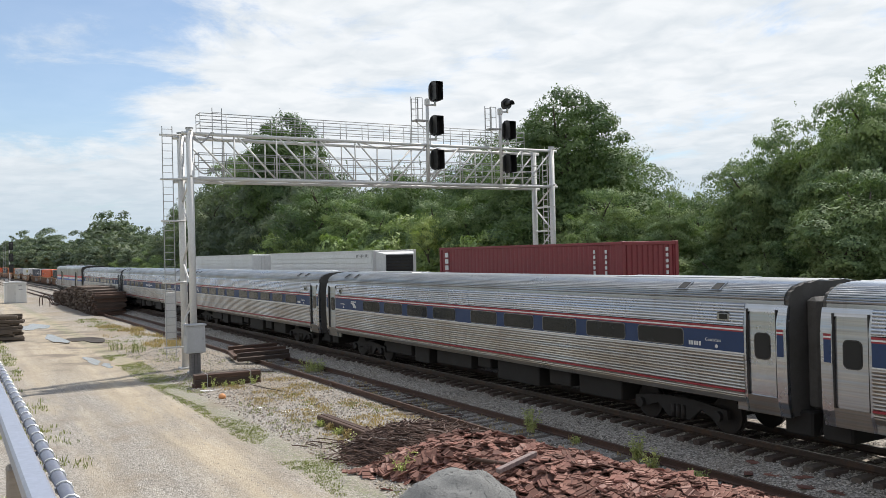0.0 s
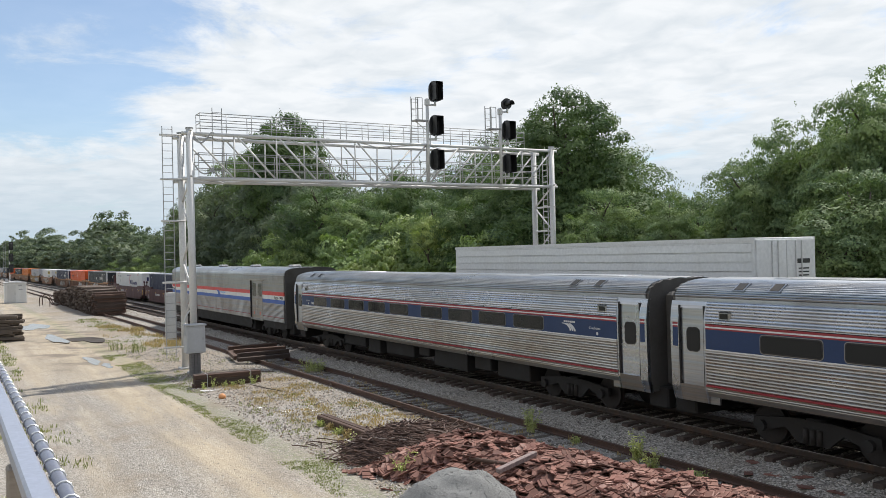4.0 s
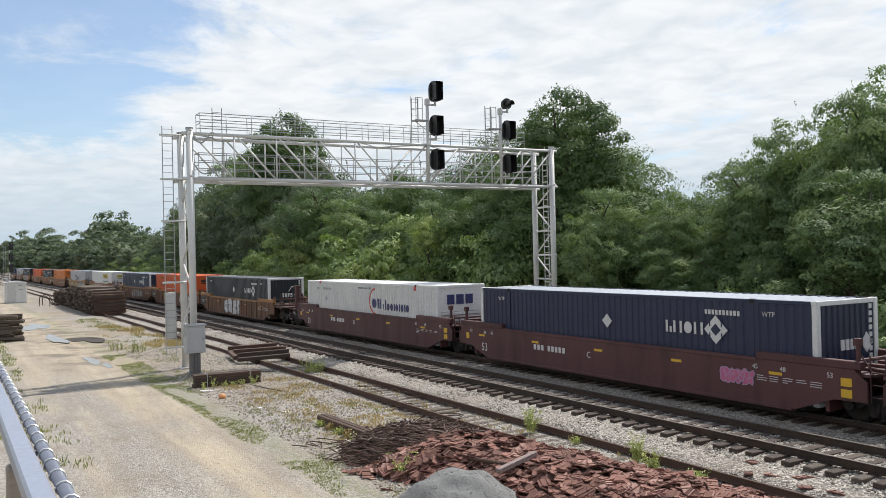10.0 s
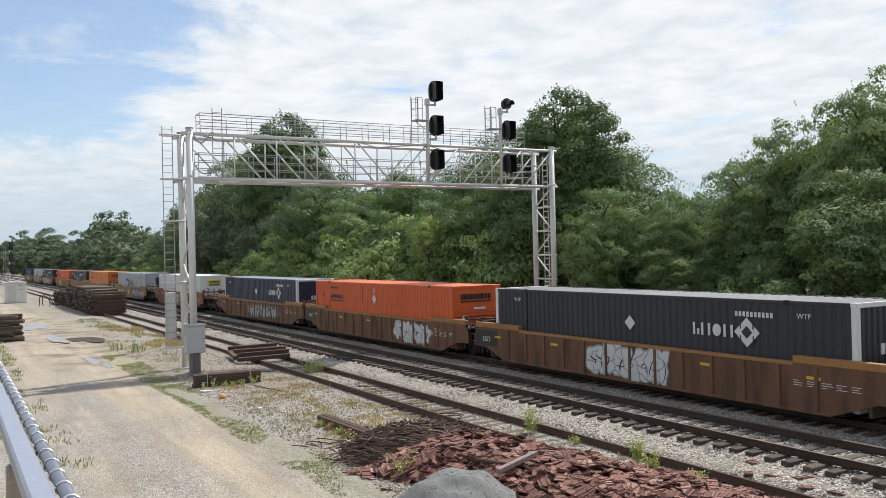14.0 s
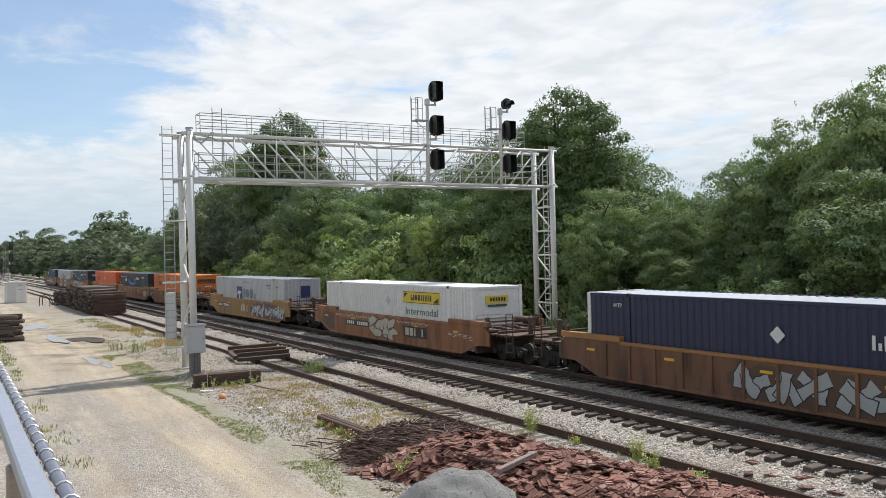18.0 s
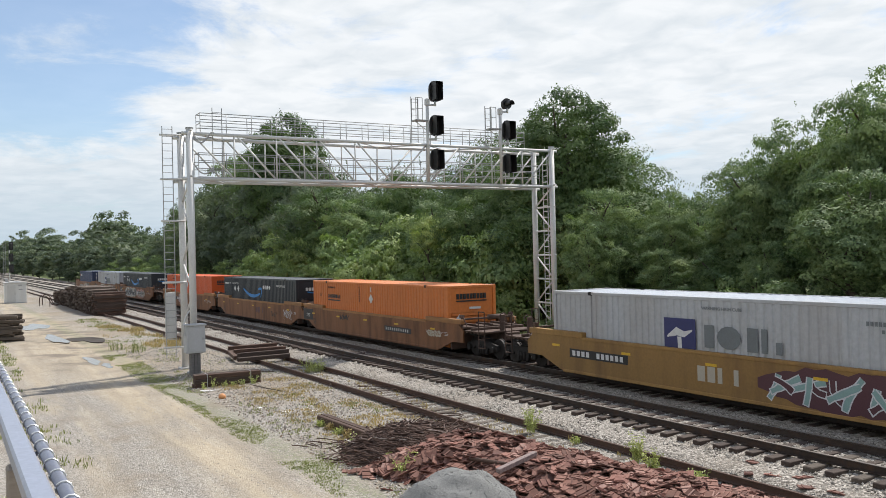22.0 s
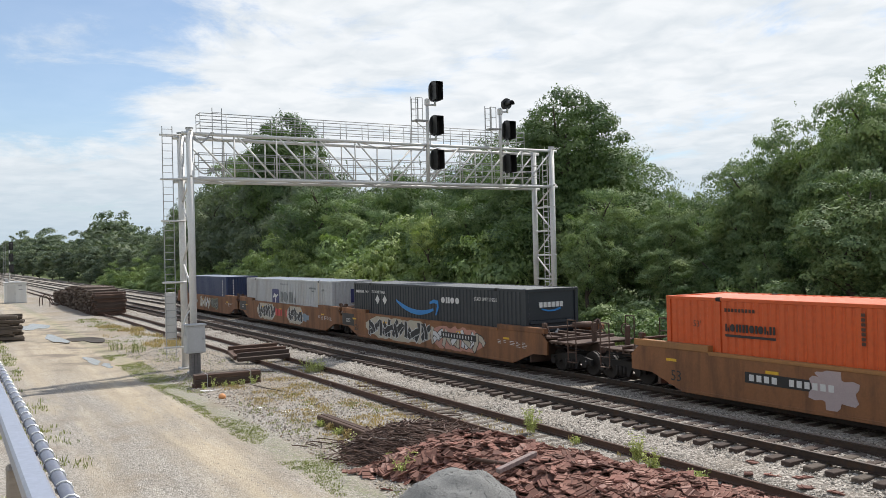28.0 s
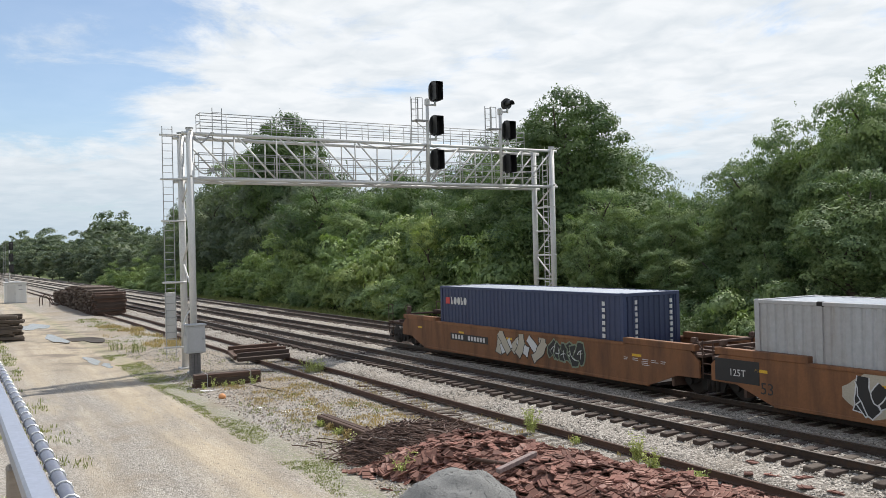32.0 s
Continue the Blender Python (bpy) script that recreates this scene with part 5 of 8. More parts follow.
REFLECTOR = Mesh().box(0, 0.42, -0.006, 0.0, 0, 0.08)
YELLOW = flat("yellow_reflector", (0.75, 0.45, 0.03))
REFLECTOR = REFLECTOR.data("reflector", YELLOW)
MAROON = worn("maroon_car_paint", (0.100, 0.036, 0.036), 0.6, 0.0, (0.036, 0.019, 0.017), 0.6, 0.9, streak=True)
RUSTBROWN = worn("brown_weathered_paint", (0.185, 0.090, 0.048), 0.75, 0.0, (0.058, 0.036, 0.027), 0.95, 1.9, streak=True)
UMBER = worn("rust_stained_brown_paint", (0.33, 0.145, 0.062), 0.72, 0.0, (0.085, 0.048, 0.034), 0.95, 1.3, streak=True)
PLATFORM = worn("grimy_deck_steel", (0.105, 0.062, 0.045), 0.8, 0.0, (0.045, 0.032, 0.026), 0.8, 2.2)
OCHRE = worn("faded_ochre_paint", (0.25, 0.105, 0.040), 0.65, 0.0, (0.075, 0.040, 0.027), 0.9, 1.3, streak=True)
OCHRE_TOP = worn("ochre_chord_paint", (0.36, 0.17, 0.055), 0.6, 0.0, (0.20, 0.11, 0.06), 0.6, 1.2, streak=True)
AMBER = worn("yellow_car_paint", (0.34, 0.19, 0.055), 0.65, 0.0, (0.15, 0.085, 0.04), 0.75, 0.9, streak=True)
REDCAR = worn("red_car_paint", (0.145, 0.036, 0.033), 0.6, 0.0, (0.075, 0.032, 0.027), 0.45, 0.9, streak=True)
NAVY = worn("navy_container_paint", (0.015, 0.023, 0.064), 0.45, 0.0, (0.030, 0.035, 0.058), 0.3, 0.6, streak=True, vary=0.05)
CHARCOAL = worn("charcoal_container_paint", (0.019, 0.025, 0.034), 0.45, 0.0, (0.034, 0.038, 0.044), 0.3, 0.6, streak=True, vary=0.05)
ORANGE = worn("orange_container_paint", (0.66, 0.105, 0.018), 0.45, 0.0, (0.42, 0.10, 0.04), 0.3, 0.6, streak=True, vary=0.03)
ORANGE_FADED = worn("faded_orange_paint", (0.66, 0.19, 0.035), 0.5, 0.0, (0.45, 0.17, 0.07), 0.4, 0.6, streak=True, vary=0.03)
CWHITE = worn("white_container_paint", (0.74, 0.74, 0.73), 0.45, 0.0, (0.42, 0.38, 0.33), 0.15, 0.6, streak=True, vary=0.02)
PALE_GREY = worn("pale_grey_container_paint", (0.47, 0.485, 0.505), 0.5, 0.0, (0.28, 0.22, 0.165), 0.4, 0.6, streak=True, vary=0.02)
ROYAL = worn("blue_container_paint", (0.036, 0.054, 0.125), 0.5, 0.0, (0.06, 0.06, 0.10), 0.35, 0.6, streak=True)
CRIMSON = worn("dark_red_container_paint", (0.215, 0.028, 0.034), 0.5, 0.0, (0.16, 0.04, 0.04), 0.35, 0.6, streak=True)
ROOFDARK = worn("dark_roof_sheet", (0.085, 0.095, 0.105), 0.55, 0.1, (0.14, 0.14, 0.14), 0.4, 0.8, vary=0.05)
ROOFGREY = worn("pale_roof_sheet", (0.215, 0.25, 0.305), 0.5, 0.2, (0.35, 0.35, 0.34), 0.4, 0.8, vary=0.05)
MARK_BLACK = flat("black_mark", (0.02, 0.02, 0.022))
MARK_GREY = flat("slate_grey_mark", (0.17, 0.19, 0.20))
MARK_BLUE = flat("dark_blue_mark", (0.03, 0.035, 0.14))
MARK_SKY = flat("sky_blue_mark", (0.02, 0.24, 0.62))
MARK_YELLOW = flat("yellow_sign", (0.70, 0.52, 0.03))
MARK_GREEN = flat("dark_green_mark", (0.012, 0.10, 0.06))
MARK_RED = flat("red_mark", (0.60, 0.05, 0.05))
SPRAY_WHITE = flat("white_spray_paint", (0.66, 0.67, 0.68))
SPRAY_PINK = flat("pink_spray_paint", (0.58, 0.14, 0.26))
SPRAY_CORAL = flat("coral_spray_paint", (0.72, 0.26, 0.16))
SPRAY_LILAC = flat("lilac_spray_paint", (0.42, 0.30, 0.46))
SPRAY_GREY = flat("grey_spray_paint", (0.36, 0.38, 0.38))
SPRAY_PLUM = flat("plum_spray_paint", (0.10, 0.035, 0.045))
SPRAY_TAN = flat("tan_spray_paint", (0.50, 0.45, 0.36))
SPRAY_BROWN = flat("dark_brown_spray_paint", (0.09, 0.05, 0.03))
SPRAY_GREEN = flat("grey_green_spray_paint", (0.20, 0.25, 0.17))
SPRAY_TEAL = flat("pale_teal_spray_paint", (0.27, 0.42, 0.40))
SPRAY_SALMON = flat("salmon_spray_paint", (0.52, 0.25, 0.19))
SPRAY_BLUE = flat("grey_blue_spray_paint", (0.20, 0.27, 0.34))

# ---- the trains ----
def freight_at(t):
    """How far along the track the freight train is, in metres, t seconds into the film."""
    s = (t - 16.0) / 16.0
    return 0.849 + s * (177.338 + s * (3.213 + s * (1.098 + s * (-1.443 + s * (0.129 + s * 0.307)))))


def passenger_at(t):
    return 18.54 * t


MOVING = []        # (thing, track centre line, offset along the train, height, run)


def ride(ob, y, s, z, run, half=0.0):
    MOVING.append((ob, y, s, z, run, half))
    ob.matrix_basis = pose(s + run(0.0), y + bend(s + run(0.0)), z)
    return ob


# passenger train, front to rear (offset of each car's -x end)
coach = [(x, 1.58) for x in (4.9, 6.9, 8.9, 10.92, 13.5, 15.5, 17.53, 19.55, 21.6)]
turned = [(25.1 - x, w) for x, w in coach]
cafe = [(x, 1.58) for x in (3.46, 5.5, 7.53, 9.57, 16.2, 18.22, 20.25)]
fore = [("logo", 3.1), ("class", 1.95), ("class", 23.3), ("number", 22.75)]
ride(passenger_car("stainless coach with a blue window band and red stripes", coach, fore, 0), Y_NEAR, -11.27, 0, passenger_at)
ride(passenger_car("stainless coach with a blue window band and white emblem", coach, fore, 0), Y_NEAR, -37.4, 0, passenger_at)
ride(passenger_car("stainless coach with dark windows in a blue band", coach, fore, 0), Y_NEAR, -63.65, 0, passenger_at)
ride(passenger_car("stainless cafe car with few windows in a blue band", cafe, [("name", 12.9), ("logo", 22.25), ("class", 23.5), ("number", 21.35)], 0), Y_NEAR, -89.6, 0, passenger_at)
ride(passenger_car("stainless coach with a blue window band at the train's rear", turned, [("logo", 22.2), ("class", 23.3), ("class", 1.9), ("number", 2.6)], 0), Y_NEAR, -115.75, 0, passenger_at)
ride(baggage_car(), Y_NEAR, -142.56, 0, passenger_at)

CL = 15.95          # long domestic container
FLOOR = 0.28        # its base in the well


def near_marks(c, kind, L=CL, body=None):
    """What is painted on a container's near side and +x end; brands as plain shapes."""
    y = -1.298
    if kind == "navy":
        part("emblem", diamond(Mesh(), L * 0.79, 1.80, 0.44, y - 0.006, y), PALE_MARK, c, "white diamond emblem")
        part("emblem_centre", diamond(Mesh(), L * 0.79, 1.80, 0.19, y - 0.012, y - 0.007), body, c)
        for dx, dz in ((-0.22, 0.21), (0.22, 0.21), (-0.22, -0.21), (0.22, -0.21)):
            part("emblem_notch", Mesh().plate([(L * 0.79 + dx - 0.022, 1.80 + dz - 0.12), (L * 0.79 + dx + 0.022, 1.80 + dz - 0.12), (L * 0.79 + dx + 0.022, 1.80 + dz + 0.12), (L * 0.79 + dx - 0.022, 1.80 + dz + 0.12)], y - 0.010, y - 0.005), body, c)
        word_shape(c, PALE_MARK, L * 0.664, L * 0.764, 1.62, 1.98, y, "cHOH", heavy=0.20)
        part("placard", diamond(Mesh(), L * 0.494, 1.80, 0.25, y - 0.006, y), PALE_MARK, c, "pale diamond placard")
        bars(c, PALE_MARK, L * 0.765, L * 0.848, 2.24, 2.38, y - 0.002, 10, "number", 0.35)
        letters("WTP", 0.20, PALE_MARK, c, pose(L - 1.5, y - 0.002, 2.27))
        letters("WTP", 0.20, PALE_MARK, c, pose(1.55, y - 0.002, 2.27))
        e = L - 0.02
        part("end_emblem", Mesh().prism([(0.55, 1.55), (0.80, 1.27), (1.05, 1.55), (0.80, 1.83)], e - 0.02, e + 0.006), PALE_MARK, c)
        m = Mesh()
        for k in range(4):
            m.box(e - 0.02, e + 0.006, -0.30 + k * 0.2, -0.16 + k * 0.2, 1.40, 1.68)
        part("end_lettering", m, PALE_MARK, c)
        m = Mesh()
        for k in range(9):
            m.box(e - 0.02, e + 0.006, 0.92, 1.04, 2.45 - k * 0.19, 2.58 - k * 0.19)
        part("end_number", m, PALE_MARK, c)
    elif kind == "white":
        word_shape(c, MARK_BLUE, 9.08, 10.55, 1.44, 1.94, y, "OIc", heavy=0.16)
        word_shape(c, MARK_BLUE, 10.6, 13.25, 1.38, 1.90, y, "Iooioioio", heavy=0.17)
        ring = Mesh()
        ribbon(ring, [(9.56 + 0.76 * math.cos(a), 1.79 + 0.66 * math.sin(a)) for a in [math.pi * (0.52 + 0.96 * k / 16) for k in range(17)]], 0.09, y - 0.006, y)
        part("emblem", ring, MARK_RED, c, "red arc")
        letters("WARNING HIGH CUBE", 0.15, MARK_BLUE, c, pose(8.16, y - 0.002, 2.40), width=1.6)
        letters("WTP", 0.17, MARK_BLACK, c, pose(1.75, y - 0.002, 2.25))
        bars(c, SPRAY_GREY, 2.5, 3.66, 2.24, 2.37, y - 0.002, 10, "number", 0.35)
        part("placard", diamond(Mesh(), 2.95, 1.75, 0.2, y - 0.004, y), PALE_GREY, c)
        part("lifting_mark", Mesh().box(1.98, 2.16, y - 0.02, y, 2.58, 2.73), MARK_RED, c)
        e = L - 0.02
        m = Mesh()
        for k in range(3):
            m.box(e - 0.03, e + 0.004, -0.75 + k * 0.5, -0.37 + k * 0.5, 1.85, 2.3)
        part("end_lettering", m, MARK_BLUE, c)
        part("corner_mark", Mesh().box(L - 2.2, L - 2.0, y - 0.02, y, 2.45, 2.65), MARK_RED, c)
    elif kind == "orange":
        word_shape(c, MARK_BLACK, L * 0.145, L * 0.145 + 1.75, 1.78, 2.00, y, "cOHHOIOcH", heavy=0.26)
        part("underline", Mesh().box(L * 0.145, L * 0.145 + 1.73, y - 0.006, y, 1.63, 1.70), MARK_BLACK, c)
        part("placard", diamond(Mesh(), L * 0.505, 1.90, 0.26, y - 0.008, y), PALE_MARK, c, "pale diamond placard")
        part("tag", Mesh().box(L * 0.503, L * 0.507 + 0.02, y - 0.008, y, 2.25, 2.50), PALE_MARK, c)
        bars(c, RUST_DARK, 2.3, 3.4, 2.34, 2.44, y - 0.002, 9, "number", 0.35)
        letters("53'", 0.26, RUST_DARK, c, pose(1.25, y - 0.002, 1.85))
        m = Mesh()
        for k in range(7):
            m.box(6.55, 6.66, y - 0.006, y, 2.42 - k * 0.12, 2.50 - k * 0.12)
        part("upright_number", m, RUST_DARK, c)
        e = L - 0.01
        m = Mesh()
        for k in range(9):
            m.box(e - 0.05, e + 0.006, -0.80 + k * 0.18, -0.68 + k * 0.18, 2.12, 2.36)
        m.box(e - 0.05, e + 0.006, -0.8, 0.78, 2.0, 2.06)
        part("end_lettering", m, MARK_BLACK, c)
        part("end_placard", Mesh().prism([(-0.95, 1.15), (-0.68, 0.85), (-0.41, 1.15), (-0.68, 1.45)], e - 0.02, e + 0.008), PALE_MARK, c)
        part("label_plate", Mesh().box(e - 0.02, e + 0.008, -0.15, 0.45, 1.66, 1.76), PALE_MARK, c)
    elif kind == "rental":
        part("sign", Mesh().box(9.62, 13.21, y - 0.012, y, 1.85, 2.42), MARK_YELLOW, c, "yellow sign board")
        word_shape(c, MARK_BLACK, 10.42, 12.45, 1.99, 2.27, y - 0.012, "cIOIHHHI", heavy=0.26)
        part("sign_corner", Mesh().plate([(9.75, 2.34), (9.75, 2.12), (10.15, 2.34)], y - 0.016, y - 0.01).plate([(13.08, 1.92), (13.08, 2.18), (12.55, 1.92)], y - 0.016, y - 0.01), MARK_BLACK, c)
        m = Mesh()
        for z0 in (1.87, 2.375):
            m.box(9.66, 13.17, y - 0.016, y - 0.01, z0, z0 + 0.025)
        part("sign_border", m, MARK_BLACK, c)
        letters("Intermodal", 0.50, MARK_GREEN, c, pose(11.43, y - 0.003, 1.31), width=3.15)
        part("placard", diamond(Mesh(), 7.98, 1.90, 0.25, y - 0.004, y), PALE_GREY, c)
        e = L - 0.01
        part("end_sign", Mesh().box(e - 0.03, e + 0.006, -0.62, 0.55, 2.02, 2.32), MARK_YELLOW, c, "yellow sign board")
        m = Mesh()
        for k in range(6):
            m.box(e, e + 0.012, -0.40 + k * 0.14, -0.30 + k * 0.14, 2.09, 2.25)
        part("end_lettering", m, MARK_BLACK, c)
        bars_end = Mesh()
        for k in range(10):
            bars_end.box(e - 0.03, e + 0.006, -0.50 + k * 0.1, -0.43 + k * 0.1, 1.85, 1.95)
        part("end_word", bars_end, MARK_GREEN, c)
    elif kind == "grey":
        part("sign", Mesh().box(5.62, 6.90, y - 0.010, y, 1.0, 2.06), MARK_BLUE, c, "dark blue panel with a bird shape")
        b = Mesh()
        ribbon(b, [(5.75, 1.48), (6.15, 1.66), (6.45, 1.58), (6.78, 1.72)], [0.05, 0.26, 0.18, 0.04], y - 0.015, y - 0.008)
        ribbon(b, [(6.25, 1.50), (6.28, 1.06)], 0.16, y - 0.015, y - 0.008)
        part("bird", b, PALE_MARK, c)
        word_shape(c, MARK_GREY, 7.2, 10.1, 1.25, 1.92, y, "IOIc", label="faded grey block shapes", heavy=0.24)
        bars(c, MARK_GREY, 12.4, 13.5, 2.20, 2.31, y - 0.002, 10, "number", 0.35)
        bars(c, MARK_GREY, 12.8, 13.2, 2.03, 2.12, y - 0.002, 4, "number", 0.35)
        letters("WARNING HIGH CUBE", 0.14, MARK_GREY, c, pose(7.9, y - 0.002, 2.36), width=1.5)
        part("rust_run", Mesh().plate([(L - 2.16, 0.5), (L - 2.02, 0.4), (L - 1.96, 2.6), (L - 2.18, 2.6)], y - 0.004, y - 0.0005), SPRAY_TAN, c, "rusty run below the lifting corner")
        letters("WTP", 0.2, MARK_BLACK, c, pose(L - 1.35, y - 0.002, 2.1))
        letters("53'", 0.42, SPRAY_GREY, c, pose(L - 1.2, y - 0.002, 0.85))
        e = L - 0.01
        part("end_sign", Mesh().box(e - 0.03, e + 0.006, -0.1, 0.55, 1.45, 2.25), MARK_BLUE, c, "dark blue panel")
    elif kind == "dark":
        sm = Mesh()
        ribbon(sm, [(5.05 + 3.7 * t, 1.94 - 1.62 * t + 1.32 * t * t) for t in [k / 12 for k in range(13)]], [0.08, 0.15, 0.19, 0.21, 0.22, 0.23, 0.23, 0.23, 0.22, 0.2, 0.18, 0.15, 0.12], y - 0.006, y)
        ribbon(sm, [(8.42, 1.93), (8.80, 2.02), (9.14, 1.98), (9.16, 1.75), (8.95, 1.38)], [0.10, 0.16, 0.2, 0.16, 0.08], y - 0.006, y)
        part("emblem", sm, MARK_SKY, c, "sky blue curved arrow")
        word_shape(c, PALE_MARK, 9.45, 11.1, 1.98, 2.36, y, "oiioo", heavy=0.20)
        letters("STACK LIMIT 3 HIGH", 0.22, PALE_MARK, c, pose(13.1, y - 0.002, 2.18), width=1.7)
        letters("STACK LIMIT 3 HIGH", 0.20, PALE_MARK, c, pose(3.02, y - 0.002, 2.22), width=1.55)
        part("placard", diamond(diamond(Mesh(), 2.92, 1.90, 0.25, y - 0.006, y), 3.76, 1.90, 0.25, y - 0.006, y), PALE_MARK, c, "two pale diamond placards")
        bars(c, PALE_MARK, 0.3, 1.35, 2.20, 2.34, y - 0.002, 9, "number", 0.35)
        letters("WTP", 0.17, PALE_MARK, c, pose(1.68, y - 0.002, 2.21))
        e = L - 0.01
        m = Mesh()
        for k in range(6):
            m.box(e - 0.05, e + 0.006, -0.62 + k * 0.2, -0.48 + k * 0.2, 2.0, 2.2)
        part("end_lettering", m, PALE_MARK, c)
        sm = Mesh()
        sm.rings([[(e + 0.006, yy, z + 0.03), (e + 0.006, yy, z - 0.03), (e - 0.05, yy, z - 0.03), (e - 0.05, yy, z + 0.03)] for yy, z in ((-0.5, 1.93), (-0.2, 1.86), (0.1, 1.86), (0.4, 1.94))])
        part("end_emblem", sm, MARK_SKY, c)
        part("end_placard", Mesh().prism([(-0.85, 0.85), (-0.6, 0.55), (-0.35, 0.85), (-0.6, 1.15)], e - 0.05, e + 0.008).prism([(0.0, 0.85), (0.25, 0.55), (0.5, 0.85), (0.25, 1.15)], e - 0.05, e + 0.008), PALE_MARK, c)
    elif kind == "forty_blue":
        word_shape(c, PALE_MARK, 0.95, 2.3, 1.95, 2.28, y, "cOOcO", heavy=0.24)
        part("red_mark", Mesh().box(0.5, 0.85, y - 0.006, y, 1.97, 2.25), MARK_RED, c)
        e = L - 0.01
        m = Mesh()
        for yy in (-0.75, 0.85):
            for k in range(10):
                m.box(e - 0.04, e + 0.006, yy, yy + 0.09, 2.35 - k * 0.2, 2.48 - k * 0.2)
        part("end_number", m, PALE_MARK, c)
        m = Mesh()
        for k in range(6):
            m.box(L - 1.05, L - 0.9, y - 0.006, y, 2.3 - k * 0.22, 2.44 - k * 0.22)
        part("number", m, PALE_MARK, c)
    elif kind == "forty_red":
        m = Mesh()
        for k in range(5):
            m.box(0.5, 0.78, y - 0.006, y, 2.3 - k * 0.28, 2.5 - k * 0.28)
        for x in (L - 1.45, L - 0.85):
            for k in range(9):
                m.box(x, x + 0.10, y - 0.006, y, 2.35 - k * 0.18, 2.47 - k * 0.18)
        part("number", m, PALE_MARK, c)
        e = L - 0.01
        m = Mesh()
        for k in range(10):
            m.box(e - 0.04, e + 0.006, 0.7, 0.8, 2.4 - k * 0.2, 2.52 - k * 0.2)
        part("end_number", m, PALE_MARK, c)


def blob(m, cx, cz, rx, rz, rnd, y0, y1, grow=0.0, lobes=None, n=13):
    """A wobbly closed patch; the same lobes with another grow give its border."""
    lobes = lobes or [(rnd.randint(2, 6), rnd.uniform(0.10, 0.26), rnd.uniform(0, 6.28)) for _ in range(3)]
    pts = []
    for k in range(n):
        a = 2 * math.pi * k / n
        r = 1 + sum(q * math.cos(f * a + p) for f, q, p in lobes)
        pts.append((cx + (rx * r + grow) * math.cos(a), cz + (rz * r + grow) * math.sin(a)))
    lo, hi = cz - rz, cz + rz
    m.plate([(x, min(hi + grow, max(lo - grow, z))) for x, z in pts], y0, y1)
    return lobes


def scrawl(parent, x0, x1, z0, z1, n, fill, line, seed, slant=0.2, extra=None, fat=0.62, soft=13):
    """Spray paint: overlapping wobbly patches with a border and loose curved slashes, no letters."""
    rnd = random.Random(seed)
    y = -1.4525
    n = int(n * 1.7)
    w, h = (x1 - x0) / n, z1 - z0
    fat *= 1.45
    edge = min(0.06, 0.08 * h)
    for i in range(n):
        step = 0.0024 * (i % 3) + 0.0004 * i
        cx, cz = x0 + (i + 0.5) * w + rnd.uniform(-0.1, 0.1) * w, z0 + h * rnd.uniform(0.42, 0.58)
        rx, rz = w * fat * rnd.uniform(0.85, 1.15), min(h * rnd.uniform(0.42, 0.52), cz - z0 + 0.04, z1 - cz + 0.04)
        over, under = Mesh(), Mesh()
        lobes = blob(over, cx, cz, rx, rz, rnd, y - 0.005 - step, y - 0.001 - step, n=soft)
        blob(under, cx, cz, rx, rz, rnd, y - 0.0035 - step, y, edge, lobes, soft)
        g = part("graffiti", over, fill, parent, "spray-painted patch" if i == 0 else "")
        part("outline", under, line, g)
        for k in range(3):
            th, sp = rnd.uniform(-0.6, 0.6) + 1.57 * (k % 2), rnd.uniform(0.35, 0.75)
            dx, dz = math.cos(th) * rx * sp, math.sin(th) * rz * sp
            ox, oz, bow = cx + rnd.uniform(-0.35, 0.35) * rx, cz + rnd.uniform(-0.3, 0.3) * rz, rnd.uniform(-0.4, 0.4)
            pts = [(ox + dx * t - dz * bow * (1 - t * t) + slant * dz * t, oz + dz * t + dx * bow * (1 - t * t)) for t in (-1, -.7, -.35, 0, .35, .7, 1)]
            pts = [(a, min(z1, max(z0, b))) for a, b in pts]
            wd = min(rx, rz) * rnd.uniform(0.07, 0.17)
            s = Mesh()
            ribbon(s, pts, [wd * q for q in (0.35, 0.8, 1, 1, 1, 0.8, 0.35)], y - 0.0065 - step - 0.0003 * k, y - 0.004 - step)
            part("slash", s, (extra or line) if k else line, g)


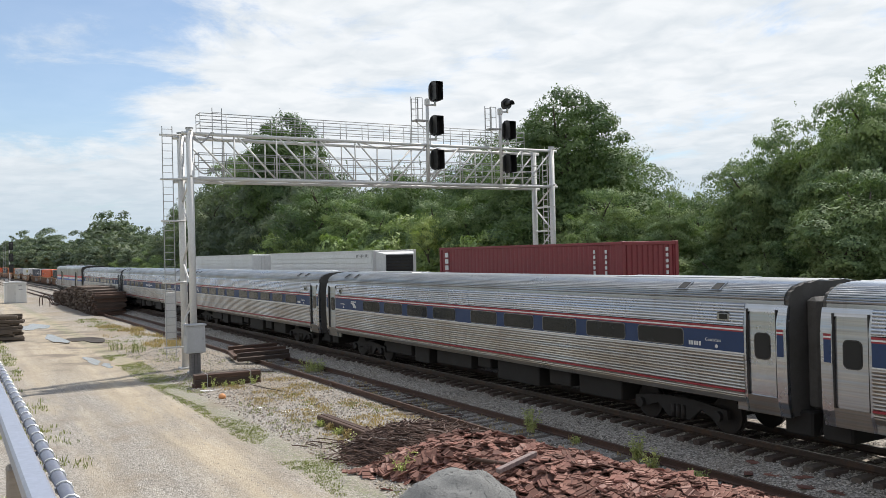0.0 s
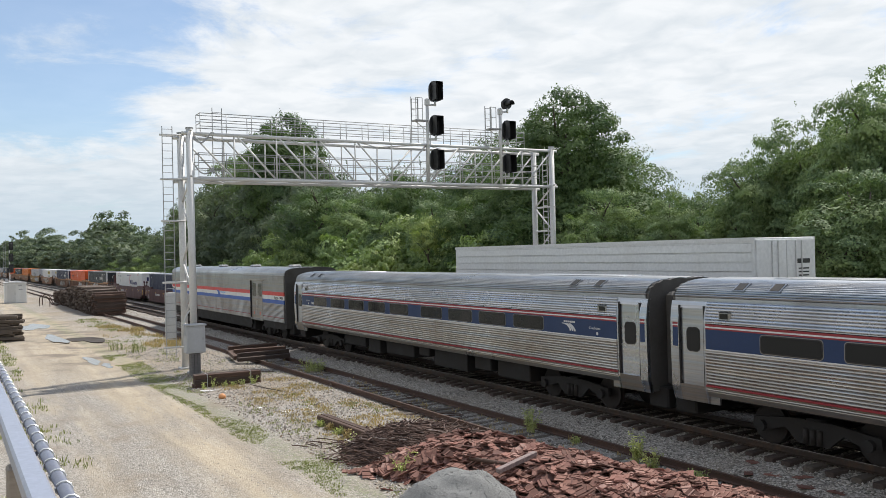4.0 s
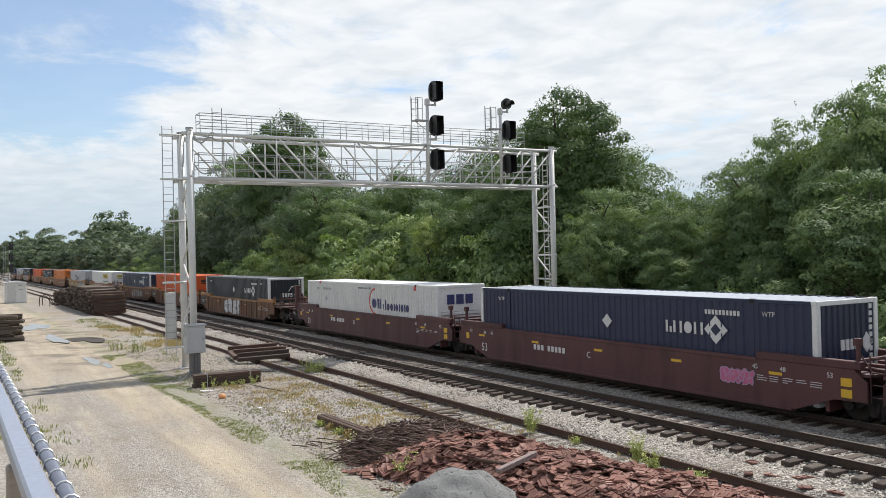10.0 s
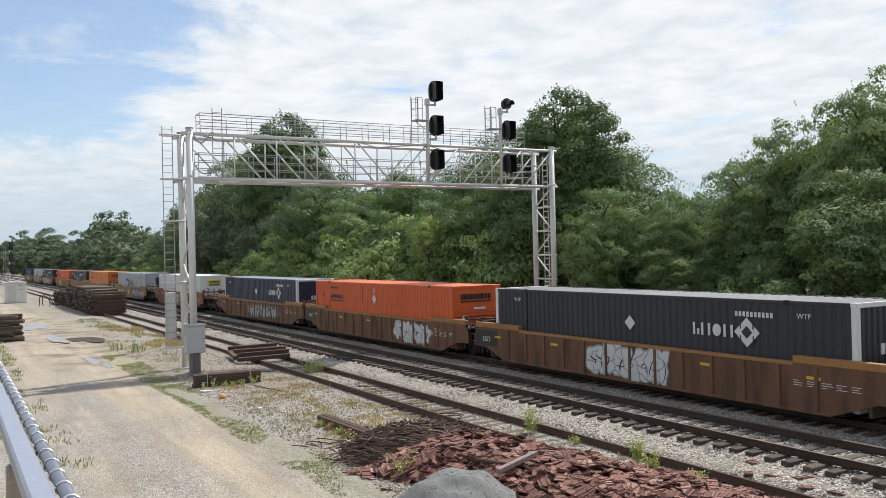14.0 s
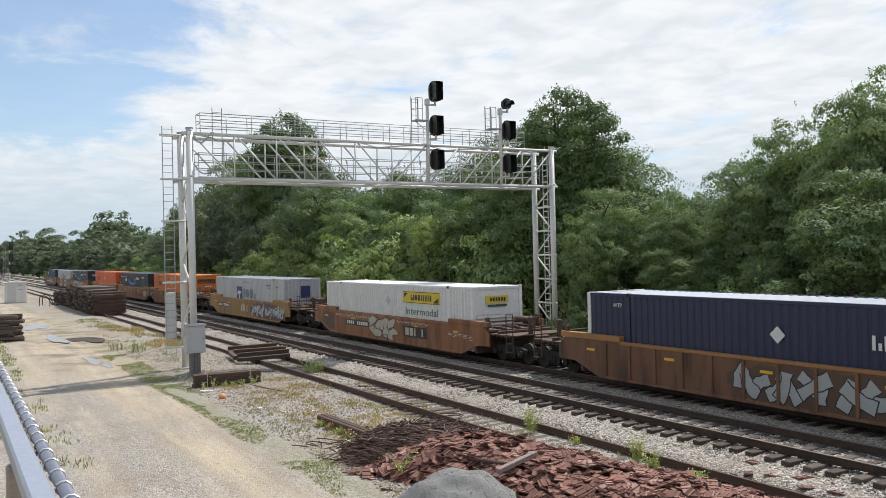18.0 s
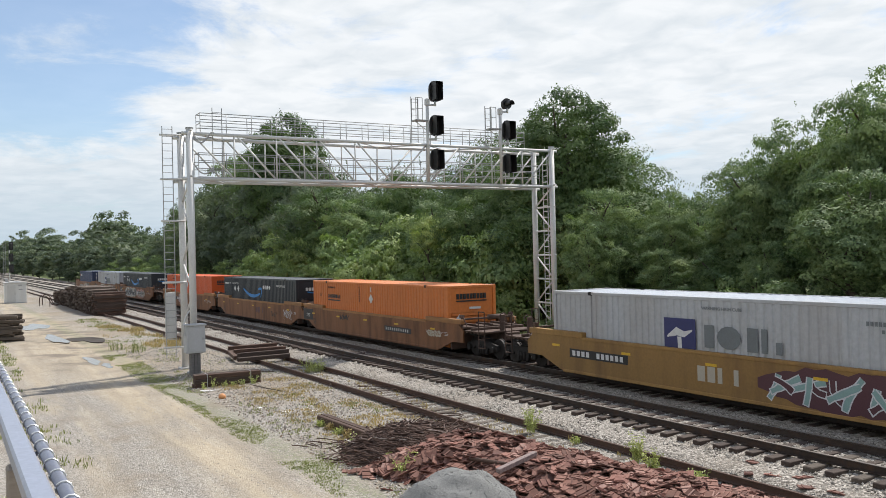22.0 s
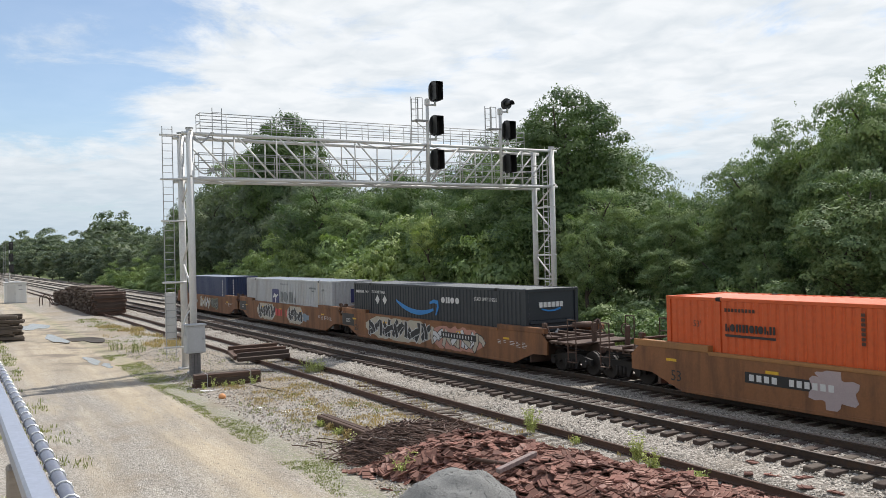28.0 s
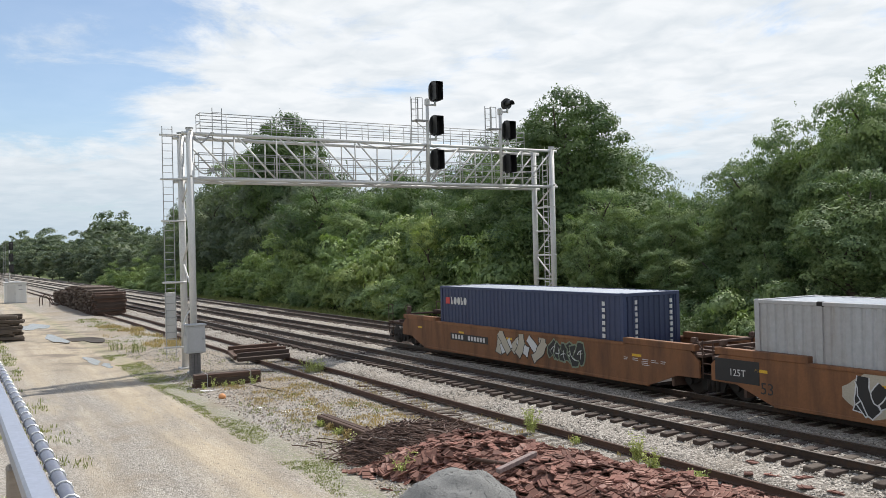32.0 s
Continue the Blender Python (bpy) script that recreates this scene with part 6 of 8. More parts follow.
def wild(parent, x0, x1, z0, z1, n, fill, line, seed, ground=None, extra=None, fat=0.30, slant=0.15):
    """Spray paint in thick bent strokes with a border on a wavy ground, no letters."""
    rnd = random.Random(seed)
    y, h = -1.4525, z1 - z0
    if ground:
        top, low = [], []
        for k in range(25):
            x = x0 - 0.25 + (x1 - x0 + 0.5) * k / 24
            pinch = min(1.0, 0.25 + 4 * min(k, 24 - k) / 24)
            top.append((x, min(1.36, z0 + h * (0.5 + pinch * rnd.uniform(0.46, 0.62)))))
            low.append((x, max(0.2, z0 + h * (0.5 - pinch * rnd.uniform(0.46, 0.62)))))
        part("graffiti_ground", Mesh().plate(top + low[::-1], y - 0.001, y + 0.002), ground, parent, "sprayed ground under the strokes")
    w = (x1 - x0) / n
    for i in range(n):
        strokes = []
        for q in range(3):
            th = (1.57, 0.6, 2.4)[(q + i) % 3] + rnd.uniform(-0.35, 0.35)
            half, bow = rnd.uniform(0.34, 0.55), rnd.uniform(-0.28, 0.28)
            cx, cz = (0.25, 0.75, 0.5)[q] + rnd.uniform(-0.12, 0.12), 0.5 + rnd.uniform(-0.1, 0.1)
            dx, dz = math.cos(th) * half, math.sin(th) * half
            strokes.append([(cx + dx * t - dz * bow * (1 - t * t), min(1.02, max(-0.02, cz + dz * t + dx * bow * (1 - t * t)))) for t in (-1, -0.4, 0.3, 1)])
        for q, st in enumerate(strokes):
            pts = []
            for a, b in st:
                pts.append((x0 + (i + a + slant * (b - 0.5)) * w, z0 + h * (0.08 + 0.84 * b)))
            fine = []
            for (ax, az), (bx, bz) in zip(pts, pts[1:]):
                fine += [(ax + (bx - ax) * t, az + (bz - az) * t) for t in (0, 0.5)]
            fine.append(pts[-1])
            wd = fat * min(h, w * 1.3)
            ws = [wd * rnd.uniform(0.75, 1.15) for _ in fine]
            step = 0.0006 * i + 0.0022 * q
            g = part("graffiti", ribbon(Mesh(), fine, ws, y - 0.0045 - step, y - 0.001), (extra if extra and rnd.random() < 0.3 else fill), parent, "thick sprayed stroke" if i + q == 0 else "")
            if line:
                part("outline", ribbon(Mesh(), [(a + (a - b) * 0.25, c2 + (c2 - d2) * 0.25) for (a, c2), (b, d2) in zip(fine[:1], fine[1:2])] + fine[1:-1] + [fine[-1]], [v + 0.07 for v in ws], y - 0.0030 - step, y - 0.0005), line, g)


def load(c, kind, x, z=FLOOR, L=CL):
    near_marks(c, kind, L, CHARCOAL if "charcoal" in c["label"] else NAVY)
    return ride(c, Y_MID, x, z, freight_at)


G3 = "freight train cars"
# containers (offset of the -x end)
for x, roof in ((77.8, ROOFGREY), (54.4, ROOFGREY), (35.1, ROOFGREY), (-46.4, ROOFGREY)):
    load(container("navy blue corrugated container with white corner posts", CL, NAVY, NAVY, CWHITE, roof), "navy", x)
load(container("charcoal corrugated container with white corner posts", CL, CHARCOAL, CHARCOAL, CWHITE, ROOFDARK), "navy", -7.8)
load(container("white container with dark blue lettering shapes and a red arc", CL, CWHITE, CWHITE, CWHITE, CWHITE, door_end="ribs"), "white", 15.5)
for x, m in ((-27.2, ORANGE), (-116.7, ORANGE_FADED), (-155.3, ORANGE)):
    load(container("bright orange corrugated container with black lettering shapes" if m is ORANGE else "faded orange corrugated container with black lettering shapes", CL, m, m, m, m, door_end="ribs"), "orange", x)
load(container("white ribbed container with a yellow sign and green lettering", CL, CWHITE, CWHITE, CWHITE, CWHITE, door_end="ribs"), "rental", -69.85)
for x in (-93.1, -197.7):
    load(container("pale grey ribbed container with a dark blue bird panel", CL, PALE_GREY, PALE_GREY, PALE_GREY, ROOFGREY), "grey", x)
for x in (-135.6, -178.7):
    load(container("charcoal container with a sky blue curved arrow", CL, CHARCOAL, CHARCOAL, CHARCOAL, ROOFDARK, door_end="ribs"), "dark", x)
load(container("short blue corrugated container with white numbers", 12.05, ROYAL, ROYAL, ROYAL, ROOFGREY), "forty_blue", -215.05, L=12.05)
load(container("short dark red corrugated container with white numbers", 12.05, CRIMSON, CRIMSON, CRIMSON, CRIMSON, ribbed=0.014), "forty_red", 142.1, 2.0, L=12.05)
load(container("short brown corrugated container under a red one", 12.05, RUSTBROWN, RUSTBROWN, RUSTBROWN, ROOFGREY, height=1.7), "plain", 142.1, 0.28, L=12.05)


def trailer(label, reefer, flip):
    """A white box trailer carried on a low rail car; its reefer nose or rear doors face +x."""
    c = thing("box_trailer", label, "box trailer", "trailers on rail cars")
    L, w, z0, z1 = 16.0, 1.28, 1.95, 4.72
    part("body", Mesh().box(0.0, L, -w, w, z0, z1, 0.02), CWHITE, c, "white sheet-sided box")
    for s in (-1, 1):
        for k in range(9):
            za = z0 + 0.18 + k * 0.274
            part("side_panel", Mesh().box(0.08, L - 0.1, *sorted((s * w, s * (w + 0.016))), za, za + 0.24, 0.008), CWHITE, c)
        part("top_rail", Mesh().box(0.0, L, *sorted((s * (w - 0.02), s * (w + 0.02))), z1 - 0.10, z1 + 0.01), GALV, c)
        part("bottom_rail", Mesh().box(0.0, L, *sorted((s * (w - 0.02), s * (w + 0.02))), z0 - 0.03, z0 + 0.16), GALV, c)
    if reefer:
        part("front_frame", Mesh().box(L, L + 0.05, -w, w, z0, z1, 0.01), GALV, c)
        n = part("cooling_unit", Mesh().rings([[(L + 0.05, -1.1, z0 + 0.9), (L + 0.05, 1.1, z0 + 0.9), (L + 0.05, 1.1, z1 - 0.08), (L + 0.05, -1.1, z1 - 0.08)], [(L + 0.6, -0.85, z0 + 1.0), (L + 0.6, 0.85, z0 + 1.0), (L + 0.6, 0.85, z1 - 0.2), (L + 0.6, -0.85, z1 - 0.2)]]), CWHITE, c)
        g = Mesh()
        for k in range(9):
            g.box(L + 0.605, L + 0.63, -0.78, 0.78, z0 + 1.1 + k * 0.165, z0 + 1.2 + k * 0.165)
        part("grille", g, MARK_BLACK, n)
        part("grille_back", Mesh().box(L + 0.598, L + 0.606, -0.8, 0.8, z0 + 1.05, z1 - 0.25), RUBBER, n)
        bars(c, MARK_BLACK, L - 2.0, L - 0.4, z1 - 0.36, z1 - 0.2, -w - 0.012, 10, "number", 0.6)
    else:
        for yy in (-1, 1):
            d = part("door", Mesh().box(L, L + 0.04, *sorted((yy * 0.01, yy * (w - 0.03))), z0, z1 - 0.06, 0.01), CWHITE, c)
            for k in (0.25, 0.42):
                part("lock_rod", Mesh().rod((L + 0.06, yy * k * 1.5, z0 + 0.05), (L + 0.06, yy * k * 1.5, z1 - 0.1), 0.018, 6), GALV, d)
        m = Mesh().box(L + 0.04, L + 0.046, 0.45, 1.0, z1 - 0.75, z1 - 0.62)
        for k in range(3):
            m.box(L + 0.04, L + 0.046, 0.5, 0.95, z1 - 0.92 - k * 0.1, z1 - 0.88 - k * 0.1)
        part("marking", m, MARK_BLACK, c)
    part("landing_gear", Mesh().box(L - 3.2, L - 3.0, -0.95, -0.8, 1.15, z0).box(L - 3.2, L - 3.0, 0.8, 0.95, 1.15, z0), UNDER, c)
    part("tandem", Mesh().rod((2.2, -1.2, 1.55), (2.2, 1.2, 1.55), 0.5, 14).rod((3.5, -1.2, 1.55), (3.5, 1.2, 1.55), 0.5, 14), RUBBER, c)
    return c


ride(trailer("white refrigerated box trailer with a dark cooling grille", True, False), Y_MID, 119.1, 0, freight_at)
ride(trailer("white box trailer with closed rear doors", False, True), Y_MID, 99.1, 0, freight_at)


def car_at(centre, c):
    return ride(c, Y_MID, centre, 0, freight_at)


H = CL / 2
car_at(85.8, well_car("red well car with white stencilled markings", REDCAR, REDCAR, False, "coupler", "coupler", G3, fifty=PALE_MARK))
a1 = car_at(62.35, well_car("maroon well car with pink graffiti", MAROON, MAROON, False, "joint", "coupler", G3, fifty=PALE_MARK))
a2 = car_at(43.05, well_car("maroon well car carrying a navy container", MAROON, MAROON, False, "joint", "joint", G3, fifty=PALE_MARK))
a3 = car_at(23.5, well_car("maroon well car carrying a white container", MAROON, MAROON, False, "coupler", "joint", G3, fifty=PALE_MARK, unit="B"))
b1 = car_at(0.2, well_car("rusty brown ribbed well car with white graffiti", RUSTBROWN, OCHRE_TOP, True, "joint", "coupler", G3, number=False, panel=(-1,)))
b2 = car_at(-19.2, well_car("rusty brown ribbed well car with ochre top chord", RUSTBROWN, OCHRE_TOP, True, "joint", "joint", G3, number=False, panel=(-1,)))
b3 = car_at(-38.4, well_car("rusty brown ribbed well car with grey block graffiti", RUSTBROWN, OCHRE_TOP, True, "coupler", "joint", G3, number=False))
d1 = car_at(-61.9, well_car("rust-stained brown well car with black sign panel", UMBER, UMBER, False, "coupler", "coupler", G3, number="plate"))
e1 = car_at(-85.1, well_car("yellow well car with plum graffiti", AMBER, AMBER, False, "coupler", "coupler", G3, number="plate", board=-6.9))
f1 = car_at(-108.7, well_car("faded ochre well car under an orange container", OCHRE, OCHRE_TOP, False, "joint", "coupler", G3, number=False, fifty=MARK_BLACK, panel=(-1,)))
f2 = car_at(-127.6, well_car("faded ochre well car with thin spray tags", OCHRE, OCHRE_TOP, False, "joint", "joint", G3, number=False, fifty=MARK_BLACK))
f3 = car_at(-147.3, well_car("faded ochre well car with white ghost graffiti", OCHRE, OCHRE_TOP, False, "coupler", "joint", G3, number="plate", fifty=MARK_BLACK))
h1 = car_at(-170.7, well_car("faded ochre well car covered in pale graffiti", OCHRE, OCHRE, False, "joint", "coupler", G3, number=False, fifty=MARK_BLACK, panel=(-1,)))
h2 = car_at(-189.7, well_car("faded ochre well car with black graffiti", OCHRE, OCHRE, False, "joint", "joint", G3, number=False, fifty=MARK_BLACK, panel=(-1,)))
h3 = car_at(-209.05, well_car("faded ochre well car at the train's end", OCHRE, OCHRE, False, "coupler", "joint", G3, number="plate"))
car_at(127.2, well_car("ochre low rail car under a white trailer", OCHRE, OCHRE, False, "coupler", "coupler", G3))
car_at(107.2, well_car("ochre low rail car under a box trailer", OCHRE, OCHRE, False, "coupler", "coupler", G3))
car_at(148.2, well_car("maroon well car under two stacked containers", MAROON, MAROON, False, "coupler", "coupler", G3))

# spray paint and signs on the near sides
wild(a1, -2.25, 3.1, 0.28, 1.30, 5, SPRAY_PINK, SPRAY_WHITE, 3, MARK_BLACK, SPRAY_CORAL, 0.40, 0.3)
scrawl(a1, 3.55, 4.4, 1.14, 1.32, 3, SPRAY_PINK, MAROON, 4)
scrawl(a2, 5.0, 6.0, 0.66, 1.06, 4, SPRAY_PINK, SPRAY_LILAC, 5)
scrawl(b1, -1.95, 1.6, 0.26, 1.30, 6, SPRAY_WHITE, SPRAY_GREY, 7, 0.1, MARK_BLACK, 0.75, 26)
scrawl(b2, 2.8, 6.0, 0.26, 1.22, 5, SPRAY_WHITE, SPRAY_GREY, 8, 0.15, MARK_BLACK, 0.75, 26)
wild(b3, -1.5, 4.9, 0.26, 1.26, 6, SPRAY_GREY, MARK_BLACK, 11, SPRAY_BROWN, None, 0.34, 0.0)
scrawl(d1, -1.65, 0.80, 0.28, 1.28, 2, SPRAY_TAN, SPRAY_BROWN, 13, 0.3, None, 0.55, 26)
part("paint_patch", Mesh().plate([(-8.3, 0.62), (-7.2, 0.34), (-6.6, 0.34), (-6.55, 1.24), (-8.25, 1.30)], -1.4535, -1.452), SPRAY_BROWN, d1, "grey brown patch of overpaint")
wild(d1, -6.4, -1.9, 1.06, 1.32, 9, SPRAY_TAN, None, 14, None, None, 0.10, 0.1)
wild(d1, 1.2, 4.4, 1.08, 1.30, 7, SPRAY_TAN, None, 15, None, None, 0.10, 0.1)
sg = part("sign", Mesh().box(1.9, 4.2, -1.460, -1.452, 0.52, 1.04), MARK_BLACK, d1, "black sign panel with pale letter shapes")
word_shape(sg, SPRAY_TAN, 2.10, 4.05, 0.60, 0.96, -1.460, "IIH", heavy=0.3)
wild(e1, 1.5, 8.3, 0.28, 1.24, 7, SPRAY_TEAL, SPRAY_WHITE, 17, SPRAY_PLUM, SPRAY_PLUM, 0.16, 0.4)
word_shape(e1, SPRAY_TAN, -0.95, 0.75, 0.55, 1.0, -1.452, "IIH", heavy=0.3)
pl = part("number_board", Mesh().box(1.9, 4.75, -1.458, -1.452, 0.66, 0.92), MARK_BLACK, f1, "black number board")
bars(pl, PALE_MARK, 2.05, 4.6, 0.72, 0.86, -1.459, 11, "number", 0.68)
wild(f1, -3.75, -2.55, 0.86, 1.26, 4, MARK_BLACK, None, 26, None, None, 0.16, 0.3)
scrawl(f1, 6.4, 7.5, 0.70, 1.0, 4, SPRAY_TAN, OCHRE, 19)
wild(f2, 3.6, 4.7, 0.36, 0.9, 3, SPRAY_BROWN, None, 23, None, MARK_BLACK, 0.10, 0.2)
wild(f2, 5.9, 7.5, 0.36, 1.16, 4, SPRAY_WHITE, None, 24, None, None, 0.07, 0.1)
word_shape(f2, SPRAY_PLUM, 0.25, 2.0, 0.62, 1.0, -1.452, "IIH", label="faded plum block shapes", heavy=0.3)
ghost = Mesh()
blob(ghost, -2.15, 0.80, 0.66, 0.50, random.Random(29), -1.4600, -1.4525, n=30)
blob(ghost, -2.30, 1.12, 0.34, 0.18, random.Random(30), -1.4606, -1.4525, n=30)
part("graffiti", ghost, flat("pale_pink_spray_paint", (0.46, 0.37, 0.37)), f3, "pale pink sprayed shape")
scrawl(f3, 1.9, 4.6, 0.28, 1.22, 5, OCHRE, SPRAY_BROWN, 31)
wild(h1, -6.0, 0.6, 0.28, 1.30, 7, MARK_BLACK, SPRAY_WHITE, 37, SPRAY_TAN, None, 0.28, 0.25)
wild(h1, 0.8, 5.0, 0.28, 1.20, 5, SPRAY_TAN, MARK_BLACK, 38, SPRAY_SALMON, SPRAY_WHITE, 0.26, 0.3)
pl = part("number_board", Mesh().box(1.7, 4.6, -1.466, -1.460, 0.74, 1.0), MARK_BLACK, h1, "black number board")
bars(pl, PALE_MARK, 1.85, 4.45, 0.80, 0.94, -1.467, 11, "number", 0.68)
wild(h2, -5.0, -1.6, 0.30, 1.34, 4, MARK_BLACK, SPRAY_WHITE, 41, SPRAY_TAN, None, 0.30, 0.1)
wild(h2, 1.0, 3.5, 0.28, 1.30, 3, MARK_BLACK, SPRAY_WHITE, 43, SPRAY_TAN, None, 0.30, 0.1)
word_shape(h2, MARK_RED, -1.40, 1.0, 0.60, 1.06, -1.468, "IIH", label="faded red block shapes", heavy=0.3)
blue_tip = Mesh()
blob(blue_tip, 4.1, 0.72, 0.55, 0.26, random.Random(5), -1.455, -1.452)
part("graffiti", blue_tip, SPRAY_BLUE, h2, "grey blue sprayed tip")
wild(h3, -1.3, 2.0, 0.28, 1.38, 3, SPRAY_TAN, MARK_BLACK, 47, None, SPRAY_WHITE, 0.34, 0.1)
scrawl(h3, 2.3, 4.1, 0.42, 1.20, 4, MARK_BLACK, SPRAY_GREEN, 53, 0.0, SPRAY_WHITE)

# ---- woods ----
def leaf_quad(m, p, nrm, size, rnd):
    u = nrm.orthogonal().normalized()
    u.rotate(Matrix.Rotation(rnd.uniform(0, 6.28), 3, nrm))
    w = nrm.cross(u)
    a, b = size * rnd.uniform(0.75, 1.25), size * rnd.uniform(0.45, 0.7)
    k = len(m.v)
    tip = nrm * (-0.25 * size)
    m.v += [tuple(p - u * a * 0.5 + tip), tuple(p + w * b * 0.5), tuple(p + u * a * 0.5 + tip), tuple(p - w * b * 0.5)]
    m.f.append((k, k + 1, k + 2, k + 3))


def crown_mesh(seed, rx, rz, boughs, leaves, size, zc, ragged=0.25, bough=(0.24, 0.42), shell=0.66, blunt=2.0, wisps=0, flat=0.66, core=0.62):
    """A crown of domed boughs, each a lumpy shell of small leaves with open shade under it, and loose shoots standing out of the outline."""
    rnd = random.Random(seed)
    r = np.random.RandomState(seed)
    m = Mesh()
    V = []

    def spread(p, nrm, scale):
        n = len(p)
        nrm = nrm / (np.linalg.norm(nrm, axis=1)[:, None] + 1e-9)
        u = np.cross(nrm, r.normal(size=(n, 3)))
        u /= np.linalg.norm(u, axis=1)[:, None] + 1e-9
        w = np.cross(nrm, u)
        a = (size * scale * (0.6 + 0.8 * r.rand(n)))[:, None]
        V.append(np.stack([p + u * a * 0.66, p - u * a * 0.42 + w * a * 0.40, p - u * a * 0.42 - w * a * 0.40], 1).reshape(-1, 3))

    def place(cz, th, out):
        rr = math.sqrt(max(0.0, 1 - abs(cz) ** blunt))
        lump = 1 + ragged * noise.noise(Vector((math.cos(th) * 1.6, math.sin(th) * 1.6, cz * 1.9 + seed)))
        return np.array((math.cos(th) * rr * rx * out * lump, math.sin(th) * rr * rx * out * lump, zc + cz * rz * out * lump))

    for c in range(boughs):
        big = rnd.uniform(*bough)
        cz, th = -0.88 + 1.84 * (c + rnd.random()) / boughs, c * 2.39996 + rnd.uniform(-0.5, 0.5)
        out = rnd.uniform(shell, 1.04) - 0.62 * big
        ctr = place(cz, th, out)
        n = int(leaves * (big / (0.5 * (bough[0] + bough[1]))) ** 2)
        d = r.normal(size=(n, 3))
        d /= np.linalg.norm(d, axis=1)[:, None]
        low = (d[:, 2] < -0.05) & (r.rand(n) < 0.85)
        d[low, 2] *= -0.8
        wave = np.zeros(n)
        for k in range(5):          # small sprays on the bough
            wave += np.sin(d @ (r.normal(size=3) * (3.5 + 1.6 * k)) + 6.28 * r.rand()) * (0.15, 0.14, 0.12, 0.10, 0.08)[k]
        rad = big * rx * (0.92 + 0.75 * wave) * (1 - 0.30 * r.rand(n) ** 2.2)
        tilt = r.normal(size=2) * 0.22
        p = d * rad[:, None] * np.array((1, 1, flat))
        p[:, 2] += p[:, :2] @ tilt
        lean = np.array((ctr[0] / rx, ctr[1] / rx, 0.0)) * 0.25
        spread(p + ctr, d * 1.0 + lean + r.normal(size=(n, 3)) * 0.30 + np.array((0, 0, 0.35)), 0.85 + 0.3 * rnd.random())
    n = int(0.26 * boughs * leaves)     # inner leaves that close the crown
    d = r.normal(size=(n, 3))
    d /= np.linalg.norm(d, axis=1)[:, None]
    spread(np.array((0, 0, zc)) + d * np.array((rx, rx, rz)) * (core * (0.75 + 0.25 * r.rand(n)))[:, None], d + r.normal(size=(n, 3)) * 0.5, 1.55)
    for c in range(wisps):
        th = rnd.uniform(0, 2 * math.pi)
        root = place(rnd.uniform(-0.2, 1.0) if rnd.random() < 0.5 else rnd.uniform(0.6, 1.0), th, 0.84)
        way = np.array((math.cos(th) * rnd.uniform(0.1, 0.7), math.sin(th) * rnd.uniform(0.1, 0.7), rnd.uniform(0.7, 1.2)))
        t = r.rand(12)
        p = root + np.outer(t, way) * rx * rnd.uniform(0.04, 0.12) + r.normal(size=(12, 3)) * size * 0.5 * (1.2 - t)[:, None]
        spread(p, r.normal(size=(12, 3)) + np.array((0, 0, 0.3)), 0.7)
    V = np.concatenate(V)
    m.v = V.tolist()
    m.f = [(k, k + 1, k + 2) for k in range(0, len(V), 3)]
    return m


def trunk_mesh(seed, h, r, spread):
    rnd = random.Random(seed)
    m = Mesh()
    pts = [(rnd.uniform(-.1, .1) * k, rnd.uniform(-.1, .1) * k, h * k / 6) for k in range(7)]
    m.tube(pts, [r * 1.35, r, r * .9, r * .78, r * .62, r * .42, r * .15], 8)
    for k in range(9):
        i = rnd.randint(2, 5)
        a = Vector(pts[i])
        th = rnd.uniform(0, 6.28)
        b = a + Vector((math.cos(th) * spread * .45, math.sin(th) * spread * .45, h * .10))
        d = a + Vector((math.cos(th + .3) * spread * .85, math.sin(th + .3) * spread * .85, h * rnd.uniform(.14, .25)))
        m.tube([a, b, d], [r * .38, r * .25, r * .06], 6)
    return m


def make_kind(seed, h, rx, rz, leafm, boughs, leaves, size, zc, trunk=0.86, **shape):
    return (trunk_mesh(seed, h * trunk, 0.022 * h, rx * 0.6).data("trunk", BARK, True), crown_mesh(seed, rx, rz, boughs, leaves, size, zc, **shape).data("crown", leafm))


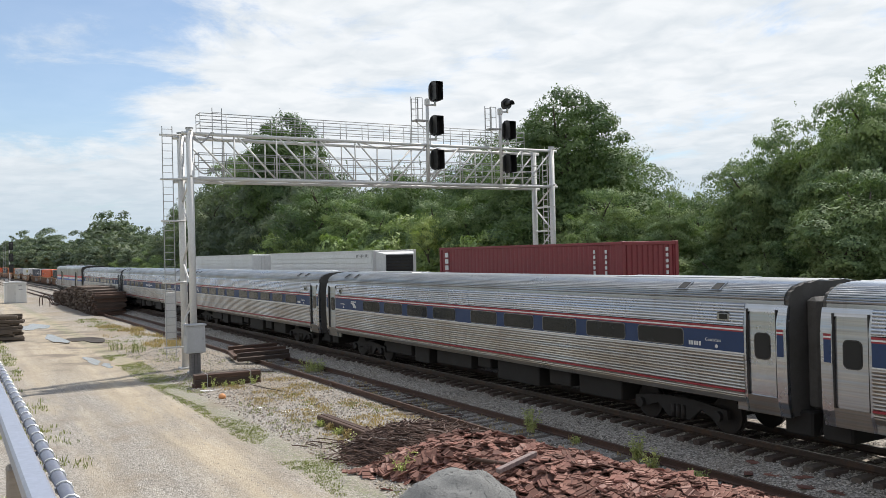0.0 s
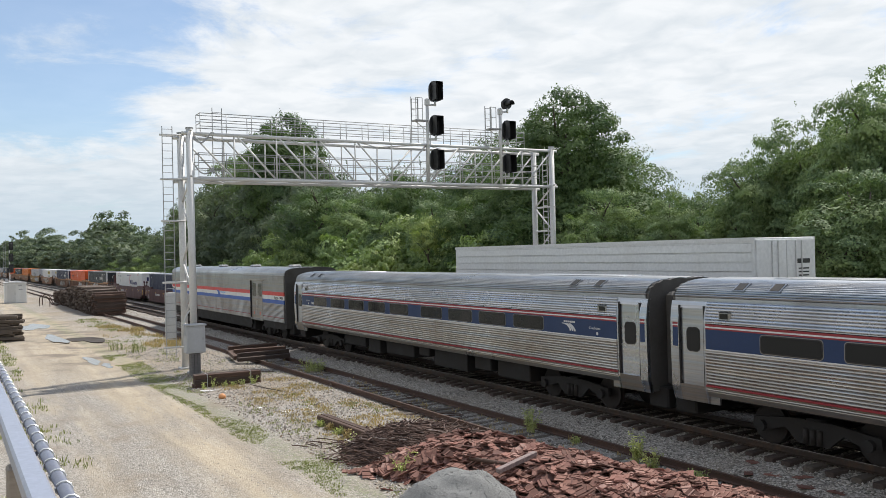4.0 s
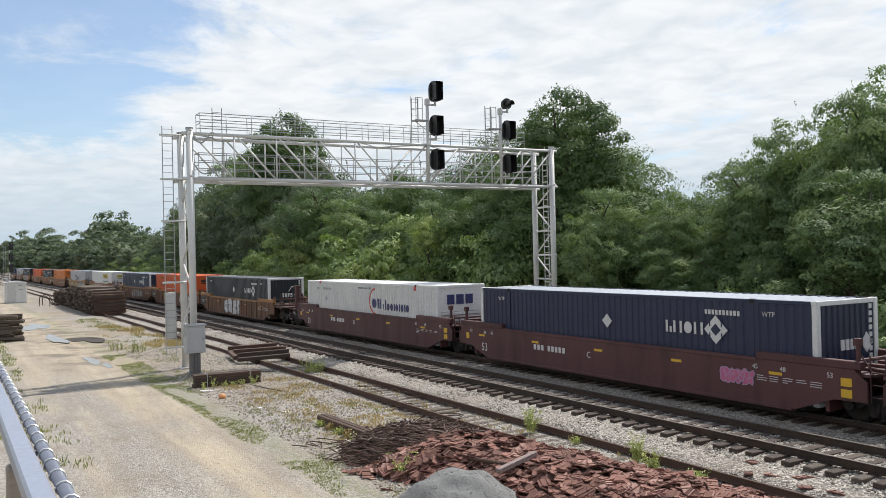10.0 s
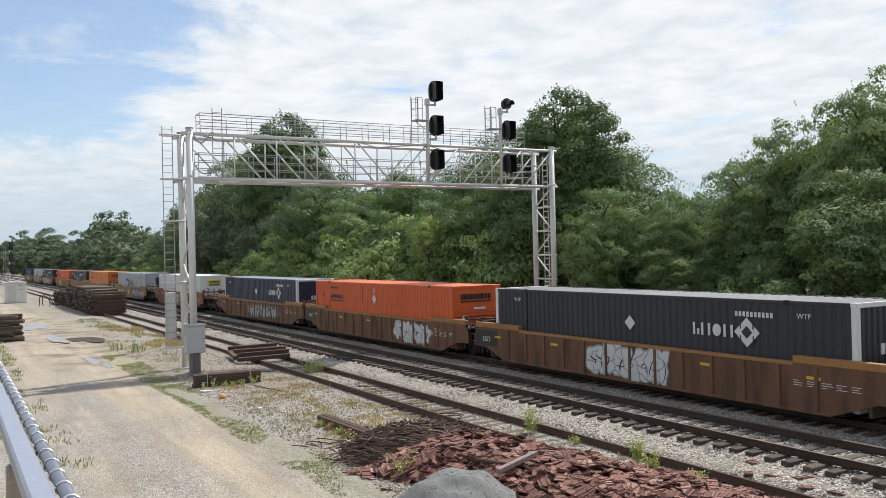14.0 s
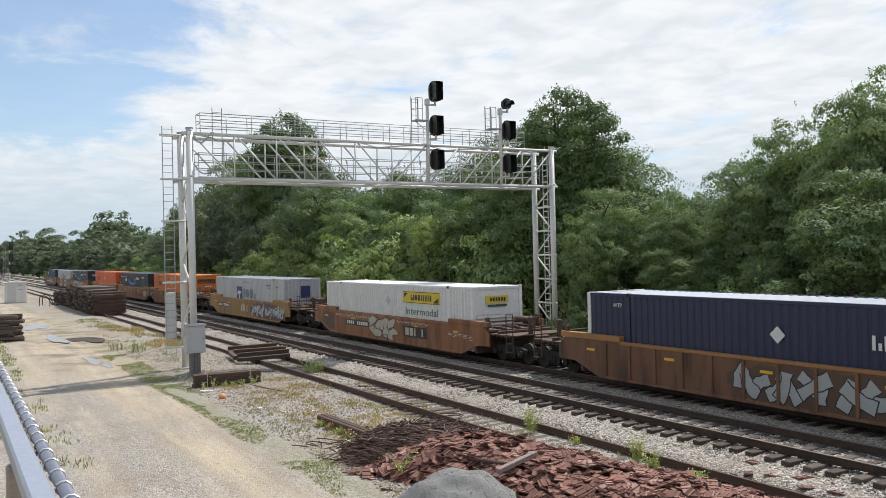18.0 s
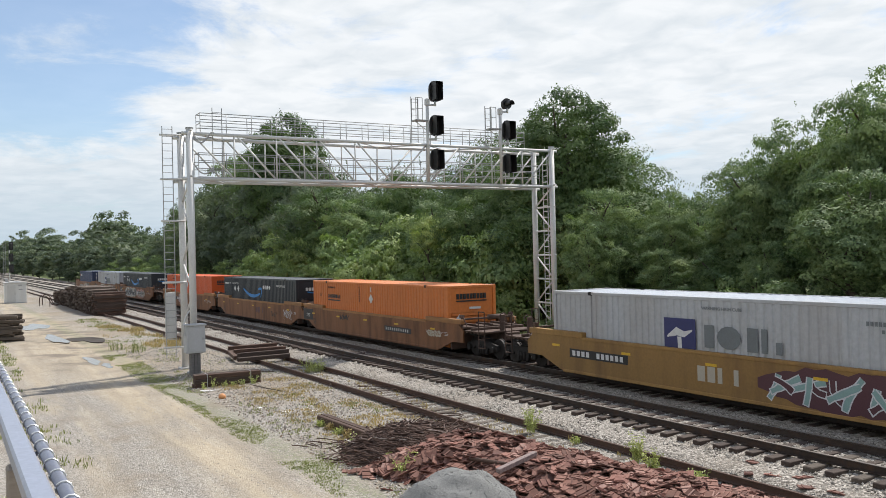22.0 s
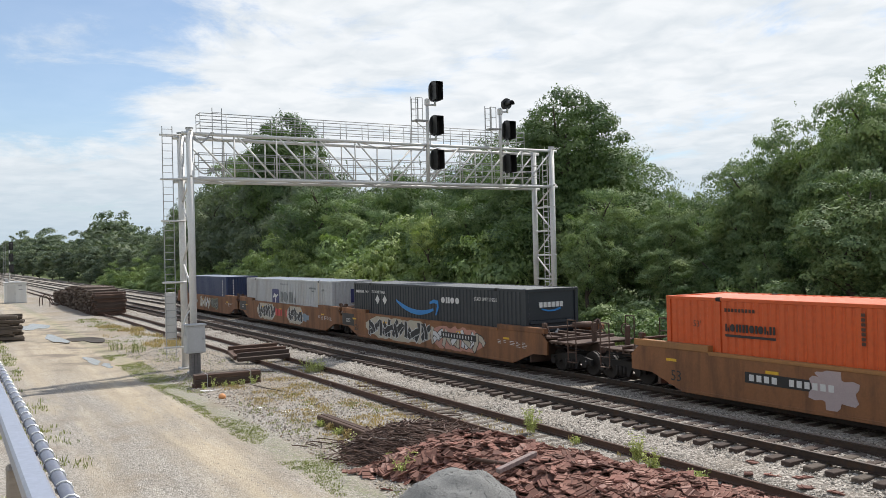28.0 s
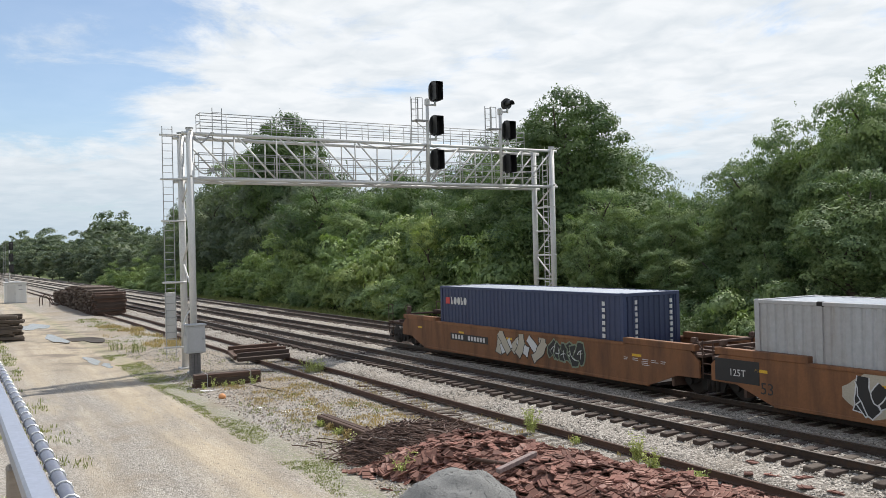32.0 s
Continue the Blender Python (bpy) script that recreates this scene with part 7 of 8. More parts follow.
KINDS = {   # all about 10 m tall, scaled when planted
    "oak": make_kind(3, 10, 3.6, 4.2, LEAF_A, 30, 720, 0.105, 5.9, ragged=0.35, blunt=2.3, wisps=90, bough=(0.20, 0.40), shell=0.82),
    "elm": make_kind(5, 10, 3.2, 4.3, LEAF_B, 32, 640, 0.100, 5.8, ragged=0.45, bough=(0.18, 0.40), wisps=90, shell=0.80),
    "dome": make_kind(8, 10, 2.75, 5.1, LEAF_A, 95, 460, 0.090, 5.1, ragged=0.14, bough=(0.13, 0.28), shell=0.86, blunt=2.8, wisps=420, flat=0.95, core=0.74),
    "thicket": make_kind(23, 10, 3.9, 4.6, LEAF_A, 32, 430, 0.125, 5.3, ragged=0.35, bough=(0.20, 0.42), shell=0.8),
    # "hazy" and "far" get their haze from the leaf colour alone
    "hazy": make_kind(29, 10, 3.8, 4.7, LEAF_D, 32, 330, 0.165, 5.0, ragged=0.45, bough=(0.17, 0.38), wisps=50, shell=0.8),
    "locust": make_kind(12, 10, 3.3, 4.0, LEAF_B, 36, 560, 0.100, 5.9, ragged=0.55, bough=(0.16, 0.36), wisps=120, shell=0.78),
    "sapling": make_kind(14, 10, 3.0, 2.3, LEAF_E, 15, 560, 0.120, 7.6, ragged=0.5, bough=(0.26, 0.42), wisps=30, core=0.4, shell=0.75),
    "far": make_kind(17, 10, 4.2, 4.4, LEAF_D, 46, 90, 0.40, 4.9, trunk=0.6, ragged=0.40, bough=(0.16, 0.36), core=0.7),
}
BUSH = [crown_mesh(31, 2.2, 1.5, 15, 430, 0.100, 1.15, 0.5, (0.20, 0.42), shell=0.8, wisps=30).data("foliage", LEAF_C),
        crown_mesh(33, 1.7, 1.9, 16, 400, 0.100, 1.5, 0.5, (0.20, 0.42), shell=0.8, wisps=30).data("foliage", LEAF_C),
        crown_mesh(37, 2.6, 1.2, 16, 410, 0.100, 0.9, 0.5, (0.14, 0.34), shell=0.8, wisps=30).data("foliage", LEAF_B),
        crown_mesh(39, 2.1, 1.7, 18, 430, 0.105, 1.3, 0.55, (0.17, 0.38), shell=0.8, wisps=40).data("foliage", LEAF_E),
        crown_mesh(43, 1.6, 2.0, 55, 190, 0.090, 1.7, 0.10, (0.13, 0.24), shell=0.92, blunt=2.8, flat=0.6, core=0.75).data("foliage", LEAF_C)]
BUSH_WORDS = ["green vine-covered bush beside the tracks", "green vine-covered bush beside the tracks", "low dark green bush at the foot of the wood", "bright bush with sun-tinted leaves beside the tracks", "rounded hump of vines over an old stump"]
STEMS = trunk_mesh(51, 1.6, 0.05, 1.3).data("stem", BARK, True)
TREE_WORDS = {"oak": "tall dark green broadleaf tree at the wood's edge", "elm": "broad green leafy tree in the wood behind the tracks", "dome": "tall dense leafy tree rising above the wood", "locust": "ragged light green tree at the edge of the wood", "thicket": "dense dark green tree deep in the wood", "hazy": "hazy green tree in the receding edge of the wood", "sapling": "slender young tree with a pale sun-tinted crown", "far": "hazy green tree in the distant tree line"}


def tree(kind, x, y, height, spread=1.0, turn=0.0):
    s = height / 9.75
    t = thing("tree", TREE_WORDS[kind], "tree", "woods behind the tracks", at=pose(x, y, ground_height(x, y) - 0.05, 0, 0, turn) @ Matrix.Diagonal((s * spread, s * spread, s, 1)))
    part("trunk", KINDS[kind][0], None, t)
    part("crown", KINDS[kind][1], None, t)


def bush(k, x, y, s, turn, tall=None):
    t = thing("bush", BUSH_WORDS[k], "bush", "bushes along the tracks", at=pose(x, y, ground_height(x, y) - 0.1, 0, 0, turn) @ Matrix.Diagonal((s, s, tall or s * random.uniform(0.8, 1.25), 1)))
    part("stem", STEMS, None, t)
    part("foliage", BUSH[k], None, t)


SKYLINE = [(-900, 21), (-478, 19.7), (-365, 16.9), (-287, 15.6), (-244, 16.8), (-208, 13.2), (-184, 9.2), (-176, 11.3), (-166, 13), (-151, 17.7), (-141, 19), (-126, 20.2), (-114, 22.5), (-108, 22.7), (-102, 21.3), (-96, 18.8),
           (-91, 16.3), (-87, 14.5), (-82, 13.2), (-78, 12.8), (-76, 14.1), (-72, 14.1), (-70, 12.9), (-64, 12.3), (-59, 14.1), (-53, 15.0), (-47, 15), (-43.2, 13), (-42.1, 10.7), (-40.9, 8.9), (-38.4, 8.2), (-36.6, 9.0), (-34.6, 8.4),
           (-33.2, 8.3), (-32.8, 9.2), (-31, 10), (-30, 10.5), (-27.4, 10.9), (-26.1, 11.2), (-24.8, 12), (-23.9, 12.6), (-18, 14.5), (100, 14.5)]


def skyline(x, y):
    """Height of the woods' top at (x, y): the profile is given along y = 38."""
    u = x * 38.0 / y
    for (a, ha), (b, hb) in zip(SKYLINE, SKYLINE[1:]):
        if a <= u <= b:
            return 4.5 + (ha + (hb - ha) * (u - a) / (b - a) - 4.5) * y / 38.0
    return 13.0


random.seed(4)
tree("dome", -47.0, 37.6, 15.7, 0.98, 20)        # the tall one beside the bridge
tree("dome", -45.3, 36.6, 10.2, 0.62, 140)
for x, h in ((-32.0, 9.6), (-30.2, 10.6), (-28.2, 11.2), (-26.3, 11.6), (-24.6, 12.6)):      # the rise towards the tall growth
    tree("elm" if x < -29 else "locust", x, 38.6, h, 0.72, x * 51 % 360)
tree("dome", -107.5, 39.0, 23.2, 0.92, 60)
tree("elm", -119.0, 39.5, 20.4, 0.80, 160)
tree("sapling", -55.6, 31.2, 7.9, 0.75, 75)
tree("locust", -39.2, 32.6, 7.0, 0.75, 10)
tree("locust", -36.2, 36.4, 8.1, 0.8, 110)
tree("locust", -31.0, 37.2, 9.5, 0.85, 200)
tree("locust", -61.5, 35.5, 9.6, 0.95, 250)
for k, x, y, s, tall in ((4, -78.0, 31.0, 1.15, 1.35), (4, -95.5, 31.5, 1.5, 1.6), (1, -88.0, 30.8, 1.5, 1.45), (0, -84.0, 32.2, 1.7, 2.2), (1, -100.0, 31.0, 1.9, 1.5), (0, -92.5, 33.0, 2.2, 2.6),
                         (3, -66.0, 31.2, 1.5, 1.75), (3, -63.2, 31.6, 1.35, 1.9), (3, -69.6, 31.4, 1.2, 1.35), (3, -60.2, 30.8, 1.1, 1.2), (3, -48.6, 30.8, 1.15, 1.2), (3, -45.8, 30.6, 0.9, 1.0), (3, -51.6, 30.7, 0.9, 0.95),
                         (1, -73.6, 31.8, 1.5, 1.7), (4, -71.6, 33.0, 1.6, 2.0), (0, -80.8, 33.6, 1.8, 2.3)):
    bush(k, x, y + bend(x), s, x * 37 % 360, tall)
for row, y0, gap in ((0, 35.0, 4.3), (1, 39.5, 4.8), (2, 45.0, 7.6)):
    x = -190.0
    while x < -19:
        y = y0 + random.uniform(-1.4, 1.4)
        h = skyline(x, y + bend(x)) - 0.3
        h *= (random.uniform(0.48, 0.82), random.uniform(0.78, 0.94), random.uniform(0.92, 1.0))[row]
        h = min(h, 21)
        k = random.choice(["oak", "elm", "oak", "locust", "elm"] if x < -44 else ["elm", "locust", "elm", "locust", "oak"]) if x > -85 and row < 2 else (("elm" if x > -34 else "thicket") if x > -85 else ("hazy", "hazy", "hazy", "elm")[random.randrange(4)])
        tree(k, x + random.uniform(-1, 1), y + bend(x), h, random.uniform(0.85, 1.15) * (1.0 if h < 13 else 0.8), random.uniform(0, 360))
        x += gap * (0.85 if x > -60 else 1.45) * random.uniform(0.8, 1.2)
x = -84.0
while x < -18:        # dense growth that closes the wood behind its edge
    y = 42.5 + random.uniform(-1.0, 1.0)
    tree("thicket" if x < -34 else "elm", x, y + bend(x), (skyline(x, y) - 0.3) * random.uniform(0.76, 0.90), random.uniform(0.95, 1.2), random.uniform(0, 360))
    tree("thicket", x + 1.5, 37.5 + random.uniform(-0.6, 0.6) + bend(x), skyline(x, 37.5) * random.uniform(0.50, 0.66), random.uniform(1.1, 1.35), random.uniform(0, 360))
    x += 4.4
x = -190.0
while x < -14:
    for y0, big in ((29.9, 0.75), (31.6, 1.25), (33.4, 1.7)):
        if random.random() < (0.62 if x > -60 or x < -102 else 0.4):
            f = 1.25 if -75 < x < -46 else (1.0 if x < -46 else 0.72)
            bush(random.choice((0, 1, 2, 2)) if x < -42 else 2, x + random.uniform(-1, 1), y0 + bend(x) + random.uniform(-0.5, 0.7), big * f * random.uniform(0.7, 1.25), random.uniform(0, 360))
    x += 3.0 if x > -70 else 4.5
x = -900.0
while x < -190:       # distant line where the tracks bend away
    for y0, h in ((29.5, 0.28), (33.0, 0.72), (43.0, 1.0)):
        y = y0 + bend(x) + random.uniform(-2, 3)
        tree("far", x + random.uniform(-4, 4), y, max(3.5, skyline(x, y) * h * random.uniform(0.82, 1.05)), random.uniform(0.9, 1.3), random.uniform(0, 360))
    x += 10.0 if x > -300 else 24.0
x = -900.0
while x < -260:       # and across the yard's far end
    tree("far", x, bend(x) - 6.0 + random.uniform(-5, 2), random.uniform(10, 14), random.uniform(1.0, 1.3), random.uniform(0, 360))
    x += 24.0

# ---- yard: ties, scrap, stacks and small things ----
TIE = Mesh().box(-0.115, 0.115, -1.30, 1.30, -0.18, 0.0, 0.012).data("tie", TIE_WOOD)
TIE_B = Mesh().box(-0.12, 0.12, -1.30, 1.28, -0.18, 0.0, 0.02).data("tie", TIE_GREY)


def lay_ties(tr, y0, z, x0, x1, old=False, sink=0.0):
    rnd = random.Random(int(y0 * 10))
    x = x0
    while x < x1:
        me = TIE_B if (old or rnd.random() < 0.04) else TIE
        part("tie", me, None, tr, at=pose(x + rnd.uniform(-.03, .03), y0 + bend(x) + rnd.uniform(-.08, .08), z + rnd.uniform(-.012, .004) - sink * rnd.random(), 0, rnd.uniform(-1, 1), rnd.uniform(-2.5, 2.5)))
        x += 0.52


lay_ties(TRACKS[0], Y_NEAR, -0.180, -95, 2)
lay_ties(TRACKS[1], Y_MID, -0.180, -80, 2)
lay_ties(TRACKS[2], Y_FAR, -0.168, -70, -20)
lay_ties(TRACKS[3], Y_SIDE, -0.178, -60, -5, True, 0.035)


def pebble_mat(name, stops):
    m, n, l, b = mat(name, 0.9)
    geo = n.new("ShaderNodeNewGeometry").outputs["Random Per Island"]
    co = n.new("ShaderNodeTexCoord").outputs["Object"]
    col = ramp_of(n, l, geo, stops)
    f = noise_tex(n, l, co, 30.0, 3.0)
    col = blend(n, l, 1.0, col, ramp_of(n, l, f, [(0.3, (0.8, 0.8, 0.8)), (0.7, (1, 1, 1))]), "MULTIPLY")
    l.new(col, b.inputs["Base Color"])
    return m


PEBBLE = pebble_mat("loose_ballast", [(0.0, (0.12, 0.105, 0.088)), (0.4, (0.35, 0.315, 0.27)), (0.75, (0.47, 0.428, 0.37)), (1.0, (0.58, 0.535, 0.47))])
PEBBLE_YARD = pebble_mat("loose_yard_stone", [(0.0, (0.215, 0.195, 0.168)), (0.5, (0.37, 0.34, 0.30)), (1.0, (0.58, 0.54, 0.48))])
CHIPS = pebble_mat("bark_and_rust_chips", [(0.0, (0.13, 0.09, 0.063)), (0.5, (0.26, 0.19, 0.135)), (0.85, (0.37, 0.30, 0.225)), (1.0, (0.72, 0.70, 0.66))])


def scatter_stones(name, label, material, count, x0, x1, y0, y1, height, size, seed, near=0.0):
    rnd = np.random.RandomState(seed)
    xs = x1 - (x1 - x0) * rnd.rand(count) ** (1.0 + near)
    ys = y0 + (y1 - y0) * rnd.rand(count)
    base = np.array([(1, 0, 0), (0, 1, 0), (-1, 0, 0), (0, -1, 0), (0, 0, 1), (0, 0, -1)], float)
    tri = np.array([(0, 1, 4), (1, 2, 4), (2, 3, 4), (3, 0, 4), (1, 0, 5), (2, 1, 5), (3, 2, 5), (0, 3, 5)])
    V, F = [], []
    for i in range(count):
        s = size * (0.5 + rnd.rand())
        p = base * (0.6 + 0.8 * rnd.rand(6, 1)) * s * np.array([1, 1, 0.75])
        a = rnd.rand() * 6.283
        c, d = math.cos(a), math.sin(a)
        p = np.stack([p[:, 0] * c - p[:, 1] * d, p[:, 0] * d + p[:, 1] * c, p[:, 2]], 1)
        x, y = float(xs[i]), float(ys[i])
        p += (x, y, height(x, y) + s * 0.25)
        V.append(p); F.append(tri + 6 * i)
    me = bpy.data.meshes.new(name)
    me.from_pydata(np.concatenate(V).tolist(), [], np.concatenate(F).tolist())
    me.materials.append(material)
    ob = new(name, me)
    return tagged(ob, label, "gravel", kind="stuff")


def ballast_height(x, y):
    pts = ((14.35, -0.55), (14.6, -0.42), (14.95, -0.35), (15.35, -0.31), (15.7, -0.285), (16.1, -0.235), (16.6, -0.215), (17.8, -0.205), (18.8, -0.24), (19.3, -0.21), (20.7, -0.215), (22, -0.215))
    yy = y - bend(x)
    for (a, za), (b, zb) in zip(pts, pts[1:]):
        if a <= yy <= b:
            return za + (zb - za) * (yy - a) / (b - a)
    return -0.5


scatter_stones("loose_ballast", "loose grey and tan ballast stones beside the rails", PEBBLE, 26000, -60, -6, 14.4, 19.0, ballast_height, 0.026, 1, 0.5)
scatter_stones("yard_gravel", "loose pale gravel strewn over the yard", PEBBLE_YARD, 19000, -50, -9, 8.0, 14.8, ground_height, 0.029, 2, 0.4)
scatter_stones("yard_litter", "small brown chips of bark and rust strewn on the gravel", CHIPS, 3200, -38, -15, 7.9, 12.9, ground_height, 0.026, 6, 0.2)
scatter_stones("road_gravel", "small loose stones on the dirt road", PEBBLE_YARD, 5000, -40, -10, 1.0, 7.8, ground_height, 0.013, 3, 0.3)


# tie plates: rusty steel plates with two shoulders
def plate_mesh(a, b, bent):
    m = Mesh()
    t = 0.022
    pts = []
    for k in range(5):
        x = -a / 2 + a * k / 4
        pts.append((x, bent * (x / a) ** 2))
    m.rings([[(x, -b / 2, z), (x, b / 2, z), (x, b / 2, z + t), (x, -b / 2, z + t)] for x, z in pts])
    for s in (-1, 1):
        z = pts[1][1] + t
        m.box(s * a * 0.24 - 0.012, s * a * 0.24 + 0.012, -b / 2 + 0.005, b / 2 - 0.005, z - 0.004, z + 0.014)
    return m.data("tie_plate", RUST)


PLATES = [plate_mesh(0.40, 0.20, 0.0), plate_mesh(0.37, 0.19, 0.02), plate_mesh(0.34, 0.19, -0.02), plate_mesh(0.27, 0.18, 0.0)]


def pile_height(x, y):
    """Scrap heap: a long low ridge beside the siding."""
    t = min(1, max(0, (x + 17.6) / 6.5))
    ry = 10.6 + 1.9 * t
    top = 0.76 - 0.32 * t
    d = (y - ry) / (1.25 if y > ry else 2.35)
    ends = min(1, max(0, (x + 19.0) / 1.6)) * min(1, max(0, (-8.0 - x) / 2.5))
    return top * max(0, 1 - d * d) * ends * (1 + 0.18 * noise.noise(Vector((x * 1.7, y * 1.7, 2))))


def mound(name, label, material, hfun, x0, x1, y0, y1, step, category):
    xs, ys = np.arange(x0, x1, step), np.arange(y0, y1, step)
    m = Mesh()
    for x in xs:
        for y in ys:
            h = hfun(x, y)
            m.v.append((x, y, GROUND - 0.08 + h if h > 0.02 else GROUND - 0.25))
    k = len(ys)
    m.f = [(i * k + j, (i + 1) * k + j, (i + 1) * k + j + 1, i * k + j + 1) for i in range(len(xs) - 1) for j in range(k - 1)]
    t = thing(name, label, category)
    part("core", m, material, t, smooth=True)
    return t


def plates_pile():
    t = mound("scrap_pile", "heap of rusty red steel tie plates beside the siding", RUST_DARK, pile_height, -19.5, -7, 7.6, 14.2, 0.25, "scrap pile")
    rnd = random.Random(9)
    rest = Mesh()
    made = 0
    spots = []
    while len(spots) < 1500:
        x, y = rnd.uniform(-19.0, -9.5), rnd.uniform(8.0, 13.2)
        if pile_height(x, y) > 0.05 or (rnd.random() < 0.05 and y < 12.9):
            spots.append((x, y))
    for x, y in spots:
        h = pile_height(x, y)
        e = 0.1
        gx, gy = (pile_height(x + e, y) - h) / e, (pile_height(x, y + e) - h) / e
        m = pose(x, y, GROUND - 0.05 + max(h, 0.03) + rnd.uniform(-0.03, 0.07), math.degrees(math.atan(gy)) + rnd.gauss(0, 8.5), -math.degrees(math.atan(gx)) + rnd.gauss(0, 8.5), rnd.choice((rnd.uniform(0, 360), rnd.gauss(25, 25))))
        if made < 300 and -17.5 < x < -11:
            part("tie_plate", PLATES[rnd.randrange(4)], None, t, at=m)
            made += 1
        else:
            me = PLATES[rnd.randrange(4)]
            rest.add([m @ v.co for v in me.vertices], [tuple(p.vertices) for p in me.polygons])
    tagged(part("tie_plate", rest, RUST_ISLE, t, "more rusty plates"), kind="stuff")


def island_rust(name, stops):
    m, n, l, b = mat(name, 0.9)
    geo = n.new("ShaderNodeNewGeometry").outputs["Random Per Island"]
    co = n.new("ShaderNodeTexCoord").outputs["Object"]
    col = ramp_of(n, l, geo, stops)
    f = noise_tex(n, l, co, 9.0, 5.0)
    col = blend(n, l, span(n, l, f, 0.45, 0.7, 0.0, 0.6), col, (0.10, 0.05, 0.035))
    l.new(col, b.inputs["Base Color"])
    bump(n, l, b, f, 0.4, 0.01)
    return m


RUST_ISLE = island_rust("mixed_rust", [(0.0, (0.10, 0.05, 0.038)), (0.5, (0.215, 0.10, 0.074)), (0.88, (0.29, 0.15, 0.115)), (1.0, (0.46, 0.29, 0.24))])
SPIKE_ISLE = island_rust("mixed_dark_rust", [(0.0, (0.035, 0.024, 0.020)), (0.55, (0.105, 0.066, 0.050)), (0.88, (0.20, 0.14, 0.115)), (1.0, (0.42, 0.36, 0.32))])
plates_pile()


def spikes_height(x, y):
    dx, dy = (x + 19.1) / 1.95, (y - 10.3) / 2.0
    d = dx * dx + dy * dy
    return 0.60 * max(0, 1 - d) ** 0.8 * (1 + 0.12 * noise.noise(Vector((x * 2, y * 2, 8))))


def spikes_pile():
    t = mound("scrap_pile", "dark heap of old rail spikes and anchors", RUST_DARK, spikes_height, -21.8, -17, 7.9, 12.6, 0.2, "scrap pile")
    rnd = random.Random(12)
    kinds = []
    for k in range(4):
        L, c = rnd.uniform(0.22, 0.46), rnd.uniform(-0.10, 0.10)
        m = Mesh().tube([(-L, 0, 0), (-L * 0.3, c, 0.015), (L * 0.4, c, 0.0), (L, 0, -0.01)], 0.0135, 5)
        if k % 2:
            m.box(L - 0.02, L + 0.015, -0.028, 0.028, -0.026, 0.02)
        kinds.append(m.data("spike", SPIKE_ISLE))
    made, rest = 0, Mesh()
    for i in range(1000):
        while True:
            x, y = rnd.uniform(-21.6, -17.2), rnd.uniform(8.0, 12.5)
            h = spikes_height(x, y)
            if h > 0.02 or rnd.random() < 0.04:
                break
        e = 0.1
        gx, gy = (spikes_height(x + e, y) - h) / e, (spikes_height(x, y + e) - h) / e
        m = pose(x, y, GROUND - 0.05 + h + rnd.uniform(0.0, 0.10), math.degrees(math.atan(gy)) + rnd.gauss(0, 9), -math.degrees(math.atan(gx)) + rnd.gauss(0, 9), rnd.choice((rnd.uniform(0, 360), rnd.gauss(60, 22), rnd.gauss(60, 22))))
        if made < 300 and rnd.random() < 0.5:
            part("spike", kinds[rnd.randrange(4)], None, t, at=m)
            made += 1
        else:
            me = kinds[rnd.randrange(4)]
            rest.add([m @ v.co for v in me.vertices], [tuple(p.vertices) for p in me.polygons])
    tagged(part("spike", rest, SPIKE_ISLE, t, "more dark spikes"), kind="stuff")


spikes_pile()


def heap_height(x, y):
    dx, dy = (x + 14.6) / 1.45, (y - 8.75) / 1.35
    return 0.72 * max(0, 1 - dx * dx - dy * dy) ** 0.9 * (1 + 0.22 * noise.noise(Vector((x * 2.2, y * 2.2, 4))))


mound("gravel_heap", "small heap of fine grey stone grit", HEAP, heap_height, -16.4, -12.8, 7.0, 10.5, 0.1, "gravel heap")
scatter_stones("heap_grit", "loose grey grit on the heap", pebble_mat("loose_grit", [(0, (0.21, 0.208, 0.20)), (1, (0.36, 0.355, 0.345))]), 1200, -16.0, -13.2, 7.5, 10.0, lambda x, y: GROUND - 0.08 + heap_height(x, y) if heap_height(x, y) > 0.03 else ground_height(x, y), 0.013, 5)

# loose timbers and pipe on the scrap
TIMBER_POSE = pose(-14.75, 10.25, 0.10, 0, -8, 102)
tim = thing("timber", "pinkish weathered timber lying on the scrap heap", "timber", at=TIMBER_POSE)
part("beam", Mesh().box(-0.58, 0.58, -0.06, 0.06, -0.05, 0.05, 0.01), TIMBER_GREY, tim)
tim = thing("timber", "grey sawn board end beside the rail", "timber", at=pose(-13.6, 12.6, GROUND + 0.12, 0, -12, 75))
part("beam", Mesh().box(-0.35, 0.35, -0.11, 0.11, -0.04, 0.04, 0.01), TIE_GREY, tim)
pp = thing("pipe", "dark steel pipe lying on the scrap heap", "pipe", at=pose(-15.40, 9.95, 0.03, 0, 0, 22))
part("tube", Mesh().rod((-0.47, 0, 0), (0.47, 0, 0), 0.045, 10), TIE_OLD, pp)

beam = thing("timber", "dark creosoted beam lying on the gravel with weeds", "timber", at=pose(-22.4, 9.75, GROUND + 0.02, 0, 0, 2))
part("beam", Mesh().box(-1.75, 1.75, -0.14, 0.14, -0.05, 0.22, 0.02), TIE_OLD, beam)
part("flange", Mesh().box(-1.75, 1.75, -0.02, 0.16, 0.22, 0.235), RUST_DARK, beam)


# ties tied in a bundle, ties across the siding, and the big stacks
def one_tie(parent, m, k=0):
    return part("tie", STACK_TIES[k % 3], None, parent, at=m)


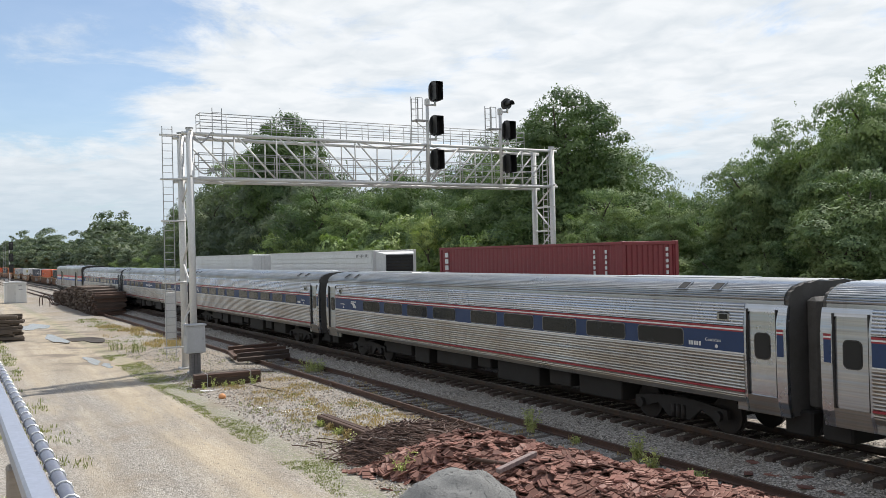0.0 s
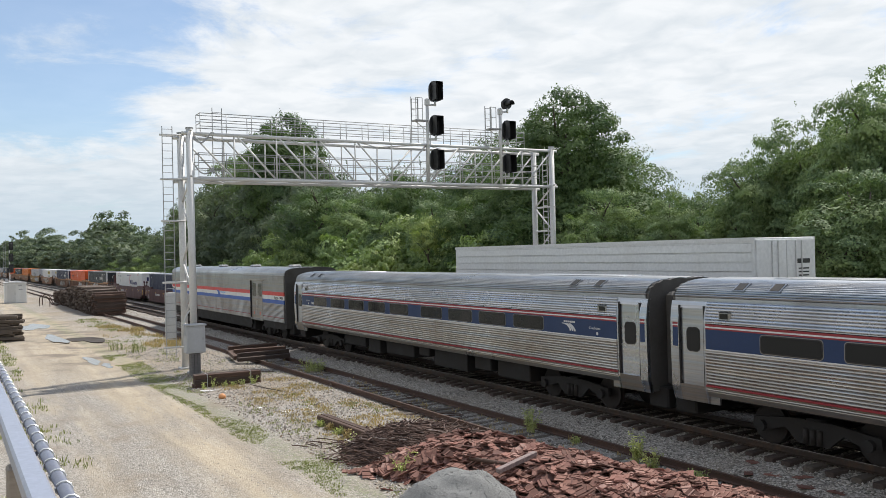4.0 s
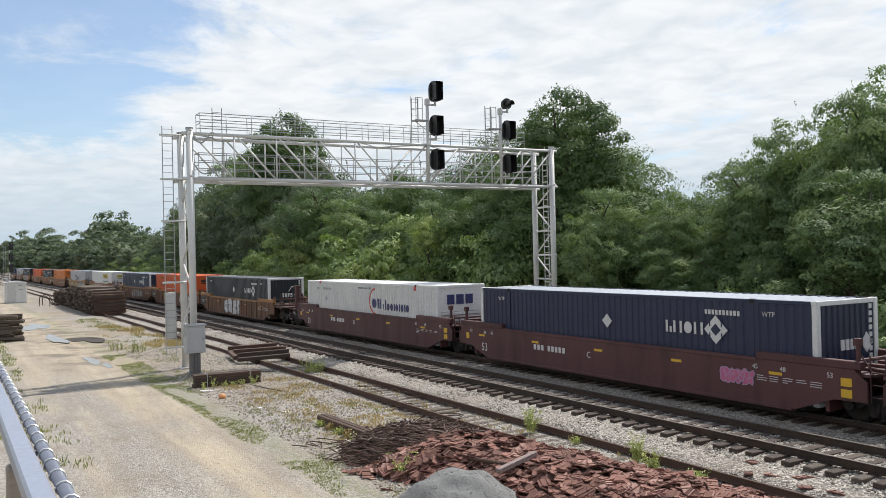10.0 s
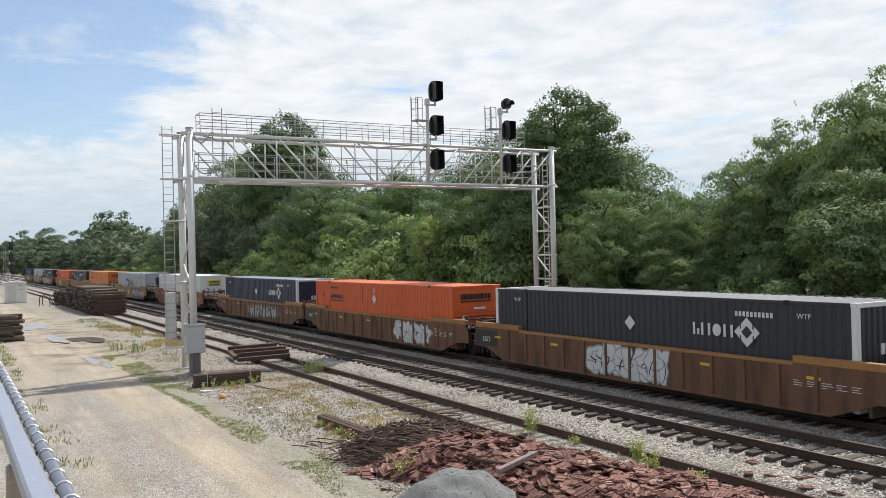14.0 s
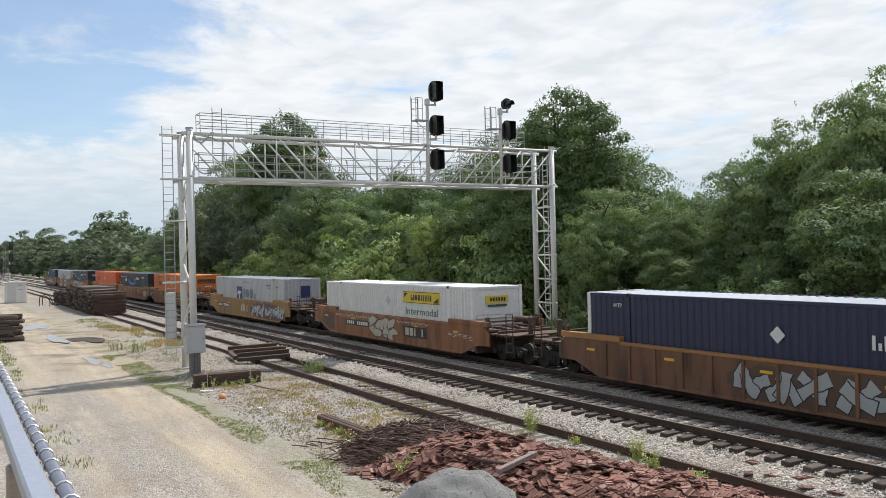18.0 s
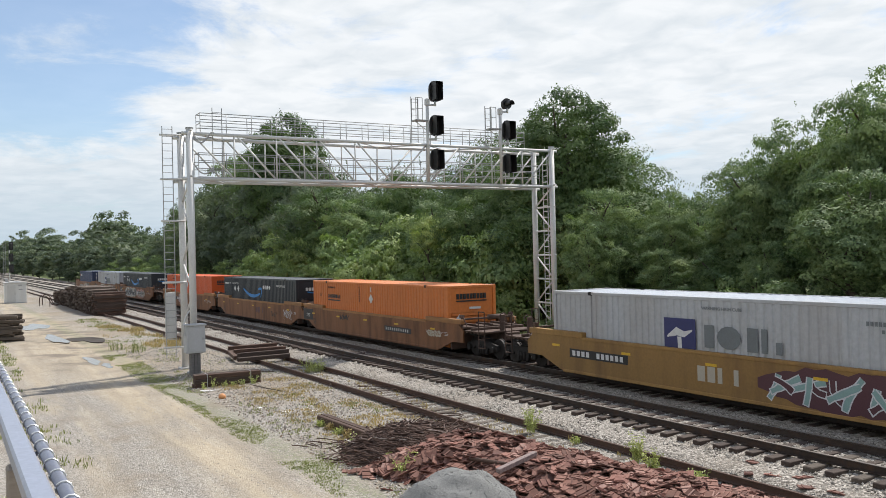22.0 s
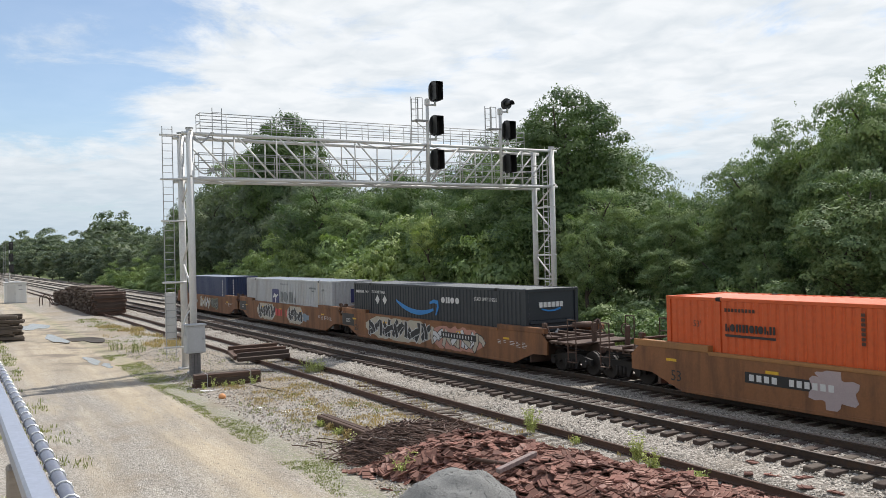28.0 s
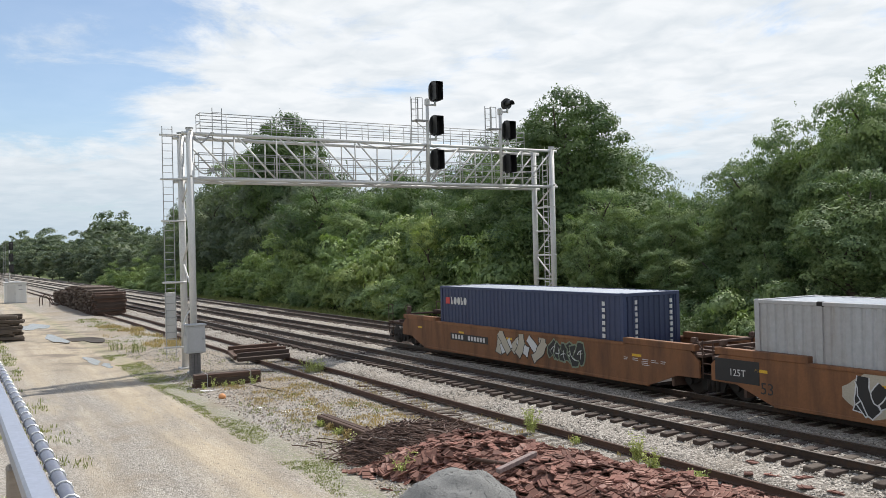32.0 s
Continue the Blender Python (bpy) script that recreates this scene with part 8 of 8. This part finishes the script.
STACK_TIES = [Mesh().box(-0.115, 0.115, -1.30, 1.30, 0.0, 0.175, 0.015).data("tie", TIE_OLD), Mesh().box(-0.11, 0.12, -1.28, 1.30, 0.0, 0.17, 0.02).data("tie", TIE_OLD),
              Mesh().box(-0.12, 0.115, -1.31, 1.27, 0.0, 0.18, 0.012).data("tie", TIE_WOOD)]
TIE_LOW = Mesh().box(-0.115, 0.115, -1.30, 1.30, 0.0, 0.175, 0.025).data("tie", TIE_GREY)
rnd = random.Random(21)
b = thing("tie_bundle", "strapped bundle of dark used railway ties on the gravel", "tie bundle", at=pose(-33.55, 9.55, GROUND - 0.05, 0, 0, -2))
for k in range(2):
    for j in range(3):
        if k == 0 or j < 3:
            one_tie(b, pose(-0.13 + k * 0.26, rnd.uniform(-.03, .03), 0.02 + j * 0.18, 0, rnd.uniform(-2, 2), rnd.uniform(-1, 1)), k + j)
for y in (-0.85, 0.85):
    st = Mesh()
    st.box(-0.27, 0.27, y, y + 0.03, 0.565, 0.572).box(0.262, 0.27, y, y + 0.03, 0.0, 0.57).box(-0.27, -0.262, y, y + 0.03, 0.0, 0.57)
    part("strap", st, GALV_DARK, b)
b = thing("tie_bundle", "used railway ties lying across the rusty siding", "tie bundle", at=pose(-41.0, 13.35, -0.37))
for x, y, z, r in ((1.3, -0.25, 0.0, 3), (0.75, -0.1, 0.0, -2), (-0.3, 0.05, 0.0, 2), (-1.0, 0.3, 0.0, -3), (-2.2, 0.2, 0.0, 4), (-2.9, 0.5, 0.0, 1), (0.95, -0.15, 0.18, 4), (-0.7, 0.2, 0.18, -4), (-2.5, 0.4, 0.18, 3)):
    one_tie(b, pose(x, y, z, 0, rnd.uniform(-2, 2), r), rnd.randrange(3))
part("tie", STACK_TIES[0], None, b, at=pose(-0.6, -1.2, 0.02, 0, 0, 80))


def tie_stack(label, x, y, cols, rows, mess, single, turn=0.0, lean=0.0, grey=False):
    t = thing("tie_stack", label, "tie stack", "stacks of ties", at=pose(x, y, GROUND - 0.06, 0, 0, turn))
    joined = Mesh()
    for j in range(rows):
        for i in range(cols):
            if j > rows - 3 and rnd.random() < 0.35:
                continue
            m = pose(-i * 0.25 + rnd.uniform(-mess, mess) - lean * j * (1 if i == 0 else 0), rnd.uniform(-mess, mess) * 3, j * 0.178, rnd.uniform(-mess, mess) * 12, rnd.uniform(-mess, mess) * 40, rnd.uniform(-mess, mess) * 40)
            if single:
                part("tie", TIE_LOW if grey else STACK_TIES[rnd.randrange(3)], None, t, at=m)
            else:
                me = STACK_TIES[rnd.randrange(3)]
                joined.add([m @ v.co for v in me.vertices], [tuple(p.vertices) for p in me.polygons])
    if not single:
        tagged(part("tie", joined, TIE_ISLE, t), kind="stuff")


TIE_ISLE = island_rust("mixed_old_ties", [(0.0, (0.045, 0.033, 0.026)), (0.6, (0.11, 0.085, 0.066)), (1.0, (0.24, 0.195, 0.16))])
tie_stack("tall stack of dark used railway ties in the yard", -84.6, 13.3, 9, 12, 0.08, True)
for k in range(8):
    tie_stack("tall stack of dark used railway ties in the yard", -86.95 - k * 4.0, 13.3 + rnd.uniform(-.3, .3), 16, (13, 14, 14, 13, 12, 10, 9, 8)[k], 0.13, False, rnd.uniform(-3, 3))
tie_stack("untidy stack of weathered grey railway ties beside the road", -61.3, 2.3, 8, 10, 0.26, True, -6, grey=True)
t = thing("loose_ties", "loose ties lying on top of the tall stack", "loose ties", at=pose(-92.0, 13.4, GROUND + 1.98))
for k in range(7):
    one_tie(t, pose(rnd.uniform(-4, 5), rnd.uniform(-.5, .5), 0.0 + 0.03 * k, rnd.uniform(-3, 3), rnd.uniform(-3, 3), rnd.uniform(-25, 25)), k)

# white relay house and what stands about it
hs = thing("relay_house", "small white metal equipment house on the gravel", "equipment house", at=pose(-120.2, 7.6, GROUND - 0.05))
part("body", Mesh().box(-1.0, 1.0, -1.22, 1.22, 0.12, 2.55, 0.02), WHITE_BOX, hs)
part("roof", Mesh().rings([[(-1.1, -1.32, 2.55), (1.1, -1.32, 2.55), (1.1, 1.32, 2.55), (-1.1, 1.32, 2.55)], [(-1.1, -1.32, 2.62), (1.1, -1.32, 2.62), (1.1, 1.32, 2.62), (-1.1, 1.32, 2.62)], [(-1.05, -0.05, 2.80), (1.05, -0.05, 2.80), (1.05, 0.05, 2.80), (-1.05, 0.05, 2.80)]]), WHITE_BOX, hs)
part("foundation", Mesh().box(-1.05, 1.05, -1.27, 1.27, -0.1, 0.12), GALV_DARK, hs)
d = part("door", Mesh().box(1.0, 1.03, -0.95, 0.0, 0.2, 2.3, 0.01), WHITE_BOX, hs)
part("latch", Mesh().box(1.03, 1.06, -0.12, -0.05, 1.1, 1.35), GALV_DARK, d)
part("sign", Mesh().box(1.0, 1.01, 0.35, 0.85, 1.7, 1.8), GALV_DARK, hs)
part("vent", Mesh().box(1.0, 1.02, 0.3, 0.7, 2.15, 2.35), GALV_DARK, hs)
ps = thing("yellow_post", "short yellow marker post beside the equipment house", "marker post", at=pose(-117.5, 5.6, GROUND - 0.05))
part("post", Mesh().rod((0, 0, 0), (0, 0, 2.6), 0.06, 8), YELLOW, ps)

fs = thing("signal", "distant black signal on a tall grey mast by the track", "railway signal", at=pose(-200, 11.7, GROUND))
part("mast", Mesh().rod((0, 0, 0), (0, 0, 9.0), 0.10, 8), GALV, fs)
for z in (8.6, 6.2, 3.9):
    h = part("signal_head", Mesh().box(0.05, 0.2, -0.1, 0.75, z - 0.85, z + 0.85, 0.12), BLACK, fs)
    part("visor", Mesh().box(0.2, 0.6, 0.1, 0.55, z - 0.5, z + 0.6, 0.1), BLACK, h)
ld = Mesh().rod((-0.1, -1.1, 0), (-0.1, -1.1, 9.3), 0.03, 5).rod((-0.1, -0.7, 0), (-0.1, -0.7, 9.3), 0.03, 5)
for k in range(28):
    ld.rod((-0.1, -1.1, 0.3 + k * 0.32), (-0.1, -0.7, 0.3 + k * 0.32), 0.015, 4)
part("ladder", ld, GALV_DARK, fs)
part("case", Mesh().box(-0.3, 0.3, -0.9, -0.3, 0.4, 1.8, 0.02), BOX_GREY, fs)
for x, y, r in ((-108.0, 9.8, 0), (-106.0, 10.6, 30), (-110.5, 10.3, -20)):
    hp = thing("bent_rod", "bent rusty rod standing in the gravel", "scrap rod", "bent rods", at=pose(x, y, GROUND - 0.05, 0, 0, r))
    part("rod", Mesh().tube([(0, -0.5, 0), (0, -0.48, 1.0), (0.1, -0.2, 1.35), (0.1, 0.3, 1.1), (0.3, 0.8, 0.2), (0.4, 1.5, 0.05)], 0.05, 6), RUST_DARK, hp)


# puddles
def puddle(x, y, rx, ry, seed, label, material=WATER):
    r = random.Random(seed)
    ph = [r.uniform(0, 6.28) for _ in range(3)]
    z = ground_height(x, y)
    pts = []
    for k in range(36):
        a = 2 * math.pi * k / 36
        q = 1 + 0.22 * math.sin(2 * a + ph[0]) + 0.16 * math.sin(3 * a + ph[1]) + 0.10 * math.sin(5 * a + ph[2])
        pts.append((x + rx * q * math.cos(a), y + ry * q * math.sin(a)))
    m = Mesh().rings([[(a, b2, z - 0.05) for a, b2 in pts], [(a, b2, z + 0.022) for a, b2 in pts]])
    tagged(part("puddle", m, material), label, "puddle", "puddles", "structure")


puddle(-60.6, 6.1, 3.0, 0.55, 1, "shallow rain puddle reflecting the sky")
puddle(-59.4, 7.7, 2.8, 0.95, 2, "muddy brown rain puddle on the dirt road", MUD)
puddle(-46.0, 6.3, 1.6, 0.32, 3, "small rain puddle on the road")
puddle(-73.5, 6.0, 3.5, 0.9, 5, "long shallow rain puddle reflecting the sky")
puddle(-43.4, 6.6, 0.9, 0.22, 7, "small rain puddle on the road")


# weeds and grass
def blades(m, x, y, z, n, h, spread, rnd, wide=0.012, leafy=0.0):
    for k in range(n):
        a, r = rnd.uniform(0, 6.28), spread * math.sqrt(rnd.random())
        bx, by = x + r * math.cos(a), y + r * math.sin(a)
        hh = h * rnd.uniform(0.5, 1.1)
        lx, ly = rnd.gauss(0, 0.22) * hh, rnd.gauss(0, 0.22) * hh
        c, s = math.cos(a * 3), math.sin(a * 3)
        i = len(m.v)
        m.v += [(bx - c * wide, by - s * wide, z), (bx + c * wide, by + s * wide, z), (bx + lx * .5 + c * wide * .8, by + ly * .5 + s * wide * .8, z + hh * .6), (bx + lx * .5 - c * wide * .8, by + ly * .5 - s * wide * .8, z + hh * .6), (bx + lx * 1.2, by + ly * 1.2, z + hh)]
        m.f += [(i, i + 1, i + 2, i + 3), (i + 3, i + 2, i + 4)]
        if leafy:
            for q in range(int(leafy * rnd.uniform(0.6, 1.4))):
                t = rnd.uniform(0.25, 1.0)
                p = Vector((bx + lx * t, by + ly * t, z + hh * t)) + Vector((rnd.gauss(0, .04), rnd.gauss(0, .04), rnd.gauss(0, .02)))
                leaf_quad(m, p, Vector((rnd.gauss(0, .6), rnd.gauss(0, .6), 1)).normalized(), 0.075, rnd)


def weed(label, x, y, h, spread, n, leafy, material=WEED, seed=1, z=None):
    r = random.Random(seed)
    m = Mesh()
    blades(m, 0, 0, 0, n, h, spread, r, 0.012, leafy)
    t = thing("weed", label, "weed", "weeds", at=pose(x, y, (ground_height(x, y) if z is None else z) - 0.03))
    part("foliage", m, material, t)


weed("tall light green weed beside the siding rail", -19.39, 14.0, 0.68, 0.15, 18, 14, seed=1, z=-0.5)
weed("tall light green weed beside the siding rail", -15.1, 13.89, 0.72, 0.13, 18, 14, seed=2, z=-0.5)
weed("tall light green weed beside the siding rail", -14.0, 13.32, 0.62, 0.13, 16, 14, seed=3, z=-0.5)
weed("yellowing broad weed over the siding rail", -13.05, 13.74, 0.24, 0.26, 18, 10, seed=4, z=-0.45)
weed("small green weed beside the rail", -17.6, 14.1, 0.20, 0.10, 8, 8, seed=5, z=-0.5)
weed("yellow green weed between the siding rails", -35.4, 13.9, 0.60, 0.45, 40, 16, seed=6)
weed("thin green weed growing from the scrap heap", -17.1, 8.75, 0.62, 0.10, 9, 14, seed=7)
weed("tall grassy weeds beside the dirt road", -48.6, 8.9, 0.8, 0.5, 45, 6, GRASS, seed=8)
weed("tall grassy weeds beside the dirt road", -50.8, 8.2, 0.6, 0.5, 30, 6, GRASS, seed=9)
for k in range(6):
    weed("weed growing along the tie bundle", -33.05 + rnd.uniform(-.1, .15), 8.5 + k * 0.38, rnd.uniform(0.2, 0.45), 0.09, 8, 7, seed=20 + k)
for k in range(5):
    weed("dry weed beside the dark beam", -23.6 + k * 0.62, 9.5, 0.26, 0.13, 22, 6, DRY if k % 2 else WEED, seed=30 + k)


def tufts(name, label, material, count, x0, x1, y0, y1, h, seed, per=9, spread=0.10, hfun=ground_height, mask=None):
    r = random.Random(seed)
    m = Mesh()
    k = 0
    while k < count:
        x, y = r.uniform(x0, x1), r.uniform(y0, y1)
        if mask is None or noise.noise(Vector((x * mask[0], y * mask[0] * 1.6, seed))) > mask[1]:
            blades(m, x, y, hfun(x, y) - 0.02, per, h * r.uniform(0.6, 1.3), spread, r)
            k += 1
        else:
            k += 0.05
    tagged(part(name, m, material), label, "grass", kind="stuff")


tufts("roadside_grass", "strip of short green grass along the dirt road", GRASS, 2600, -48, -13, 7.0, 8.25, 0.055, 41, 9, 0.13, mask=(0.35, -0.12))
tufts("yard_weeds", "scattered low green weeds in the gravel", GRASS, 700, -60, -16, 8.2, 12.6, 0.09, 42, 8, 0.13, mask=(0.4, 0.10))
tufts("dry_grass", "patches of dry tan grass in the gravel", DRY, 900, -34, -18, 9.0, 12.6, 0.10, 43, 9, 0.15, mask=(0.45, 0.02))
tufts("dry_grass", "dry tan grass near the siding's end", DRY, 300, -72, -46, 9.0, 12.4, 0.28, 44, 9, 0.2, mask=(0.3, 0.05))
tufts("siding_weeds", "thin weeds between the siding rails", DRY, 130, -45, -16, 12.9, 14.4, 0.14, 45, 8, 0.12)
tufts("yard_edge_grass", "green grass at the foot of the tie stack", GRASS, 260, -82, -64, 9.4, 11.4, 0.13, 46, 8, 0.25, mask=(0.2, 0.0))
tufts("fence_grass", "green weeds along the near side of the road", GRASS, 420, -62, -14, 0.6, 3.0, 0.16, 47, 9, 0.2, mask=(0.3, 0.0))
tufts("track_verge", "bright green grass strip beyond the far track", GRASS, 2600, -120, -18, 27.5, 30.2, 0.42, 48, 6, 0.22)

# small litter
for x, y, r, mt, lb in ((-30.2, 8.4, 0.13, flat("orange_plastic", (0.72, 0.33, 0.13)), "faded orange plastic ball in the weeds"),):
    o = thing("ball", lb, "ball", at=pose(x, y, ground_height(x, y) + 0.07))
    part("shell", Mesh().rings([[(r * math.cos(a) * math.sin(b), r * math.sin(a) * math.sin(b), r * 0.85 * math.cos(b)) for a in [k * 2 * math.pi / 14 for k in range(14)]] for b in [math.pi * (0.04 + 0.92 * k / 8) for k in range(9)]]), mt, o, smooth=True)
for x, y, a, s in ((-21.4, 9.35, 20, 0.34), (-26.5, 9.4, 60, 0.22), (-27.6, 8.9, 10, 0.2), (-32.4, 8.6, 85, 0.8), (-26.0, 10.2, 140, 0.18)):
    o = thing("litter", "scrap of white plastic sheet on the gravel", "litter", "litter", at=pose(x, y, ground_height(x, y) + 0.012, 4, 3, a))
    part("sheet", Mesh().box(-s / 2, s / 2, -0.06, 0.06, -0.006, 0.006, 0.003), CWHITE, o)
for x, y, a, L in ((-31.2, 10.4, 15, 1.9), (-27.0, 10.7, -40, 0.5), (-36.0, 12.0, 70, 0.6)):
    o = thing("stick", "thin weathered stick on the gravel", "stick", "sticks", at=pose(x, y, ground_height(x, y) + 0.03, 0, 2, a))
    part("wood", Mesh().rod((-L / 2, 0, 0), (L / 2, 0, 0.02), 0.022, 6), TIE_GREY, o)

rnd = random.Random(77)
for k in range(16):
    x, y, L = rnd.uniform(-31, -20.5), rnd.uniform(12.7, 14.6), rnd.uniform(0.4, 1.5)
    o = thing("stick", "thin dark stick lying on the siding", "stick", "sticks", at=pose(x, y, ground_height(x, y) + 0.07, 0, rnd.uniform(-5, 5), rnd.gauss(20, 50)))
    part("wood", Mesh().tube([(-L / 2, 0, 0), (-L / 6, rnd.uniform(-.08, .08), 0.03), (L / 5, rnd.uniform(-.08, .08), 0.05), (L / 2, 0, 0.02)], 0.016, 5), TIE_OLD, o)
for x, y, r in ((-27.0, 14.3, 0.28), (-24.4, 13.2, 0.22)):
    o = thing("wire_loop", "loop of old dark wire on the siding", "wire", at=pose(x, y, ground_height(x, y) + 0.10, 8, 6, 0))
    part("wire", Mesh().tube([(r * 1.4 * math.cos(a), r * math.sin(a), 0.03 * math.sin(2 * a)) for a in [q * math.pi / 9 for q in range(18)]], 0.011, 5), RUST_DARK, o)
for x, y, a in ((-12.1, 14.95, 20), (-11.6, 15.2, 80), (-12.6, 14.75, 130), (-11.2, 14.8, 50), (-10.6, 14.9, 10), (-13.0, 15.35, 160)):
    o = thing("tie_plate", "single rusty tie plate lying on the ballast", "tie plate", "loose tie plates", at=pose(x, y, ballast_height(x, y) + 0.02, rnd.uniform(-6, 6), rnd.uniform(-6, 6), a))
    part("plate", PLATES[rnd.randrange(4)], None, o)

# ---- the viewing deck under the camera ----
RY, RZ = 0.315, EYE[2] - 0.72
fr = thing("deck_railing", "blue-grey painted railing cap with a wire-wrapped pipe beside it", "railing")
part("cap", Mesh().box(-9.0, 1.5, 0.205, 0.282, RZ - 0.06, RZ + 0.012, 0.01), RAIL_PAINT, fr, "blue-grey painted cap board")
part("pipe", Mesh().rod((-9.0, RY, RZ), (1.5, RY, RZ), 0.0215, 14), PIPE, fr, "round zinc pipe", smooth=True)
for k in range(56):
    x = -8.9 + k * 0.185
    pts = [(x + 0.02 * math.cos(a * 0.5), RY + 0.0245 * math.cos(a), RZ + 0.0245 * math.sin(a)) for a in [math.pi * (-0.35 + 1.7 * q / 9) for q in range(10)]]
    part("wire_loop", Mesh().tube(pts, 0.0036, 5), WIRE, fr)
for x in (-8.5, -6.1, -3.7, -1.3, 1.1):
    part("post", Mesh().box(x - 0.05, x + 0.05, 0.19, 0.27, RZ - 1.1, RZ - 0.06, 0.008), DECK, fr, "pale timber post")
    part("pipe_bracket", Mesh().box(x - 0.02, x + 0.02, 0.27, RY, RZ - 0.03, RZ - 0.02), PIPE, fr)
part("lower_rail", Mesh().box(-9.0, 1.5, 0.18, 0.22, RZ - 1.0, RZ - 0.92, 0.006), RAIL_PAINT, fr)
dk = thing("viewing_deck", "raised timber viewing deck", "deck")
for k in range(18):
    part("board", Mesh().box(-9.0, 1.5, 0.26 - (k + 1) * 0.145, 0.26 - k * 0.145 - 0.008, RZ - 1.14, RZ - 1.10, 0.004), DECK, dk)
for x in (-8.5, -3.7, 1.1):
    for y in (-2.2, 0.1):
        part("pile", Mesh().box(x - 0.09, x + 0.09, y - 0.09, y + 0.09, GROUND - 0.3, RZ - 1.14, 0.01), DECK, dk)



def motions():
    """Both trains run towards +x along their tracks."""
    times = [0.0, 2.0, 4.0, 6.0, 8.0, 10.0, 12.0, 14.0, 16.0, 18.0, 20.0, 22.0, 24.0, 26.0, 28.0, 30.0, 32.0]
    for ob, y, s, z, run, half in MOVING:
        rows = []
        for t in times:
            x = s + run(t)
            mid = x + 8.0
            rows.append((t, pose(x, y + bend(x), z, 0, 0, math.degrees(math.atan(bend_slope(mid) if -1200 < mid < 100 else 0.0)))))
        walk(ob, rows)


motions()
